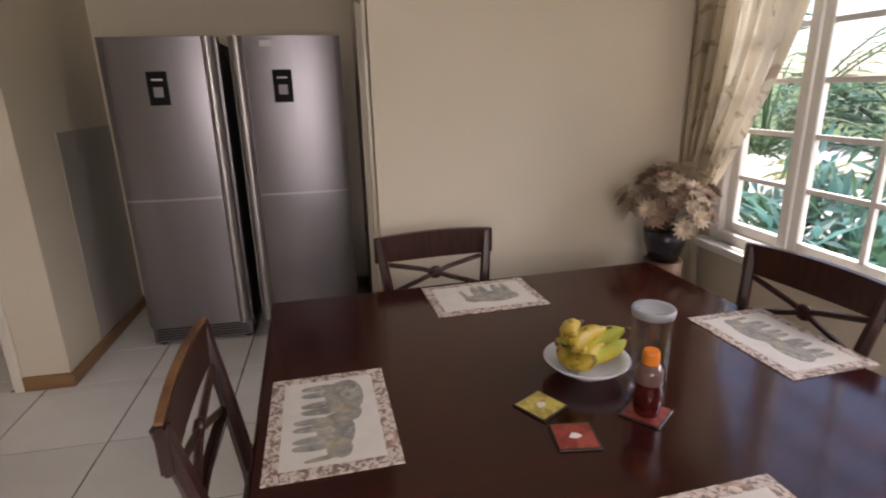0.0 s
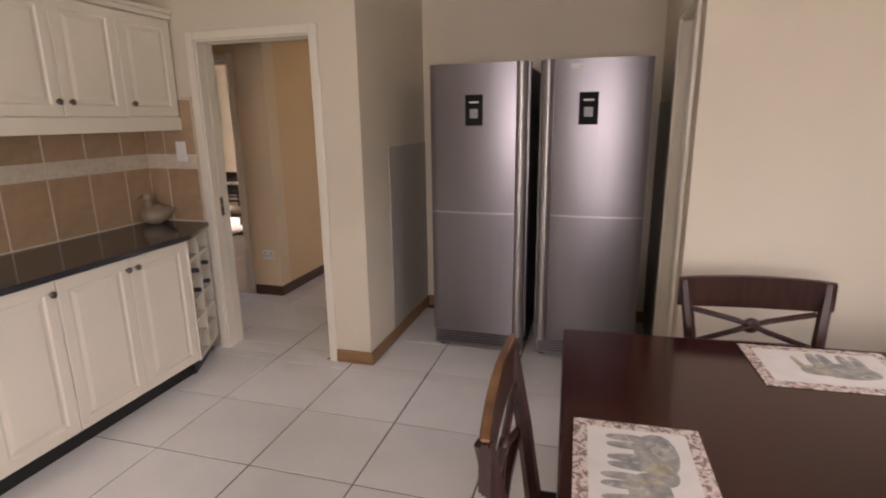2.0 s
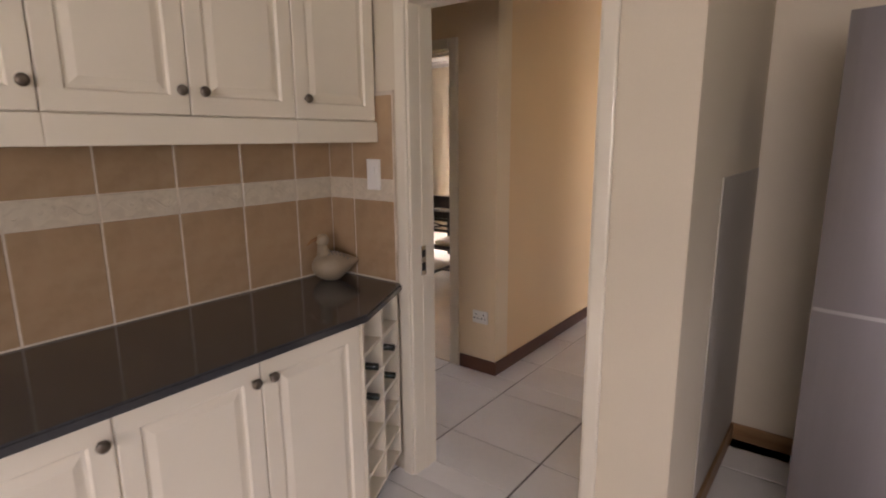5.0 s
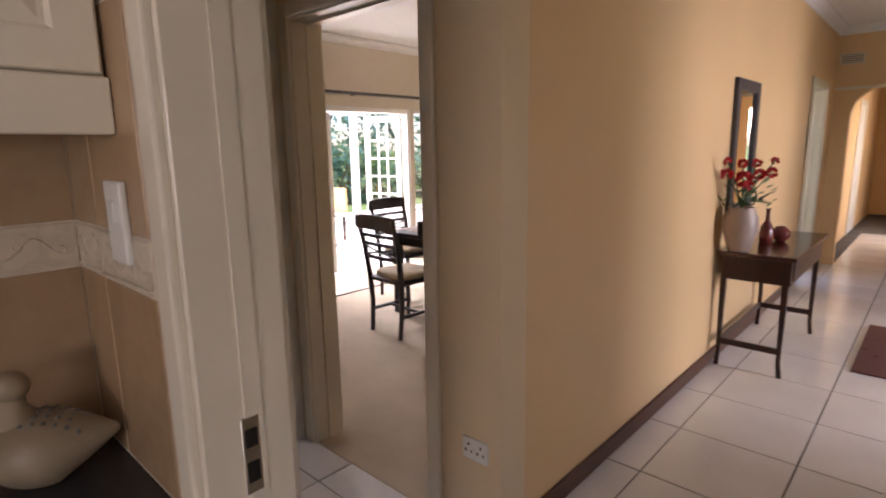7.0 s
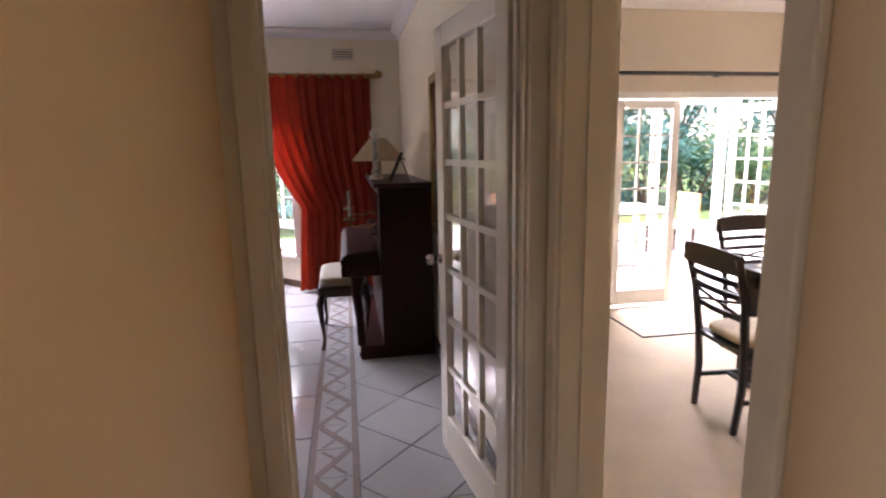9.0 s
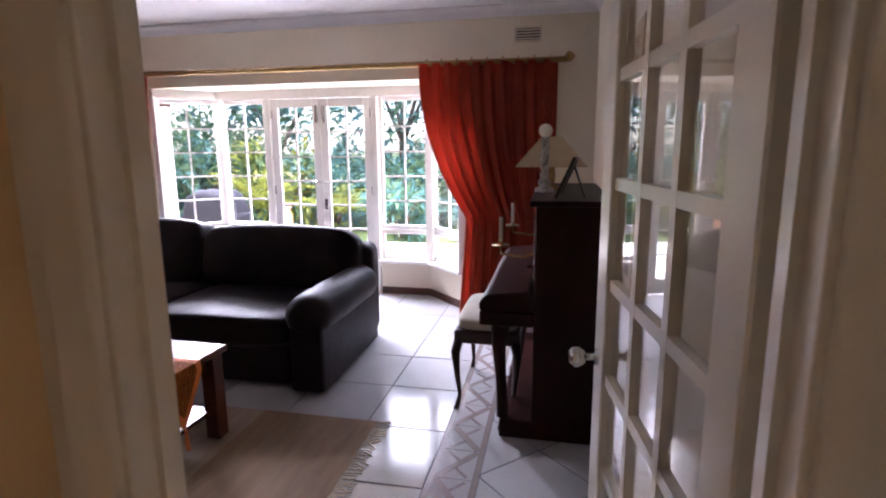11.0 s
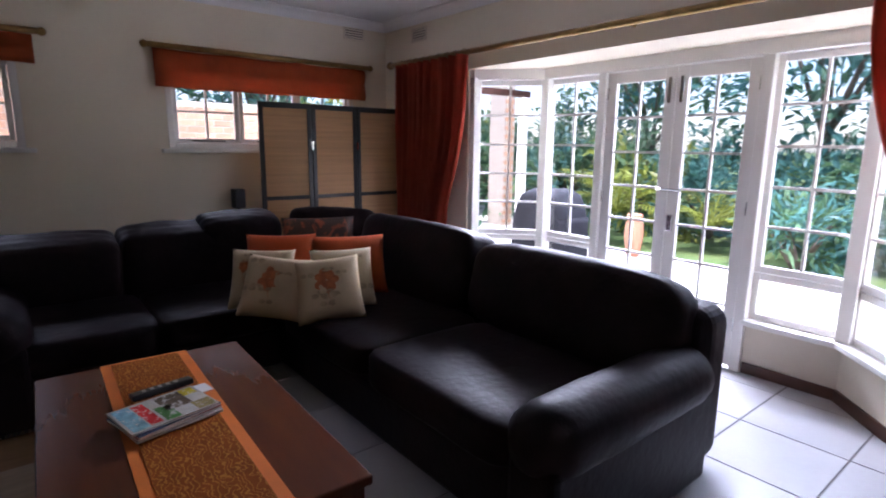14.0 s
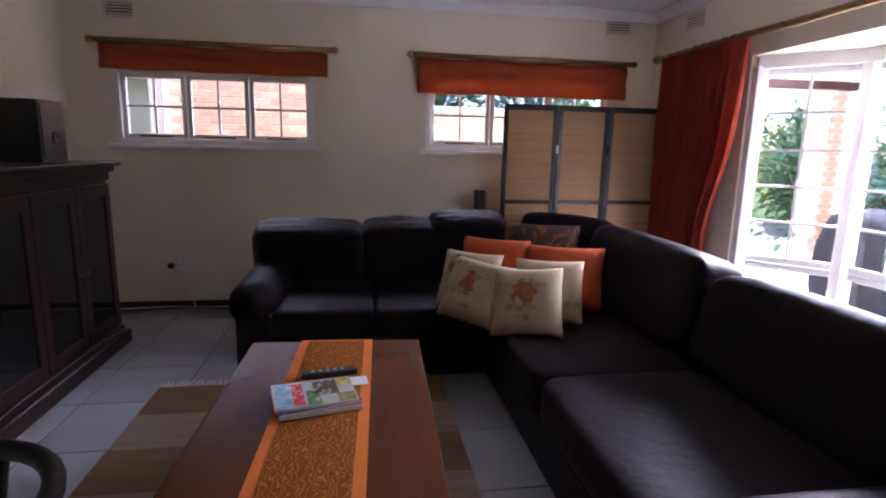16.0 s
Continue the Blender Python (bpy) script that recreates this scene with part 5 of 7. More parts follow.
part("studs", studs, mat("grey glazed studs", (0.16, 0.15, 0.14), 0.3, bump=0), bird)


# ---------------------------------------------------------------- hall
con = thing("console_table", pose(-2.67, 6.83, 0), "slim dark mahogany console table against the hall wall", "table")
part("top", one(-0.0, 0.44, -0.04, 1.16, 0.76, 0.785, r=0.006), MAHOGY, con)
part("drawer_box", one(0.02, 0.41, 0.0, 1.12, 0.60, 0.76, r=0.004), DARKWOOD, con)
part("drawer_front", one(0.41, 0.418, 0.06, 1.06, 0.625, 0.74, r=0.003), DARKWOOD, con)
for x in (0.035, 0.385):
    for y in (0.02, 1.10):
        part("leg", tube(bmesh.new(), [(x, y, 0.60), (x, y, 0.10), (x + (0.012 if x > 0.2 else -0.008), y, 0.0)], [0.024, 0.016, 0.018], n=4), DARKWOOD, con)
for y in (0.02, 1.10):
    part("stretcher", one(0.04, 0.38, y - 0.01, y + 0.01, 0.15, 0.19, r=0.003), DARKWOOD, con)
part("stretcher", one(0.025, 0.045, 0.03, 1.09, 0.15, 0.19, r=0.003), DARKWOOD, con)
vs = solo("vase", lathe(bmesh.new(), [(0.0, 0), (0.055, 0), (0.065, 0.01), (0.105, 0.14), (0.10, 0.22), (0.075, 0.275), (0.08, 0.285), (0.07, 0.285), (0.06, 0.27), (0.0, 0.2)], 28, cap=False), mat("taupe stoneware", (0.36, 0.28, 0.24), 0.4, var=0.1, scale=9, bump=0.1), "tall taupe stoneware vase on the console table", "vase", pose(-2.565, 6.855, 0.785), smooth=True)
RED = mat("red petals", (0.45, 0.012, 0.018), 0.7, var=0.3, scale=40, bump=0.1)
LEAFD = mat("dark flower foliage", (0.06, 0.11, 0.05), 0.6, var=0.3, scale=20, bump=0.1)
fl = thing("red_flowers", pose(-2.565, 6.855, 1.05), "red carnations with thin green leaves in the vase", "flowers")
rng = random.Random(11)
lv, sm = bmesh.new(), bmesh.new()
for dx, dy, dz, r in ((-0.06, -0.16, 0.20, 0.04), (0.02, -0.09, 0.17, 0.05), (-0.02, 0.02, 0.26, 0.032), (0.05, 0.06, 0.26, 0.032), (0.06, 0.10, 0.19, 0.038), (0.12, 0.14, 0.20, 0.036), (-0.05, -0.2, 0.28, 0.026), (0.1, 0.3, 0.27, 0.026), (0.03, -0.03, 0.13, 0.035)):
    c = Vector((dx, dy, dz + 0.03))
    bm = bmesh.new()
    for k in range(26):
        d = Vector((rng.gauss(0, 1), rng.gauss(0, 1), rng.gauss(0.4, 1))).normalized()
        s = d.orthogonal().normalized() * r * 0.45
        t = d.cross(s)
        bm.faces.new([bm.verts.new(c + v) for v in (d * r * 0.25, d * r * 0.8 + s, d * r * 1.1 + t * 0.3, d * r * 0.8 - s)])
    part("bloom", bm, RED, fl)
    tube(sm, [(0, 0, 0.0), (dx * 0.4, dy * 0.4, dz * 0.6), c], 0.004, n=5)
for k in range(120):
    d = Vector((rng.gauss(0, 0.7), rng.gauss(0, 1), rng.uniform(0.1, 1.3))).normalized()
    p = d * rng.uniform(0.04, 0.22)
    s = d.cross(Vector((0.3, 0.2, 1))).normalized() * 0.010
    e = p + (d + Vector((rng.gauss(0, 0.5), rng.gauss(0, 0.5), 0))).normalized() * 0.06
    lv.faces.new([lv.verts.new(v) for v in (p, (p + e) / 2 + s, e, (p + e) / 2 - s)])
part("stems", sm, LEAFD, fl)
part("leaves", lv, LEAFD, fl)
REDGL = mat("red glazed pottery", (0.16, 0.035, 0.03), 0.12, var=0.2, bump=0)
solo("bottle_vase", lathe(bmesh.new(), [(0.0, 0), (0.04, 0), (0.045, 0.05), (0.04, 0.11), (0.014, 0.16), (0.012, 0.23), (0.018, 0.24), (0.0, 0.238)], 20, cap=False), REDGL, "small dark red glazed bottle vase", "vase", pose(-2.50, 7.27, 0.785), smooth=True)
solo("round_ornament", lathe(bmesh.new(), [(0.0, 0), (0.03, 0), (0.06, 0.04), (0.06, 0.07), (0.03, 0.105), (0.0, 0.11)], 20, cap=False), REDGL, "round dark red glazed ornament", "ornament", pose(-2.44, 7.41, 0.785), smooth=True)
MIRROR = mat("mirror", (0.85, 0.85, 0.84), 0.02, 1.0, var=0.0, bump=0, rvar=0.0)
mr = thing("wall_mirror", pose(-2.69, 6.95, 0.98, 0, 0, 90), "tall mirror in a dark carved wooden frame", "mirror")
part("frame", boxes((0, 0.075, -0.03, -0.001, 0, 0.90), (0.485, 0.56, -0.03, -0.001, 0, 0.90), (0.075, 0.485, -0.03, -0.001, 0, 0.075), (0.075, 0.485, -0.03, -0.001, 0.825, 0.90), r=0.008), mat("dark carved frame", (0.05, 0.045, 0.05), 0.4, var=0.4, scale=30, bump=0.5, bscale=60), mr)
part("glass", one(0.075, 0.485, -0.012, -0.004, 0.075, 0.825), MIRROR, mr)
rug = thing("hall_rug", pose(-1.35, 7.85, 0), "dark wine-red patterned hall rug", "rug")
part("weave", one(-0.60, 0.60, -0.60, 0.60, 0.0005, 0.012, r=0.004), over(mat("wine-red rug", (0.07, 0.014, 0.018), 0.95, var=0.2, scale=12, bump=0.5, bscale=300), (0.18, 0.08, 0.06), "voronoi", 9, 0.12, 0.22, amount=0.7), rug)


def vent(m, label="white louvred wall vent", w=0.24, h=0.13):
    ob = thing("wall_vent", m, label, "vent", "wall vents")
    part("frame", boxes((-w / 2, w / 2, -0.012, -0.001, h / 2 - 0.018, h / 2), (-w / 2, w / 2, -0.012, -0.001, -h / 2, -h / 2 + 0.018), (-w / 2, -w / 2 + 0.02, -0.012, -0.001, -h / 2 + 0.018, h / 2 - 0.018), (w / 2 - 0.02, w / 2, -0.012, -0.001, -h / 2 + 0.018, h / 2 - 0.018), r=0.002, seg=1), WALL, ob)
    part("backing", one(-w / 2 + 0.02, w / 2 - 0.02, -0.003, -0.001, -h / 2 + 0.018, h / 2 - 0.018), BLACK, ob)
    for k in range(4):
        z = -h / 2 + 0.03 + k * (h - 0.06) / 3
        part("slat", one(-w / 2 + 0.02, w / 2 - 0.02, -0.012, -0.004, z - 0.007, z + 0.006), WALL, ob)
    return ob


vent(pose(-2.55, 10.95, 2.39))
vent(pose(-8.35, -0.70, 2.555, 0, 0, 90))
vent(pose(-8.35, 3.88, 2.50, 0, 0, 90))
vent(pose(-7.97, -1.30, 2.60, 0, 0, 180))
vent(pose(-3.68, -1.30, 2.52, 0, 0, 180))
structure("picture_rail", one(-2.69, 0.45, 10.915, 10.949, 2.05, 2.08, r=0.006), TRIM, "ivory picture rail over the archway", "trim")
# corridor doors beyond the arch
for y in (11.6, 13.6):
    doorframe("door_frame_6", pose(-2.69, y, 0, 0, 0, 90), 0.8, 2.04, 0.02, back=False)
    structure("door_2", one(-2.688, -2.683, y + 0.02, y + 0.78, 0.005, 2.02), WHITE, "closed white corridor door", "door")

# ---------------------------------------------------------------- dining room
def slat_chair(m, label):
    ob = thing("dining_chair", m, label, "chair", "chairs round the dining room table")
    part("seat", one(-0.22, 0.22, -0.20, 0.22, 0.43, 0.46, r=0.01), ESPRESSO, ob)
    cu = puffy(0.40, 0.38, 0.065, n=7, power=4, wrinkle=0.08, seed=3)
    part("seat_pad", cu, mat("cream tufted pad", (0.52, 0.43, 0.30), 0.85, var=0.15, scale=14, bump=0.3), ob, "cream tufted seat pad", smooth=True, m=pose(0, 0.01, 0.458))
    for s in (-1, 1):
        part("front_leg", tube(bmesh.new(), [(s * 0.19, 0.19, 0.43), (s * 0.19, 0.19, 0.1), (s * 0.195, 0.205, 0.0)], [0.022, 0.019, 0.017], n=6), ESPRESSO, ob)
        part("back_post", tube(bmesh.new(), [(s * 0.18, -0.20, 0.0), (s * 0.19, -0.18, 0.25), (s * 0.20, -0.19, 0.47), (s * 0.215, -0.22, 0.72), (s * 0.225, -0.28, 0.95)], [0.018, 0.021, 0.023, 0.021, 0.018], n=6), ESPRESSO, ob)
        part("stretcher", one(s * 0.19 - 0.009, s * 0.19 + 0.009, -0.18, 0.19, 0.17, 0.195), ESPRESSO, ob)
    part("stretcher", one(-0.18, 0.18, -0.01, 0.01, 0.172, 0.193), ESPRESSO, ob)
    part("top_rail", curved_board(0.49, 0.10, 0.022, 0.02, 0.865, r=0.005, crown=0.015), ESPRESSO, ob, m=pose(0, -0.272, 0))
    for z, y in ((0.80, -0.25), (0.73, -0.232), (0.62, -0.21)):
        part("slat", curved_board(0.42, 0.028, 0.016, 0.02, z, r=0.003), ESPRESSO, ob, m=pose(0, y, 0))
    for s in (-1, 1):
        part("crossbar", tube(bmesh.new(), [(-s * 0.19, -0.235, 0.72), (0, -0.235, 0.685), (s * 0.19, -0.225, 0.65)], 0.009, n=6), ESPRESSO, ob)
    return ob


slat_chair(pose(-4.78, 5.98, 0, 0, 0, -4), "espresso wood dining chair with slatted back and cream pad")
slat_chair(pose(-4.10, 6.0, 0, 0, 0, 3), "espresso wood dining chair with slatted back and cream pad")
slat_chair(pose(-5.55, 6.75, 0, 0, 0, -88), "espresso wood dining chair with slatted back and cream pad")
slat_chair(pose(-4.80, 7.62, 0, 0, 0, 182), "espresso wood dining chair with slatted back and cream pad")
slat_chair(pose(-4.10, 7.62, 0, 0, 0, 178), "espresso wood dining chair with slatted back and cream pad")
dt = thing("dining_table", pose(-4.5, 6.80, 0), "dark dining room table under a pale patterned runner", "table")
part("tabletop", one(-0.75, 0.75, -0.6, 0.6, 0.72, 0.755, r=0.008), ESPRESSO, dt)
part("apron", one(-0.68, 0.68, -0.53, -0.51, 0.63, 0.72), ESPRESSO, dt)
part("apron", one(-0.68, 0.68, 0.51, 0.53, 0.63, 0.72), ESPRESSO, dt)
for x in (-0.67, 0.67):
    for y in (-0.52, 0.52):
        part("leg", one(x - 0.035, x + 0.035, y - 0.035, y + 0.035, 0, 0.72, r=0.006), ESPRESSO, dt)
solo("table_runner", one(-0.70, 0.70, -0.5, 0.5, 0.0, 0.004), over(mat("pale table runner", (0.50, 0.42, 0.33), 0.85, var=0.1, scale=10, bump=0.2), (0.22, 0.14, 0.1), "noise", 14, 0.5, 0.6), "pale patterned cloth on the dining table", "tablecloth", pose(-4.5, 6.80, 0.7555))
dr = thing("curtain_rod", pose(-6.76, 0, 2.11), "dark wooden curtain rod above the French doors", "curtain rod")
part("rod", tube(bmesh.new(), [(0, 5.7, 0), (0, 8.75, 0)], 0.018), ESPRESSO, dr)
for y in (6.0, 7.15, 8.5):
    part("bracket", one(-0.088, 0.0, y - 0.012, y + 0.012, -0.02, 0.02), ESPRESSO, dr)
dc = thing("curtain", pose(-6.75, 0, 0), "pale cream curtain at the French doors", "curtain")
part("cloth", drape(lambda z: (8.52, 8.86, 1.0), [0.03 + 2.07 * k / 24 for k in range(25)], 6, 0.035, seed=8), SHEER, dc, smooth=True)
mt_ = thing("door_mat", pose(-6.45, 6.72, 0.004, 0, 0, 0), "beige door mat edged with a dark line", "rug")
part("weave", one(-0.33, 0.40, -0.62, 0.62, 0.0, 0.008), CARPET, mt_)
part("binding", boxes((0.40, 0.412, -0.632, 0.632, 0, 0.010), (-0.33, 0.40, -0.632, -0.62, 0, 0.010), (-0.33, 0.40, 0.62, 0.632, 0, 0.010)), ESPRESSO, mt_, "dark edge")

# glazed door of the living room, standing open
gd = thing("door_3", pose(-4.075, 4.395, 0.008, 0, 0, 188), "ivory glazed door of fifteen panes standing open", "door", kind="structure")
lf = sash(gd, "door_leaf", 0.775, 2.02, 3, 7, pose(0, -0.02, 0), frame=0.095, bar=0.028, depth=0.04, bottom=0.20, material=TRIM)
for sy in (-1, 1):
    b = lathe(bmesh.new(), [(0.022, 0.0), (0.022, 0.006), (0.009, 0.008), (0.009, 0.03), (0.018, 0.036), (0.027, 0.05), (0.027, 0.06), (0.017, 0.072), (0.0, 0.074)], 18, cap=False)
    kn = part("door_knob", b, CHROME, gd, "faceted glass and chrome knob", smooth=True, m=pose(0.735, 0.02 if sy > 0 else -0.02, 0.98, -90 * sy, 0, 0))
for z in (0.25, 1.75):
    part("hinge", tube(bmesh.new(), [(-0.004, -0.025, z), (-0.004, -0.025, z + 0.1)], 0.008), CHROME, gd)


# ---------------------------------------------------------------- living room
# sectional sofa
sofa = thing("corner_sofa", pose(0, 0, 0), "large dark brown leather corner sofa with rolled arms", "sofa")
FX, FY = -6.42, 0.42
part("base", boxes((-7.42, FX + 0.02, -0.62, 2.52, 0.03, 0.30), (FX + 0.02, -4.95, -0.62, FY - 0.02, 0.03, 0.30), r=0.03), LEATHER, sofa)
part("back_frame", boxes((-7.62, -7.36, -0.78, 2.74, 0.03, 0.80), (-7.36, -4.83, -0.80, -0.60, 0.03, 0.70), r=0.09, seg=5), LEATHER, sofa)


def seat(x0, x1, y0, y1, seed, h=0.20):
    b = puffy(x1 - x0, y1 - y0, h, n=14, power=9, wrinkle=0.045, seed=seed, belly=0.08)
    part("seat_cushion", b, LEATHER, sofa, smooth=True, m=pose((x0 + x1) / 2, (y0 + y1) / 2, 0.28))


seat(-7.25, FX + 0.04, 1.46, 2.50, 1.0)
seat(-7.25, FX + 0.04, 0.40, 1.45, 2.0)
seat(-7.25, -6.42, -0.45, 0.39, 3.0)
seat(-6.41, -5.70, -0.45, FY, 4.0)
seat(-5.69, -4.97, -0.45, FY, 5.0)


def back_cushion(cx, cy, w, rz, seed, h=0.50, tilt=14, t=0.30, z=0.44, power=8.0):
    b = puffy(w, t, h, n=20, power=power, wrinkle=0.032, seed=seed, belly=0.09)
    c = part("back_cushion", b, LEATHER, sofa, smooth=True, m=pose(cx, cy, z, 0, 0, rz) @ pose(0, 0, 0, tilt, 0, 0))
    loop = []
    for k in range(48):
        a = 2 * math.pi * k / 47
        u, v = (math.copysign(abs(f(a)) ** (2.2 / power), f(a)) for f in (math.cos, math.sin))
        loop.append((u * w * 0.488, -t * 0.405, (v * 0.93 + 1) * h / 2))
    part("seam", tube(bmesh.new(), loop, 0.006, n=5), PIPING, c, "worn stitched seam", smooth=True)
    return c


back_cushion(-7.27, 2.00, 1.34, -90, 11, h=0.50, power=4.6)
back_cushion(-7.27, 0.68, 1.30, -90, 12, h=0.53)
back_cushion(-7.20, -0.40, 0.75, -45, 13, h=0.52)
back_cushion(-6.42, -0.50, 0.60, 180, 16, h=0.55, t=0.26)
back_cushion(-5.98, -0.52, 0.74, 180, 14, h=0.49)
back_cushion(-5.22, -0.52, 0.80, 180, 15, h=0.47)


def arm(cx, cy, ln, rz, seed):
    """A rolled arm along local y, the roll leaning to +x."""
    bm = bmesh.new()
    n, k = 16, 22
    for i in range(n + 1):
        y = -ln / 2 + ln * i / n
        bul = 1 + 0.03 * noise.noise(Vector((y * 4, seed, 0)))
        ring = []
        for j in range(k):
            a = 2 * math.pi * j / k
            x, z = 0.15 * math.cos(a) * bul, 0.142 * math.sin(a) * bul + 0.508
            e = min(1.0, ((i if i < n / 2 else n - i) + 0.35) / 1.6) ** 0.5
            ring.append(bm.verts.new((x * e, y, (z - 0.50) * e + 0.50)))
        if i:
            for j in range(k):
                bm.faces.new((prev[j], prev[(j + 1) % k], ring[(j + 1) % k], ring[j]))
        else:
            bm.faces.new(ring)
        prev = ring
    bm.faces.new(prev)
    m = pose(cx, cy, 0, 0, 0, rz)
    a = part("arm", bm, LEATHER, sofa, smooth=True, m=m)
    part("arm_panel", one(-0.12, 0.10, -ln / 2 + 0.02, ln / 2 - 0.02, -0.02 + 0.05, 0.47, r=0.03), LEATHER, a)
    return a


arm(-6.86, 2.66, 1.12, -90, 1)
arm(-4.95, -0.08, 1.08, 0, 2)
for x, y in ((-7.5, 2.65), (-6.5, 2.65), (-7.5, -0.7), (-4.9, -0.7), (-4.9, 0.35)):
    part("foot", one(x - 0.03, x + 0.03, y - 0.03, y + 0.03, 0.0, 0.05), BLACK, sofa)

# scatter cushions
FLORAL = over(over(mat("cream printed cushion linen", (0.46, 0.355, 0.225), 0.85, var=0.06, scale=9, bump=0.3, bscale=300, spec=0.2), (0.50, 0.44, 0.31), "noise", 11, 0.62, 0.72, dist=1.2, amount=0.4), (0.55, 0.40, 0.2), "noise", 8, 0.66, 0.72, dist=0.8, amount=0.4)
ORANGE = mat("burnt orange cushion cloth", (0.42, 0.075, 0.017), 0.8, var=0.1, scale=12, bump=0.3, bscale=250, spec=0.2)
DAMASK = over(mat("dark damask cushion", (0.05, 0.028, 0.016), 0.75, var=0.2, scale=9, bump=0.3), (0.25, 0.07, 0.025), "noise", 9, 0.50, 0.60, dist=1.8)


FLORA_R = mat("rust printed petals", (0.36, 0.115, 0.035), 0.85, var=0.3, scale=25, bump=0.2)


def scatter(x, y, z, w, h, d, rx, rz, material, label, seed, ry=0):
    return solo("scatter_cushion", pillow(w, h, d, seed=seed), material, label, "cushion", pose(x, y, z, 0, 0, rz) @ pose(0, 0, 0, rx, ry, 0), "scatter cushions on the sofa", smooth=True)


scatter(-6.46, 0.30, 0.70, 0.46, 0.42, 0.17, -22, 150, ORANGE, "burnt orange cushion against the sofa back", 1)
scatter(-6.86, 0.52, 0.685, 0.50, 0.42, 0.17, -24, 158, ORANGE, "burnt orange cushion in the sofa's corner", 2)
scatter(-6.86, 0.06, 0.80, 0.54, 0.34, 0.16, -22, 158, DAMASK, "dark damask cushion with a rust pattern", 3)
CUSH = [scatter(-6.27, 0.45, 0.655, 0.40, 0.39, 0.14, -24, 142, FLORAL, "cream cushion printed with leaves, tucked behind another", 4),
        scatter(-6.70, 0.72, 0.655, 0.40, 0.39, 0.14, -25, 162, FLORAL, "cream cushion printed with leaves, tucked behind another", 5),
        scatter(-6.27, 0.66, 0.645, 0.40, 0.39, 0.16, -28, 138, FLORAL, "plump cream cushion printed with a rust flower", 6, 5),
        scatter(-6.52, 0.87, 0.64, 0.40, 0.40, 0.16, -30, 158, FLORAL, "plump cream cushion printed with a rust flower", 7, -4)]
LEAFPRINT = mat("faded leaf print", (0.33, 0.25, 0.15), 0.85, var=0.2, scale=20, bump=0.2)
rng = random.Random(8)


def on_cushion(x, z, w=0.40, h=0.39, d=0.15):
    """The depth of the front of a cushion at x, z."""
    u, v = 2 * x / w, 2 * z / h
    return -d / 2 * max(0.0, (1 - u ** 4) * (1 - v ** 4)) ** 0.55 * 1.06 - 0.003


for ci, c in enumerate(CUSH):
    spots = [(-0.01, 0.035, 0.07, True)] if ci > 1 else [(-0.09, 0.07, 0.04, True)]
    spots += [(rng.uniform(-0.14, 0.14), rng.uniform(-0.14, 0.15), rng.uniform(0.03, 0.055), False) for _ in range(7)]
    for sx, sz, r, flower in spots:
        bm = bmesh.new()
        petals = 7 if flower else 2
        for k in range(petals):
            a = 2 * math.pi * k / petals + rng.uniform(-0.12, 0.12)
            L2 = r * rng.uniform(0.8, 1.15)
            ring = []
            for i in range(8):
                b = 2 * math.pi * i / 8
                px, pz = L2 * 0.55 + L2 * 0.5 * math.cos(b), L2 * 0.36 * math.sin(b)
                x, z = sx + px * math.cos(a) - pz * math.sin(a), sz + px * math.sin(a) + pz * math.cos(a)
                ring.append(bm.verts.new((x, on_cushion(x, z), z)))
            bm.faces.new(ring)
        if flower:
            stem = [(sx, on_cushion(sx, sz), sz), (sx - 0.01, on_cushion(sx - 0.01, sz - 0.05), sz - 0.05), (sx + 0.01, on_cushion(sx, sz - 0.12), sz - 0.12)]
            tube(bm, stem, 0.0015, n=4)
        part("printed_flower" if flower else "printed_leaf", bm, FLORA_R if flower else LEAFPRINT, c, "rust printed flower" if flower else "")

# folding screen
scr = thing("folding_screen", pose(0, 0, 0), "three-leaf folding screen of woven bamboo in black frames", "screen")
pts = [(-6.83, -0.98), (-7.31, -0.95), (-7.79, -0.97), (-8.30, -0.96)]
for k in range(3):
    (x0, y0), (x1, y1) = pts[k], pts[k + 1]
    w = math.hypot(x1 - x0, y1 - y0) - 0.004
    pm = pose(x0, y0, 0, 0, 0, math.degrees(math.atan2(y1 - y0, x1 - x0)))
    lf_ = part("leaf_frame", boxes((0, 0.04, -0.014, 0.014, 0, 1.86), (w - 0.04, w, -0.014, 0.014, 0, 1.86), (0.04, w - 0.04, -0.014, 0.014, 1.81, 1.86), (0.04, w - 0.04, -0.014, 0.014, 1.0, 1.035), (0.04, w - 0.04, -0.014, 0.014, 0.08, 0.13), r=0.003, seg=1), BLACK, scr, m=pm)
    part("panel", one(0.04, w - 0.04, -0.004, 0.004, 1.035, 1.81), RATTAN, lf_, "woven bamboo panel")
    part("panel", one(0.04, w - 0.04, -0.004, 0.004, 0.13, 1.0), RATTAN, lf_, "woven bamboo panel")
    for z in (0.5, 1.45):
        part("hinge", one(w - 0.004, w + 0.014, -0.018, -0.012, z, z + 0.07), CHROME, lf_)
spk = thing("speaker", pose(-6.68, -1.16, 0), "slim black loudspeaker on a thin stand", "loudspeaker")
part("box", one(-0.045, 0.045, -0.06, 0.06, 0.93, 1.10, r=0.006), BLACK, spk)
part("pole", tube(bmesh.new(), [(0, 0, 0.02), (0, 0, 0.93)], 0.012), BLACK, spk)
part("foot", lathe(bmesh.new(), [(0.10, 0), (0.10, 0.012), (0.02, 0.025)], 20), BLACK, spk)

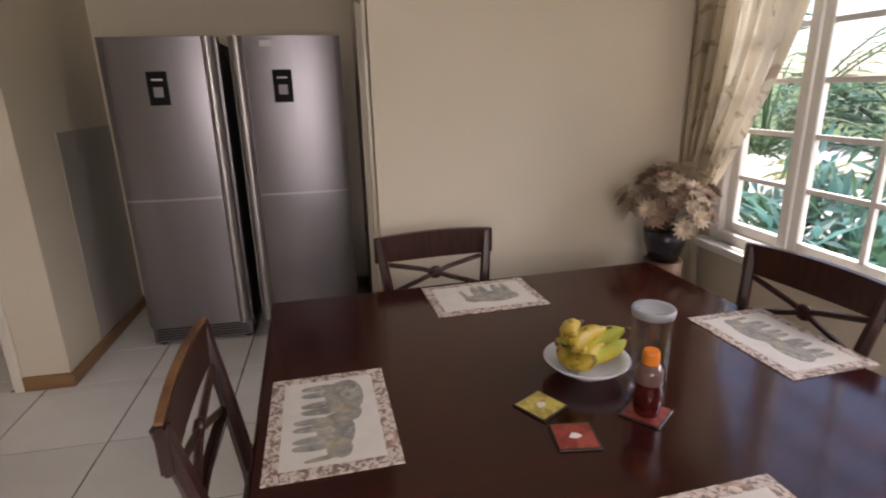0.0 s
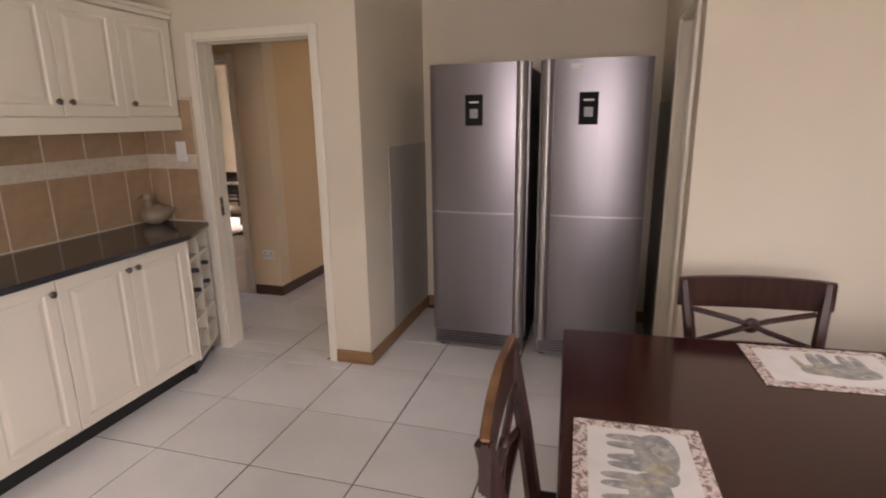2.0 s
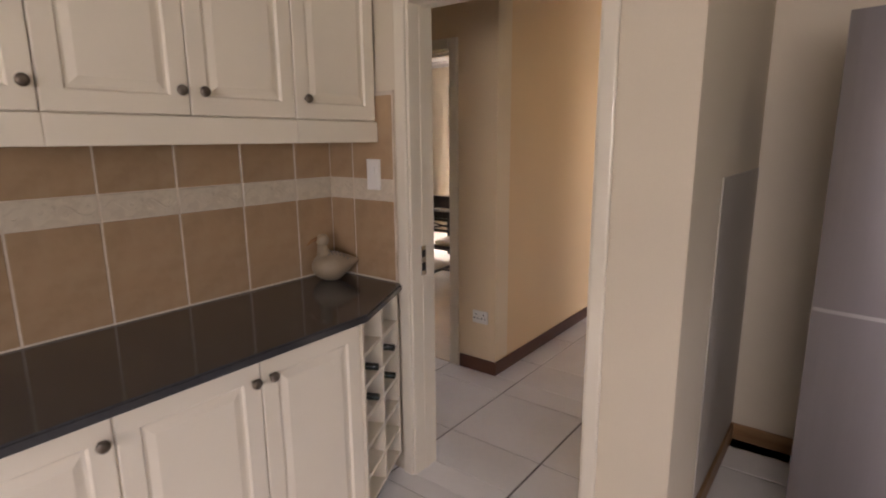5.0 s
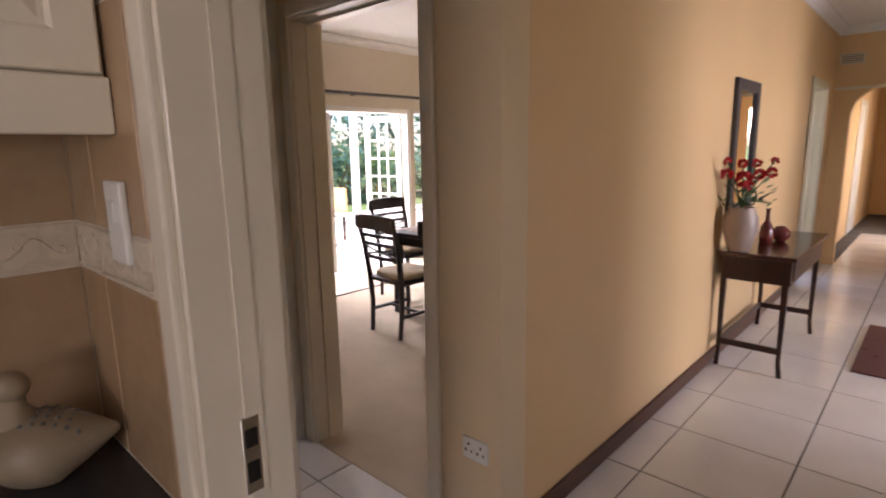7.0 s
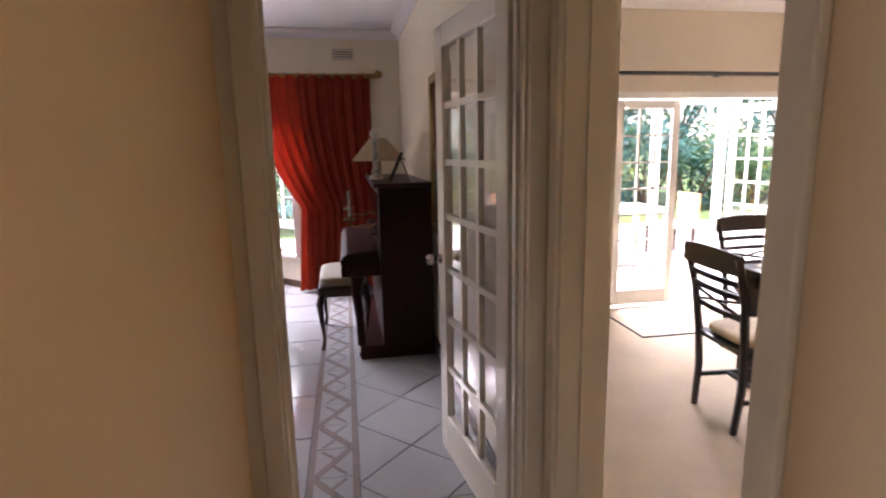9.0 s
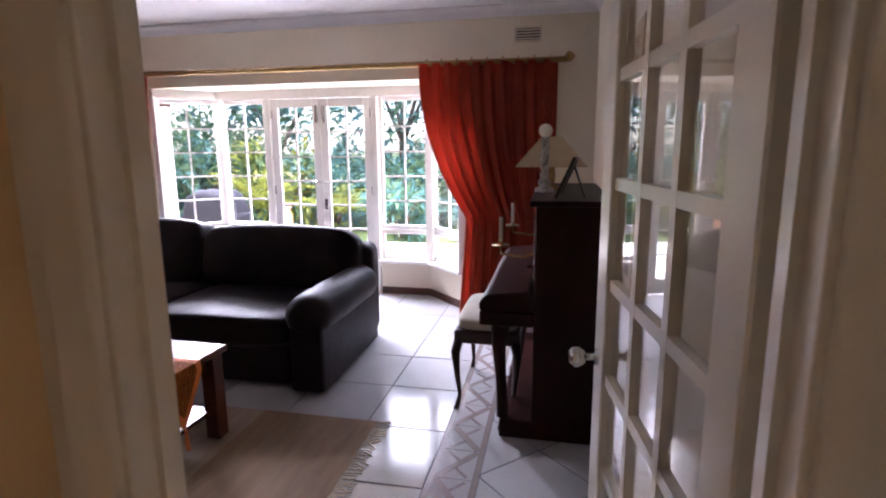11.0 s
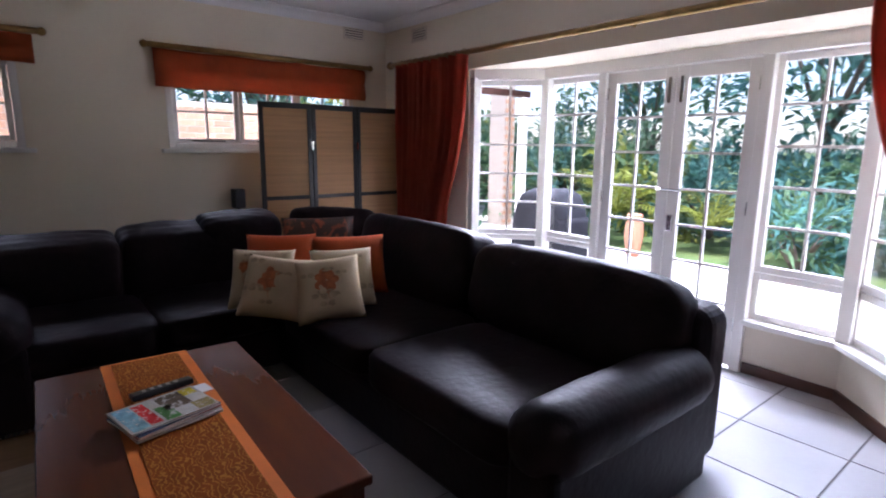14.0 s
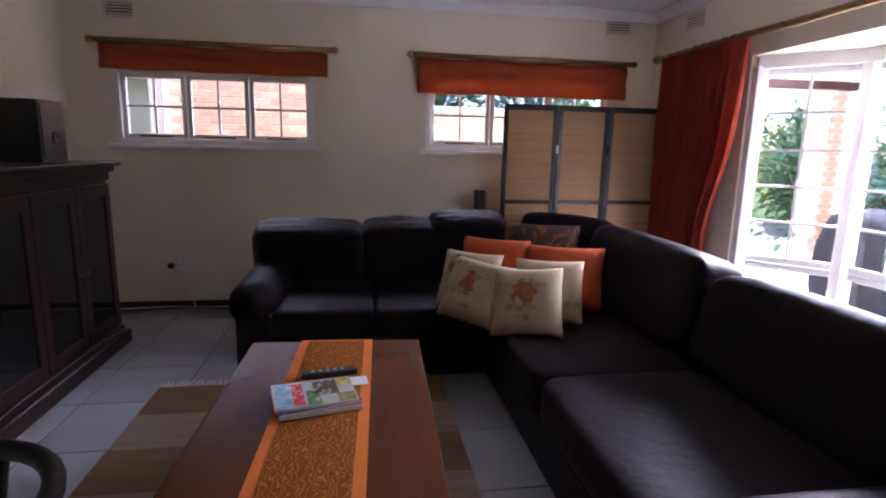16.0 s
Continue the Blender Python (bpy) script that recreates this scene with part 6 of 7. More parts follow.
# coffee table
ct = thing("coffee_table", pose(-5.46, 1.755, 0, 0, 0, -2.0), "heavy reddish brown wooden coffee table with drawers and shelf", "table")
CT = 0.515
part("tabletop", one(-0.41, 0.41, -0.70, 0.70, CT - 0.035, CT, r=0.008, seg=3), TABLEWOOD, ct)
part("drawer_box", one(-0.36, 0.36, -0.62, 0.30, CT - 0.20, CT - 0.036, r=0.004), TABLEWOOD, ct)
for row in ((-0.36, 0.36, 0.60, 0.625), (-0.36, -0.335, 0.3, 0.60), (0.335, 0.36, 0.3, 0.60)):
    part("apron", one(*row, CT - 0.13, CT - 0.036), TABLEWOOD, ct)
for sx in (-1, 1):
    for y0 in (-0.58, -0.13):
        d = part("drawer_front", raised_panel(0.42, 0.14, rail=0.02), TABLEWOOD, ct, m=pose(sx * 0.36, y0 + (0.42 if sx < 0 else 0), CT - 0.19, 0, 0, 90 * sx))
        part("handle", tube(bmesh.new(), [(0.15, -0.018, 0.08), (0.16, -0.035, 0.07), (0.26, -0.035, 0.07), (0.27, -0.018, 0.08)], 0.006), BLACK, d)
    for sy in (-1, 1):
        part("leg", one(sx * 0.355 - 0.04, sx * 0.355 + 0.04, sy * 0.635 - 0.04, sy * 0.635 + 0.04, 0.012, CT - 0.036, r=0.006), TABLEWOOD, ct)
part("shelf", one(-0.36, 0.36, -0.62, 0.62, 0.14, 0.165, r=0.004), TABLEWOOD, ct)

# runner over the table
RUNB = mat("orange satin border", (0.70, 0.17, 0.012), 0.7, var=0.08, scale=8, bump=0.2, bscale=250)
RUNC = over(mat("brown-gold runner cloth", (0.24, 0.062, 0.009), 0.8, var=0.15, scale=10, bump=0.2, bscale=250, spec=0.1), (0.50, 0.21, 0.03), "wave", 17, 0.78, 0.9, dist=15.0, amount=0.7)
rn = thing("table_runner", pose(-5.46, 1.755, CT, 0, 0, -2.0), "orange-edged brown gold runner, its point hanging over the end", "table runner")


def runner(w, y0, y1, z0, z1):
    """A flat strip of cloth along y."""
    return one(-w, w, y0, y1, z0, z1)


def flap(w, y, z, drop, d):
    """The pointed end that hangs over the table's edge."""
    bm = bmesh.new()
    for k in range(12):
        t0, t1 = k / 12, (k + 1) / 12
        q = []
        for dy in (0, d):
            for t, sg in ((t0, -1), (t0, 1), (t1, 1), (t1, -1)):
                ww = w * min(1.0, (1 - t) * 1.25) + 0.003
                q.append(bm.verts.new((sg * ww, y + dy + 0.03 * t, z - drop * t)))
        for f in ((3, 2, 1, 0), (4, 5, 6, 7), (0, 1, 5, 4), (2, 3, 7, 6), (1, 2, 6, 5), (3, 0, 4, 7)):
            bm.faces.new([q[v] for v in f])
    bmesh.ops.remove_doubles(bm, verts=bm.verts[:], dist=1e-5)
    return bm


part("border", runner(0.175, -0.702, 0.7125, 0.0008, 0.0030), RUNB, rn, "orange satin border")
part("field", runner(0.135, -0.68, 0.7125, 0.0040, 0.0062), RUNC, rn, "brown-gold swirl cloth")
part("border_flap", flap(0.175, 0.7085, 0.002, 0.27, 0.0022), RUNB, rn, "orange satin border")
part("field_flap", flap(0.135, 0.7125, 0.004, 0.21, 0.0022), RUNC, rn, "brown-gold swirl cloth")
part("tassel", tube(bmesh.new(), [(0, 0.745, -0.27), (0.003, 0.748, -0.33), (0, 0.75, -0.37)], [0.006, 0.012, 0.010], n=6), RUNB, rn, "orange tassel")

# magazines and remote
MAGS = [(0.45, 0.44, 0.42), (0.30, 0.06, 0.05), (0.10, 0.13, 0.22), (0.50, 0.48, 0.43)]
for k in range(4):
    mm = thing("magazine", pose(-5.44 + 0.004 * k, 1.735 - 0.005 * (k % 2), CT + 0.0095 + 0.0095 * k, 0, 0, 192 + 3 * (k % 3)), "glossy magazine in a pile on the runner" if k < 3 else "glossy magazine with a red and blue cover on the pile", "magazine", "pile of magazines")
    part("page_block", one(-0.148, 0.148, -0.105, 0.105, 0.0005, 0.0082), PAPER, mm)
    cv = part("cover", one(-0.15, 0.15, -0.1075, 0.1075, 0.0082, 0.0092), mat("magazine cover", MAGS[k], 0.2, var=0.2, scale=12, bump=0), mm)
    if k == 3:
        for a, b, c, d, col in ((-0.14, -0.085, -0.10, 0.10, (0.22, 0.42, 0.5)), (-0.08, -0.04, -0.09, 0.09, (0.6, 0.03, 0.03)), (-0.03, 0.02, -0.10, 0.02, (0.08, 0.22, 0.06)), (0.0, 0.09, -0.03, 0.095, (0.13, 0.10, 0.07)), (0.08, 0.145, -0.10, -0.03, (0.30, 0.24, 0.10)), (0.09, 0.14, 0.04, 0.10, (0.65, 0.50, 0.05))):
            part("cover_print", one(a, b, c, d, 0.0092, 0.0095), over(mat("cover print", col, 0.2, var=0.3, scale=30, bump=0), (0.7, 0.68, 0.64), "noise", 55, 0.56, 0.64, amount=0.6), cv)
rem = thing("remote_control", pose(-5.47, 1.49, CT + 0.0095, 0, 0, 10), "black television remote with pale buttons", "remote")
part("body", one(-0.115, 0.115, -0.024, 0.024, 0, 0.022, r=0.006), BLACK, rem)
for k in range(5):
    part("button", one(-0.06 + 0.03 * k, -0.045 + 0.03 * k, -0.009, 0.009, 0.022, 0.0245, r=0.001, seg=1), mat("grey buttons", (0.4, 0.4, 0.4), 0.5, bump=0), rem)
pap = solo("loose_paper", one(-0.13, 0.13, -0.04, 0.04, 0, 0.002), PAPER, "white folded paper beside the remote", "paper", pose(-5.50, 1.575, CT + 0.0095, 0, 0, 8))

# rug under the table
rg = thing("area_rug", pose(-5.25, 1.82, 0), "flat woven rug in tan and beige bands with fringed end", "rug")
BANDS = [(0.22, 0.13, 0.065), (0.34, 0.26, 0.18), (0.25, 0.15, 0.08), (0.36, 0.28, 0.21), (0.22, 0.13, 0.065), (0.35, 0.27, 0.20), (0.28, 0.19, 0.12), (0.30, 0.21, 0.145)]
L0, L1 = -1.42, 1.38
for k in range(8):
    a, b = L0 + (L1 - L0) * k / 8, L0 + (L1 - L0) * (k + 1) / 8
    part("band", one(-0.86, 0.86, a, b, 0.001, 0.009), mat("woven rug band", BANDS[k], 0.95, var=0.12, scale=4, bump=0.6, bscale=220, stretch=(1, 5, 1), dist=0.004, spec=0.1), rg)
rng = random.Random(4)
for end, s in ((L1, 1), (L0, -1)):
    fr = bmesh.new()
    for k in range(110):
        x = -0.855 + 1.71 * k / 109
        tube(fr, [(x, end, 0.006), (x + rng.uniform(-0.012, 0.012), end + s * 0.04, 0.008), (x + rng.uniform(-0.025, 0.025), end + s * rng.uniform(0.065, 0.095), 0.005)], 0.0035, n=4)
    part("fringe", fr, SHEER, rg, "pale knotted fringe")

# bentwood armchair whose arm rail shows beside the table
ac = thing("armchair", pose(-4.56, 2.49, 0, 0, 0, 120), "black bentwood armchair with a studded curved rail", "chair")
bm = bmesh.new()
tube(bm, [(0.33 * math.cos(a), 0.33 * math.sin(a), 0.63 + 0.02 * math.sin(a)) for a in [radians(-30 + 240 * k / 22) for k in range(23)]], 0.027, n=10)
part("arm_rail", bm, BLACK, ac, smooth=True)
for a in (-28, 45, 90, 135, 208):
    c, s = math.cos(radians(a)), math.sin(radians(a))
    part("post", tube(bmesh.new(), [(0.28 * c, 0.28 * s, 0.42), (0.325 * c, 0.325 * s, 0.63)], 0.013), BLACK, ac)
part("seat", lathe(bmesh.new(), [(0.0, 0.40), (0.27, 0.40), (0.29, 0.42), (0.28, 0.45), (0.2, 0.47), (0.0, 0.475)], 28, cap=False), LEATHER, ac, smooth=True)
for a in (45, 135, 225, 315):
    c, s = math.cos(radians(a)), math.sin(radians(a))
    part("leg", tube(bmesh.new(), [(0.22 * c, 0.22 * s, 0.41), (0.27 * c, 0.27 * s, 0.0)], [0.018, 0.013]), BLACK, ac)

# television cabinet
tv = thing("tv_cabinet", pose(-3.24, 0, 0), "dark mahogany cabinet with glazed doors and moulded top", "cabinet")
Y0, Y1, DX = -0.42, 1.45, -0.60
part("body", boxes((DX, 0.0, Y0, Y1, 0.14, 1.20), r=0.004), DARKWOOD, tv)
part("plinth", boxes((DX - 0.06, 0.0, Y0 - 0.06, Y1 + 0.06, 0.0, 0.10), (DX - 0.03, 0.0, Y0 - 0.03, Y1 + 0.03, 0.10, 0.14), r=0.01), DARKWOOD, tv)
part("cornice", boxes((DX - 0.02, 0.0, Y0 - 0.02, Y1 + 0.02, 1.20, 1.26), (DX - 0.045, 0.0, Y0 - 0.045, Y1 + 0.045, 1.26, 1.30), (DX - 0.08, 0.0, Y0 - 0.08, Y1 + 0.08, 1.30, 1.335), r=0.008), DARKWOOD, tv)
for k in range(4):
    w = (Y1 - Y0) / 4
    a = Y0 + w * k
    d = part("door", boxes((DX - 0.022, DX - 0.001, a + 0.004, a + 0.07, 0.16, 1.18), (DX - 0.022, DX - 0.001, a + w - 0.07, a + w - 0.004, 0.16, 1.18), (DX - 0.022, DX - 0.001, a + 0.07, a + w - 0.07, 0.16, 0.24), (DX - 0.022, DX - 0.001, a + 0.07, a + w - 0.07, 1.10, 1.18), r=0.003, seg=1), DARKWOOD, tv)
    part("glass", one(DX - 0.012, DX - 0.008, a + 0.07, a + w - 0.07, 0.24, 1.10), mat("dark door glass", (0.012, 0.011, 0.011), 0.06, bump=0), d)
    part("knob", lathe(bmesh.new(), [(0.008, 0), (0.014, 0.012), (0.012, 0.02), (0.0, 0.022)], 12, cap=False), KNOB, d, m=pose(DX - 0.022, a + (0.035 if k % 2 else w - 0.035), 0.64, 0, -90, 0))
sp2 = thing("speaker", pose(-3.58, 0.02, 1.335), "black box loudspeaker on the cabinet", "loudspeaker")
part("box", one(-0.16, 0.14, -0.19, 0.10, 0.0, 0.37, r=0.006), BLACK, sp2)
part("grille", one(-0.166, -0.159, -0.17, 0.08, 0.02, 0.35, r=0.002), DARKPLASTIC, sp2)
part("cone", lathe(bmesh.new(), [(0.035, 0), (0.032, 0.01), (0.01, 0.004), (0.0, 0.004)], 20, cap=False), BLACK, sp2, m=pose(-0.166, -0.05, 0.15, 0, -90, 0))

# cables along the skirting
cb = thing("cable", pose(0, 0, 0), "grey and black cables lying along the skirting", "cable")
part("cable", tube(bmesh.new(), [(-3.5, -1.25, 0.012), (-3.9, -1.24, 0.03), (-4.2, -1.25, 0.012), (-4.6, -1.24, 0.025), (-5.1, -1.25, 0.012)], 0.012, n=8), PLASTIC_W, cb)
part("cable", tube(bmesh.new(), [(-3.5, -1.22, 0.008), (-4.0, -1.215, 0.03), (-4.5, -1.22, 0.010), (-5.1, -1.22, 0.008)], 0.007, n=8), BLACK, cb)
part("lead", tube(bmesh.new(), [(-4.03, -1.27, 0.39), (-4.06, -1.24, 0.25), (-4.12, -1.23, 0.10), (-4.14, -1.24, 0.02)], 0.005, n=6), PLASTIC_W, cb)
part("plug", one(-3.965, -3.92, -1.288, -1.25, 0.375, 0.42, r=0.006), BLACK, cb)

# blinds over the south windows
for x0, x1 in ((-5.33, -3.52), (-8.06, -6.10)):
    w = x1 - x0
    bl = thing("roman_blind", pose(x0, -1.30, 0), "short orange roman blind under a gilt pole", "blind", "blinds on the south wall")
    bm = bmesh.new()
    rows = []
    drop = 0.20 if x0 > -6 else 0.30
    for k in range(13):
        z = 2.245 - drop * k / 12
        y = 0.045 + 0.018 * abs(math.sin(math.pi * k / 12 * 2.0)) + (0.012 if k > 9 else 0)
        rows.append([bm.verts.new((w * j / 30, y + 0.003 * math.sin(j * 1.3 + k), z + 0.004 * math.sin(j * 0.7))) for j in range(31)])
    for a, b in zip(rows, rows[1:]):
        for j in range(30):
            bm.faces.new((a[j], a[j + 1], b[j + 1], b[j]))
    bmesh.ops.solidify(bm, geom=bm.faces[:], thickness=0.012)
    part("cloth", bm, BLIND, bl, smooth=True)
    part("pole", tube(bmesh.new(), [(-0.06, 0.06, 2.27), (w + 0.06, 0.06, 2.27)], 0.022, n=10), GOLD, bl, "gilt pole", smooth=True)
    for x in (-0.06, w + 0.06):
        b = bmesh.new()
        bmesh.ops.create_uvsphere(b, u_segments=12, v_segments=8, radius=0.03)
        part("finial", b, GOLD, bl, smooth=True, m=pose(x, 0.06, 2.27))
    for x in (0.1, w - 0.1):
        part("bracket", one(x - 0.012, x + 0.012, 0.001, 0.06, 2.255, 2.285), GOLD, bl)

# rod and red curtains at the bay
rod = thing("curtain_rod", pose(-8.23, 0, 2.285), "long aged gilt curtain pole above the bay", "curtain rod")
part("pole", tube(bmesh.new(), [(0, -1.02, 0), (0, 4.22, -0.02)], 0.024, n=12), GOLD, rod, smooth=True)
for y, r in ((-1.03, 0.034), (4.23, 0.04)):
    part("finial", lathe(bmesh.new(), [(0.0, -0.04), (r, -0.02), (r * 1.1, 0.0), (r * 0.8, 0.03), (0.0, 0.05)], 14, cap=False), GOLD, rod, smooth=True, m=pose(0, y, 0, -90 if y > 0 else 90, 0, 0))
for y in (-0.9, 1.65, 4.05):
    part("bracket", one(-0.118, 0.0, y - 0.015, y + 0.015, -0.03, 0.0), GOLD, rod)


def red_l(z):
    t = max(0.0, (2.26 - z) / 2.2)
    pinch = math.exp(-((z - 0.82) / 0.55) ** 2)
    return -0.87, 0.17 - 0.22 * pinch - 0.05 * t, 1 - 0.25 * pinch


def red_r(z):
    if z > 0.92:
        t = max(0.0, (2.26 - z) / 1.34)
        return 2.94 + 0.42 * t ** 2.2, 4.14, 1 - 0.15 * t
    u = (0.92 - z) / 0.9
    return 3.36 - 0.06 * u, 4.14, 0.85 + 0.1 * u


for e, seed, lab, y0, n in ((red_l, 2, "rust red curtain gathered at the bay's side", -0.9, 9), (red_r, 6, "rust red curtain swept aside and hanging to the floor", 3.5, 10)):
    c = thing("curtain", pose(-8.20, 0, 0), lab, "curtain", "red curtains at the bay")
    part("cloth", drape(e, [0.02 + 2.245 * k / 46 for k in range(47)], n, 0.036, n=120, seed=seed), CURTAIN, c, smooth=True)
    for k in range(9):
        a, b, _ = e(2.25)
        y = a + (b - a) * (k + 0.5) / 9
        part("ring", lathe(bmesh.new(), [(0.030, -0.004), (0.034, 0.0), (0.030, 0.004), (0.026, 0.0), (0.030, -0.004)], 16, cap=False), GOLD, c, smooth=True, m=pose(-0.03, y, 2.28, 90, 0, 0))

# upright piano
PIANO = mat("dark polished piano wood", (0.030, 0.0075, 0.0055), 0.36, scale=2, bump=0.0, stretch=(0.5, 5, 5), col2=(0.024, 0.0065, 0.005), coat=0.0, rvar=0.02, spec=0.1)
pn = thing("upright_piano", pose(-6.09, 4.44, 0), "dark mahogany upright piano with brass candle holders", "piano")
PL = -1.45
part("case", one(PL, 0.0, -0.38, 0.0, 0.10, 1.245, r=0.006), PIANO, pn)
part("lid", one(PL - 0.02, 0.015, -0.41, 0.0, 1.245, 1.275, r=0.008), PIANO, pn)
part("base", boxes((PL, 0.0, -0.55, 0.0, 0.0, 0.10), r=0.008), PIANO, pn)
part("key_bed", one(PL, 0.0, -0.66, -0.38, 0.62, 0.70, r=0.012), PIANO, pn)
fb = bmesh.new()
vsn = [(-0.66, 0.70), (-0.66, 0.745), (-0.62, 0.785), (-0.40, 0.81), (-0.38, 0.70)]
lo_, hi_ = [fb.verts.new((PL, y, z)) for y, z in vsn], [fb.verts.new((0.0, y, z)) for y, z in vsn]
fb.faces.new(lo_), fb.faces.new(hi_[::-1])
for k in range(5):
    fb.faces.new((lo_[k], lo_[(k + 1) % 5], hi_[(k + 1) % 5], hi_[k]))
bmesh.ops.bevel(fb, geom=fb.edges[:], offset=0.008, segments=2, affect="EDGES")
part("fallboard", fb, PIANO, pn, "closed key lid")
for x in (-0.05, PL + 0.05):
    part("leg", tube(bmesh.new(), [(x, -0.55, 0.62), (x, -0.56, 0.50), (x, -0.545, 0.30), (x, -0.535, 0.10)], [0.05, 0.038, 0.030, 0.034], n=8), PIANO, pn)
    part("caster", lathe(bmesh.new(), [(0.0, -0.014), (0.03, -0.014), (0.03, 0.014), (0.0, 0.014)], 14, cap=False), BLACK, pn, m=pose(x, -0.53, 0.03, 0, 90, 0))
part("front_panel", one(PL + 0.08, -0.08, -0.388, -0.379, 0.86, 1.20, r=0.004), MAHOG, pn, "figured front panel")
part("music_shelf", one(PL + 0.3, -0.3, -0.43, -0.38, 0.87, 0.885), PIANO, pn)
for x in (-0.62, -0.78):
    part("pedal", tube(bmesh.new(), [(x, -0.38, 0.07), (x, -0.50, 0.075), (x, -0.56, 0.065)], [0.009, 0.012, 0.016], n=6), CHROME, pn, "brass pedal")
BRASS = mat("dull brass", (0.32, 0.22, 0.10), 0.35, 0.9, var=0.2, scale=30, bump=0.05)
WAX = mat("ivory candle wax", (0.72, 0.66, 0.54), 0.5, var=0.04, bump=0.05)
for x, dz in ((-0.30, 0.0), (-1.12, 0.0)):
    s = part("candle_sconce", tube(bmesh.new(), [(x, -0.385, 0.96), (x, -0.45, 0.93), (x, -0.58, 0.95), (x, -0.58, 0.985)], 0.007), BRASS, pn, "brass candle arm")
    part("drip_pan", lathe(bmesh.new(), [(0.0, 0.985), (0.045, 0.99), (0.05, 1.0), (0.014, 0.995), (0.014, 1.02), (0.0, 1.02)], 18, (x, -0.58, 0), cap=False), BRASS, s, smooth=True)
    part("candle", lathe(bmesh.new(), [(0.011, 1.0), (0.011, 1.15), (0.004, 1.155)], 12, (x, -0.58, 0)), WAX, s, "ivory candle", smooth=True)
# things on the piano
PT = 1.275
lp = thing("table_lamp", pose(-6.92, 4.12, PT), "table lamp with a wide buff pyramid shade", "lamp")
part("base", lathe(bmesh.new(), [(0.0, 0), (0.07, 0), (0.07, 0.012), (0.02, 0.03), (0.028, 0.08), (0.016, 0.16), (0.008, 0.2), (0.0, 0.2)], 18, cap=False), BRASS, lp, smooth=True)
bm = bmesh.new()
bmesh.ops.create_cone(bm, cap_ends=False, segments=4, radius1=0.30, radius2=0.09, depth=0.18, matrix=Matrix.Translation((0, 0, 0.235)) @ Matrix.Rotation(radians(45), 4, "Z"))
bmesh.ops.solidify(bm, geom=bm.faces[:], thickness=0.003)
part("shade", bm, mat("buff shade cloth", (0.50, 0.37, 0.23), 0.8, var=0.06, scale=12, bump=0.2, bscale=250), lp, "buff cloth shade")
cs = thing("candlestick", pose(-6.67, 4.085, PT), "white and black twisted candlestick with a ball candle", "candlestick")
TWIST = mat("mottled stone candlestick", (0.42, 0.38, 0.33), 0.4, var=0.5, scale=25, bump=0.2)
bm = bmesh.new()
lathe(bm, [(0.0, 0), (0.055, 0), (0.055, 0.02), (0.03, 0.035), (0.04, 0.06), (0.022, 0.085), (0.0, 0.085)], 18, cap=False)
for ph in (0, math.pi):
    tube(bm, [(0.013 * math.cos(ph + k * 0.55), 0.013 * math.sin(ph + k * 0.55), 0.08 + k * 0.0075) for k in range(31)], 0.014, n=7)
lathe(bm, [(0.0, 0.305), (0.028, 0.305), (0.03, 0.315), (0.0, 0.318)], 16, cap=False)
part("stem", bm, TWIST, cs, smooth=True)
b = bmesh.new()
bmesh.ops.create_uvsphere(b, u_segments=18, v_segments=12, radius=0.04)
part("ball_candle", b, WAX, cs, "cream ball candle", smooth=True, m=pose(0, 0, 0.355))
ph_ = thing("photo_frame", pose(-6.25, 4.16, PT, 0, 0, -10) @ Matrix.Scale(0.75, 4), "dark photo frame leaning on an easel strut", "photo frame")
part("frame", boxes((-0.07, -0.05, -0.012, 0.012, 0, 0.30), (0.05, 0.07, -0.012, 0.012, 0, 0.30), (-0.05, 0.05, -0.012, 0.012, 0, 0.025), (-0.05, 0.05, -0.012, 0.012, 0.275, 0.30), r=0.003), ESPRESSO, ph_, m=pose(0, 0, 0.003, -24, 0, 0))
part("backing", one(-0.05, 0.05, -0.003, 0.003, 0.025, 0.275), DARKPLASTIC, ph_, m=pose(0, 0, 0.003, -24, 0, 0))
part("strut", one(-0.02, 0.02, -0.006, 0.006, 0.0, 0.23, r=0.002), ESPRESSO, ph_, m=pose(0, 0.19, 0.004, 20, 0, 0))

# piano stool
stl = thing("piano_stool", pose(-6.68, 3.785, 0), "dark wooden piano stool with cream seat and cabriole legs", "stool")
part("seat_pad", puffy(0.62, 0.36, 0.085, n=9, power=6, wrinkle=0.02, belly=0.2), mat("cream seat cloth", (0.43, 0.38, 0.31), 0.85, var=0.06, scale=10, bump=0.3, bscale=260), stl, "cream upholstered seat", smooth=True, m=pose(0, 0, 0.48))
part("frame", one(-0.32, 0.32, -0.19, 0.19, 0.41, 0.49, r=0.012), DARKWOOD, stl)
for sx in (-1, 1):
    for sy in (-1, 1):
        x, y = sx * 0.29, sy * 0.16
        part("leg", tube(bmesh.new(), [(x, y, 0.44), (x + sx * 0.03, y + sy * 0.02, 0.36), (x + sx * 0.02, y + sy * 0.012, 0.22), (x - sx * 0.005, y, 0.08), (x + sx * 0.02, y + sy * 0.01, 0.02), (x + sx * 0.035, y + sy * 0.02, 0.0)], [0.03, 0.028, 0.018, 0.012, 0.016, 0.014], n=8), DARKWOOD, stl, smooth=True)

# gilt picture on the north wall
pc = thing("picture", pose(-5.48, 4.47, 0.93), "tall gilt-framed picture behind glass", "picture")
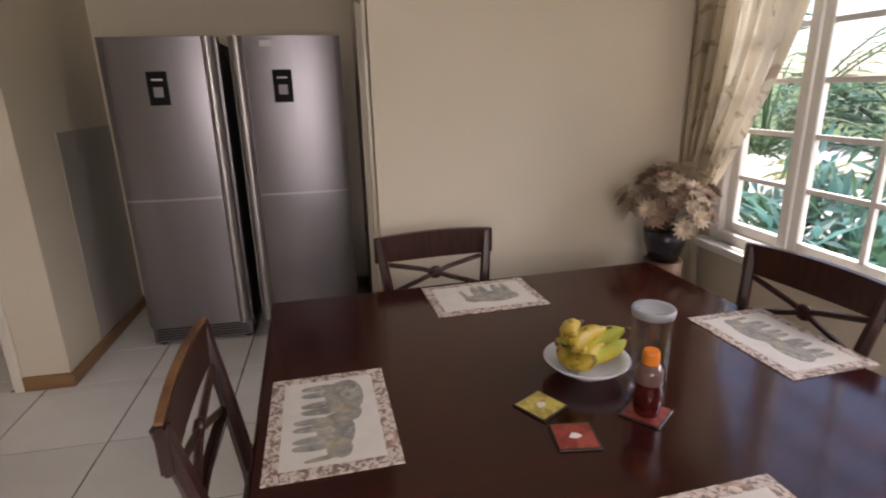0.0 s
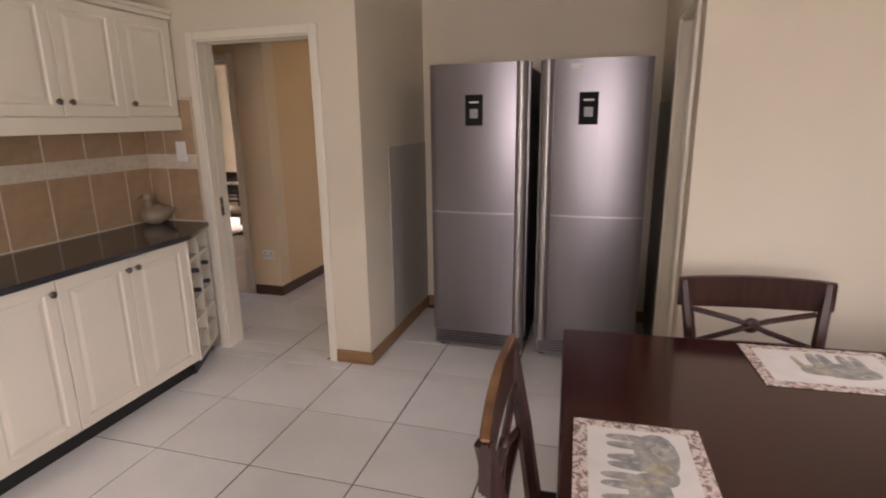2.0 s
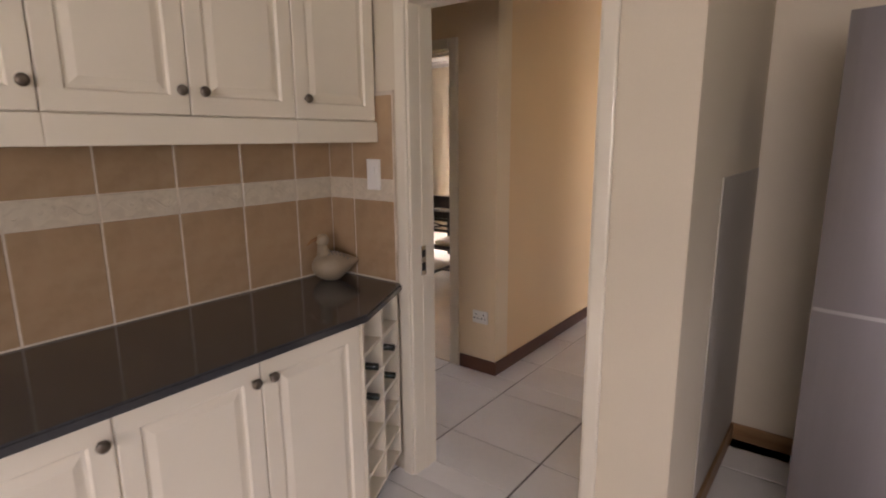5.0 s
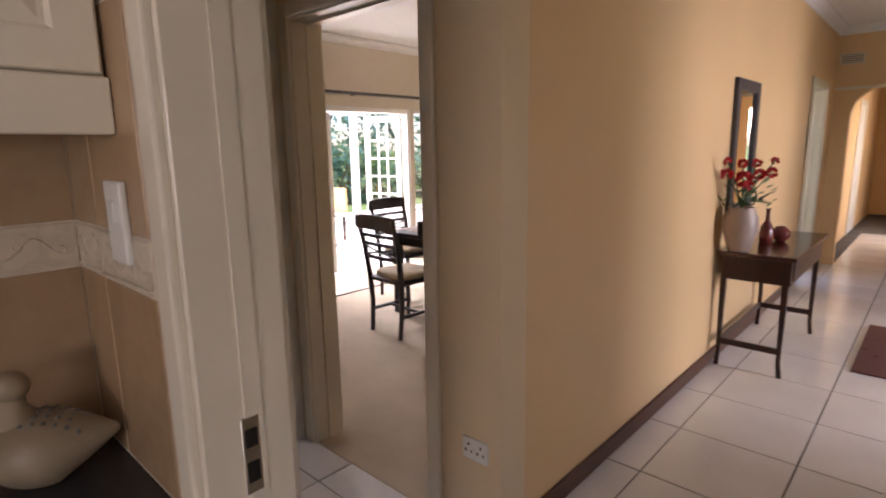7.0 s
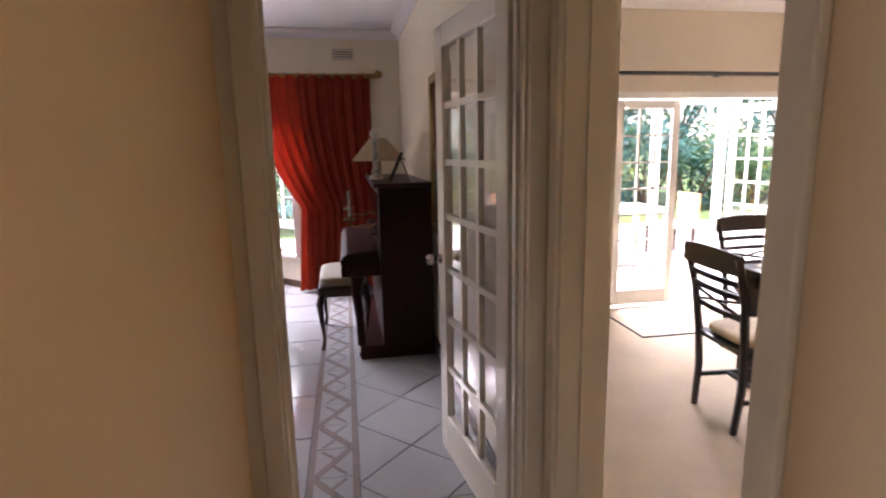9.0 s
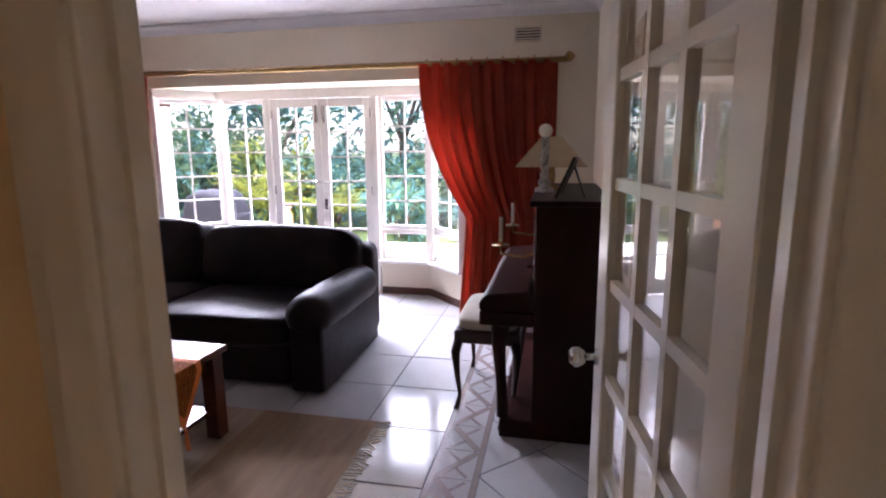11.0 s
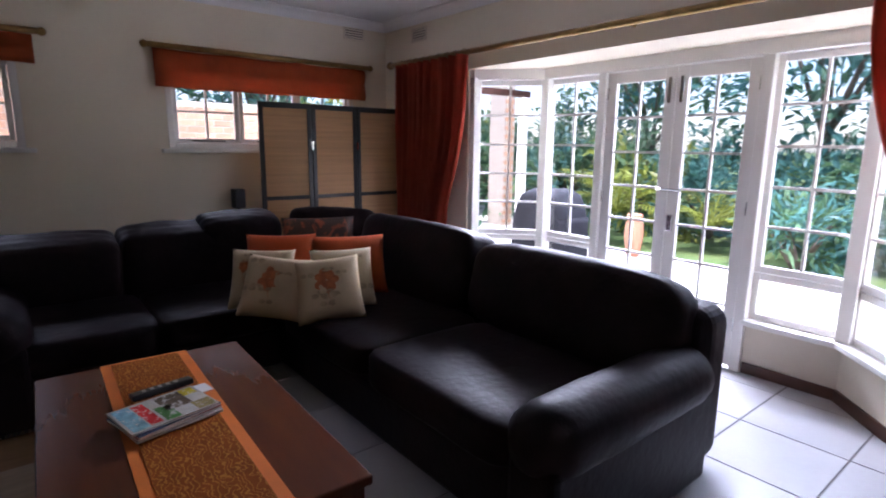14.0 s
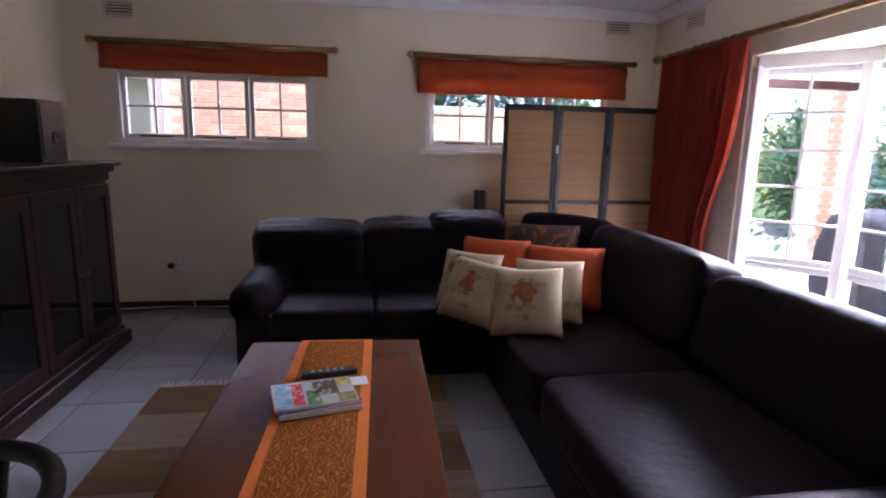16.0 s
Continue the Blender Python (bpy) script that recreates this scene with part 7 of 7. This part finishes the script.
part("frame", boxes((-0.66, -0.60, -0.035, -0.001, 0, 1.06), (-0.06, 0.0, -0.035, -0.001, 0, 1.06), (-0.60, -0.06, -0.035, -0.001, 0, 0.06), (-0.60, -0.06, -0.035, -0.001, 1.0, 1.06), r=0.01), GOLD, pc, "gilt frame")
part("mount", one(-0.60, -0.06, -0.014, -0.004, 0.06, 1.0), mat("grey-green mount", (0.26, 0.26, 0.23), 0.4, bump=0), pc)
part("print", one(-0.50, -0.16, -0.017, -0.0135, 0.22, 0.84), over(mat("muted picture print", (0.30, 0.28, 0.24), 0.4, var=0.2, bump=0), (0.12, 0.14, 0.12), "noise", 5, 0.45, 0.65), pc)
g = part("glass", one(-0.60, -0.06, -0.022, -0.020, 0.06, 1.0), GLASS, pc)
g.visible_shadow = False


# ---------------------------------------------------------------- outside
PAVE = mat("pale paving", (0.52, 0.50, 0.46), 0.8, var=0.1, scale=3, bump=0.2, bscale=40)
LAWN = over(mat("lawn", (0.075, 0.13, 0.035), 0.9, var=0.3, scale=4, bump=0.6, bscale=90), (0.12, 0.17, 0.05), "noise", 1.5, 0.45, 0.65)
structure("ground", one(-400, 400, -400, 400, -0.6, -0.17), LAWN, "lawn and open ground round the house", "ground")
structure("pavement", boxes((-12.3, -8.5, -3.6, 17.0, -0.17, -0.05), (-15.0, -8.5, -9.0, -3.6, -0.17, -0.05), (-8.5, 2.26, -3.6, -1.45, -0.17, -0.05), (2.26, 14.0, -2.0, 14.0, -0.17, -0.05), (-8.5, -7.0, 4.63, 11.5, -0.17, -0.05)), PAVE, "pale paved terrace", "pavement")

LEAVES = [mat("deep green leaf", (0.07, 0.15, 0.09), 0.45, var=0.4, scale=3, bump=0), mat("blue-green leaf", (0.10, 0.24, 0.22), 0.4, var=0.4, scale=3, bump=0), mat("yellow-green leaf", (0.24, 0.28, 0.05), 0.45, var=0.3, scale=3, bump=0), mat("mid green leaf", (0.10, 0.19, 0.09), 0.45, var=0.4, scale=3, bump=0)]
for m in LEAVES:
    nt = m.node_tree
    b, o = nt.nodes["Principled BSDF"], nt.nodes["Material Output"]
    tl, mx = nt.nodes.new("ShaderNodeBsdfTranslucent"), nt.nodes.new("ShaderNodeMixShader")
    src = b.inputs["Base Color"].links[0].from_socket
    nt.links.new(src, tl.inputs[0])
    mx.inputs[0].default_value = 0.5
    nt.links.new(b.outputs[0], mx.inputs[1]), nt.links.new(tl.outputs[0], mx.inputs[2]), nt.links.new(mx.outputs[0], o.inputs[0])
BARK = mat("grey bark", (0.11, 0.085, 0.065), 0.9, var=0.25, scale=12, bump=0.6, bscale=40, stretch=(1, 1, 0.3))


def leaf_quads(verts, faces, c, d, L_, W_, rng):
    """One folded leaf from c along d."""
    d = d.normalized()
    s = d.cross(Vector((rng.gauss(0, 0.4), rng.gauss(0, 0.4), 1))).normalized() * W_
    n = s.cross(d).normalized() * W_ * 0.3
    i = len(verts)
    droop = Vector((0, 0, -0.25 * L_))
    verts += [c, c + d * L_ * 0.5 + s - n * 0.0 + droop * 0.2, c + d * L_ + droop, c + d * L_ * 0.5 - s + droop * 0.2, c + d * L_ * 0.5 - n + droop * 0.2]
    faces += [(i, i + 1, i + 4), (i + 1, i + 2, i + 4), (i + 2, i + 3, i + 4), (i + 3, i, i + 4)]


def foliage(name, verts, faces, material, parent):
    me = bpy.data.meshes.new(name)
    me.from_pydata([tuple(v) for v in verts], [], faces)
    me.materials.append(material)
    ob = new(name, me)
    ob.parent = parent
    return ob


def shrub(name, x, y, h, r, n, kinds, seed, label, L_=0.16, W_=0.03, trunk=True, z0=-0.17):
    rng = random.Random(seed)
    ob = thing(name, pose(x, y, z0), label, "tree" if name == "tree" else "plant")
    bm = bmesh.new()
    tips = []
    stems = 5 if name != "tree" else 7
    base_h = 0.0 if name != "tree" else h * 0.35
    if base_h:
        tube(bm, [(0, 0, 0), (0.05, 0.03, base_h * 0.5), (0, 0, base_h)], [0.16, 0.12, 0.10], n=8)
    for k in range(stems):
        a = 2 * math.pi * k / stems + rng.uniform(-0.3, 0.3)
        tip = Vector((math.cos(a) * r * 0.75, math.sin(a) * r * 0.75, base_h + (h - base_h) * rng.uniform(0.55, 0.9)))
        tube(bm, [(0, 0, base_h * 0.95), tuple(tip * 0.5 + Vector((0, 0, base_h * 0.5))), tuple(tip)], [0.05, 0.035, 0.012], n=6)
        tips.append(tip)
    part("trunk", bm, BARK, ob)
    clumps = [Vector((rng.gauss(0, 0.5) * r, rng.gauss(0, 0.5) * r, base_h * 0.9 + (h - base_h) * rng.uniform(0.12, 1.0))) for _ in range(max(10, n // 90))] + tips
    for ki, kd in enumerate(kinds):
        verts, faces = [], []
        for _ in range(n // len(kinds)):
            c = clumps[rng.randrange(len(clumps))]
            p = c + Vector((rng.gauss(0, 0.16) * r, rng.gauss(0, 0.16) * r, rng.gauss(0, 0.10) * h))
            if p.z < 0.05:
                p.z = 0.05
            d = (p - Vector((0, 0, h * 0.4))).normalized() + Vector((rng.gauss(0, 0.6), rng.gauss(0, 0.6), rng.gauss(0.1, 0.5)))
            sc = rng.uniform(0.6, 1.3)
            leaf_quads(verts, faces, p, d, L_ * sc, W_ * sc, rng)
        foliage("crown", verts, faces, LEAVES[kd], ob)
    return ob


def palm(x, y, h, n, seed, kind, label, L_=1.1, z0=-0.17):
    """A clump of arching fronds, each a rib with many leaflets."""
    rng = random.Random(seed)
    ob = thing("palm", pose(x, y, z0), label, "plant")
    ribs = bmesh.new()
    verts, faces = [], []
    for k in range(n):
        a = rng.uniform(0, 2 * math.pi)
        up = rng.uniform(0.5, 1.2)
        pts = []
        for i in range(9):
            t = i / 8
            rr = L_ * t * 0.8
            pts.append(Vector((math.cos(a) * rr, math.sin(a) * rr, h * 0.3 + h * 0.7 * up * t - L_ * 0.6 * t * t)))
        tube(ribs, pts, [0.012 * (1 - 0.8 * i / 8) + 0.003 for i in range(9)], n=4)
        for i in range(1, 9):
            for s in (-1, 1):
                for sub in (0.0, 0.5):
                    p = pts[i - 1].lerp(pts[i], sub)
                    d = (pts[i] - pts[i - 1]).normalized() * 0.6 + Vector((-math.sin(a), math.cos(a), 0.0)) * s + Vector((0, 0, rng.uniform(-0.2, 0.2)))
                    leaf_quads(verts, faces, p, d, 0.30 * L_ * (1.15 - i / 9), 0.018, rng)
    part("ribs", ribs, LEAVES[kind], ob)
    foliage("fronds", verts, faces, LEAVES[kind], ob)
    return ob


# garden beyond the bay and the dining room
rng = random.Random(21)
k = 0
for y in [-5.5 + 1.15 * i for i in range(22)]:
    kinds = [(0, 1), (1, 3), (0, 3), (2, 3), (1,)][k % 5]
    shrub("shrub", -15.2 + rng.uniform(-0.6, 0.5), y, rng.uniform(1.3, 2.2), 1.0, 1150, kinds, 100 + k, "dense garden shrub in sun and shade", L_=0.26, W_=0.045)
    k += 1
for i, (x, y, h) in enumerate(((-17.5, -3.5, 5.0), (-17.2, 0.2, 5.6), (-18.0, 3.6, 5.2), (-17.0, 7.2, 5.8), (-18.2, 10.5, 5.0), (-17.4, 13.8, 5.3), (-17.0, 17.2, 5.5))):
    shrub("tree", x, y, h, 1.9, 2300, (0, 1) if i % 2 else (1, 3), 300 + i, "leafy garden tree behind the shrubs", L_=0.34, W_=0.07)
palm(-13.9, 2.6, 1.3, 18, 1, 1, "blue-green palm at the lawn's edge")
palm(-13.6, 4.1, 1.1, 18, 2, 1, "blue-green palm at the lawn's edge", L_=0.95)
palm(-13.8, -0.2, 1.5, 16, 3, 2, "yellow-green palm behind the terrace")
palm(-13.3, -1.6, 1.9, 18, 4, 2, "yellow-green palm behind the terrace", L_=1.3)
shrub("shrub", -13.4, 1.2, 0.9, 0.6, 700, (1, 3), 41, "low clump of strap leaves", L_=0.34, W_=0.025)
shrub("shrub", -13.5, 5.6, 1.0, 0.7, 700, (1, 0), 42, "low clump of strap leaves", L_=0.34, W_=0.025)

# covered barbecue, garden pot
bq = thing("covered_barbecue", pose(-10.45, -0.72, -0.05), "barbecue under a grey fabric cover on the terrace", "barbecue")
bm = puffy(0.62, 0.84, 1.02, n=12, power=5, wrinkle=0.05, seed=4, belly=0.02)
for v in bm.verts:
    f = 1 + 0.10 * (1 - v.co.z / 1.02)
    v.co.x *= f
    v.co.y *= f
    if v.co.z > 0.72 and abs(v.co.y) > 0.25:
        v.co.z -= (abs(v.co.y) - 0.25) * 1.1
part("cover", bm, mat("grey cover fabric", (0.014, 0.0145, 0.018), 0.9, var=0.15, scale=4, bump=0.3, bscale=60, spec=0.08), bq, smooth=True)
pt = thing("garden_pot", pose(-12.05, -0.49, -0.05) @ Matrix.Diagonal((0.46, 0.46, 0.8, 1.0)), "tall terracotta garden pot", "pot")
part("pot", lathe(bmesh.new(), [(0.0, 0), (0.16, 0), (0.20, 0.03), (0.29, 0.35), (0.27, 0.58), (0.20, 0.70), (0.25, 0.76), (0.22, 0.77), (0.16, 0.70), (0.0, 0.5)], 28, cap=False), mat("terracotta", (0.36, 0.16, 0.09), 0.8, var=0.15, scale=6, bump=0.2), pt, smooth=True)
tb = thing("garden_table", pose(-9.2, 7.4, -0.05), "pale garden table on the terrace", "table")
part("top", one(-0.45, 0.45, -0.7, 0.7, 0.68, 0.72, r=0.01), SHEER, tb)
for sx in (-1, 1):
    for sy in (-1, 1):
        part("leg", one(sx * 0.38 - 0.03, sx * 0.38 + 0.03, sy * 0.62 - 0.03, sy * 0.62 + 0.03, 0, 0.68), SHEER, tb)
for y, rz in ((6.5, 0), (8.4, 180)):
    gc = thing("garden_chair", pose(-9.3, y, -0.05, 0, 0, rz), "dark garden chair with woven tan back and pale seat", "chair", "garden chairs")
    part("seat", one(-0.25, 0.25, -0.25, 0.25, 0.40, 0.46, r=0.02), SHEER, gc)
    part("back", one(-0.25, 0.25, -0.29, -0.25, 0.46, 0.88, r=0.015), RATTAN, gc, "woven tan back")
    for sx in (-1, 1):
        for sy in (-1, 1):
            part("leg", one(sx * 0.22 - 0.02, sx * 0.22 + 0.02, sy * 0.22 - 0.02, sy * 0.22 + 0.02, 0, 0.40), DARKWOOD, gc)

# pergola and brick pier on the dining room's terrace
pg = thing("pergola", pose(-10.6, 0, -0.05), "white painted pergola beside the dining terrace", "pergola")
for y in (6.6, 7.75, 8.9, 10.1):
    part("post", one(-0.06, 0.06, y - 0.06, y + 0.06, 0.0, 2.2, r=0.008), WHITE, pg)
part("beam", one(-0.05, 0.05, 6.3, 10.4, 2.2, 2.34, r=0.008), WHITE, pg)

# terrace posts and roof edge seen through the bay's left panes
vp = thing("verandah", pose(0, 0, -0.05), "verandah with white posts and a timber beam", "verandah")
for x, y in ((-11.9, -2.6), (-9.9, -2.6)):
    part("post", one(x - 0.06, x + 0.06, y - 0.06, y + 0.06, 0.0, 2.35, r=0.008), WHITE, vp)
part("beam", one(-12.0, -8.5, -2.66, -2.54, 2.35, 2.45), DARKWOOD, vp, "dark timber beam")

# brick outbuilding beyond the south windows, laid brick by brick
MORTAR = mat("pale mortar", (0.42, 0.37, 0.31), 0.95, var=0.12, scale=20, bump=0.3, bscale=150)
BRICK = mat("orange-brown face brick", (0.36, 0.205, 0.125), 0.85, var=0.2, scale=10, bump=0.4, bscale=90, rand=0.6)
bw = structure("brick_building", boxes((-8.6, -6.1, -3.95, -3.74, -0.17, 2.02), (-6.1, -3.15, -3.95, -3.74, -0.17, 2.9), (-12.9, -12.68, -4.2, -3.74, -0.17, 2.9)), MORTAR, "orange-brown face brick wall of a neighbouring building", "wall")
bme = mesh_of(one(-0.106, 0.106, -0.02, 0.012, -0.035, 0.035, r=0.004, seg=1), "brick", BRICK)
zs = [1.10 + 0.082 * j for j in range(17)]
count = 0
rest = bmesh.new()
for j, z in enumerate(zs):
    x = -8.5 + (0.11 if j % 2 else 0.0)
    while x < -3.25:
        if x < -5.98 and z > 1.97:
            x += 0.224
            continue
        near = 1.3 < z < 2.4 and (-5.4 < x < -3.4 or -7.6 < x < -6.0)
        if near and count < 300:
            b = new("brick", bme)
            b.parent, b.location = bw, (x, -3.745, z)
            count += 1
        else:
            box(rest, x - 0.106, x + 0.106, -3.765, -3.733, z - 0.035, z + 0.035)
        x += 0.224
for j in range(30):
    z = 0.05 + 0.082 * j
    x = -12.83 + (0.05 if j % 2 else 0.0)
    while x < -12.7:
        box(rest, x - 0.05, x + 0.056, -3.765, -3.733, z - 0.035, z + 0.035)
        x += 0.12
tagged(part("bricks", rest, BRICK, bw), kind="stuff")
shrub("tree", -6.9, -7.0, 4.6, 1.8, 2600, (0, 3), 78, "leafy tree behind the brick wall", L_=0.3, W_=0.06)
structure("carport", boxes((-3.13, -2.98, -3.92, -3.78, -0.17, 2.6), (-5.0, 2.0, -7.2, -7.0, -0.17, 2.9), (-2.5, -2.36, -5.9, -5.78, -0.17, 2.6), (-3.13, 2.0, -7.2, -3.75, 2.6, 2.75)), mat("grey-green carport wall", (0.34, 0.34, 0.28), 0.8, var=0.08, scale=2, bump=0.1), "pale carport with a white post and low wall", "building")
shrub("tree", -8.9, -6.2, 4.6, 1.6, 2600, (0, 1), 77, "leafy tree behind the brick wall", L_=0.3, W_=0.06)

for i, (x, y, h) in enumerate(((-15.5, -7.5, 2.6), (-14.2, -5.4, 2.0), (-12.2, -9.4, 2.6), (-10.4, -9.6, 2.8), (-17.0, -5.5, 3.0))):
    shrub("shrub", x, y, h, 1.2, 1500, [(2, 3), (0, 3), (1, 2)][i % 3], 700 + i, "sunlit shrub beyond the verandah", L_=0.26, W_=0.05)

# garden by the kitchen window
palm(4.6, 3.2, 2.2, 22, 9, 3, "tall palm outside the kitchen window", L_=1.5)
palm(4.2, 2.2, 1.0, 20, 10, 1, "blue-green palm under the kitchen window", L_=0.9)
palm(5.6, 4.4, 2.6, 22, 12, 0, "tall palm outside the kitchen window", L_=1.6)
palm(4.7, 5.4, 3.2, 20, 14, 3, "tall palm arching over the kitchen terrace", L_=1.9)
palm(6.8, 6.6, 1.1, 18, 15, 2, "yellow-green palm across the paving", L_=0.9)
for i, (x, y, h) in enumerate(((9.6, 13.4, 1.2), (12.2, 12.2, 1.5), (14.4, 10.2, 1.6))):
    shrub("shrub", x, y, h, 1.3, 1400, [(3, 2), (1, 3), (0, 1)][i % 3], 540 + i, "sunlit shrub across the paving", L_=0.28, W_=0.05)
for i, (x, y, h) in enumerate(((3.0, 2.7, 1.0), (3.4, 3.5, 1.1), (3.2, 1.7, 0.95))):
    shrub("shrub", x, y, h, 0.5, 600, (1, 0), 560 + i, "blue-green bush under the kitchen window", L_=0.26, W_=0.03)
shrub("shrub", 4.4, 1.4, 0.8, 0.5, 600, (2, 1), 520, "yellow-green strap plant by the terrace", L_=0.3, W_=0.03)
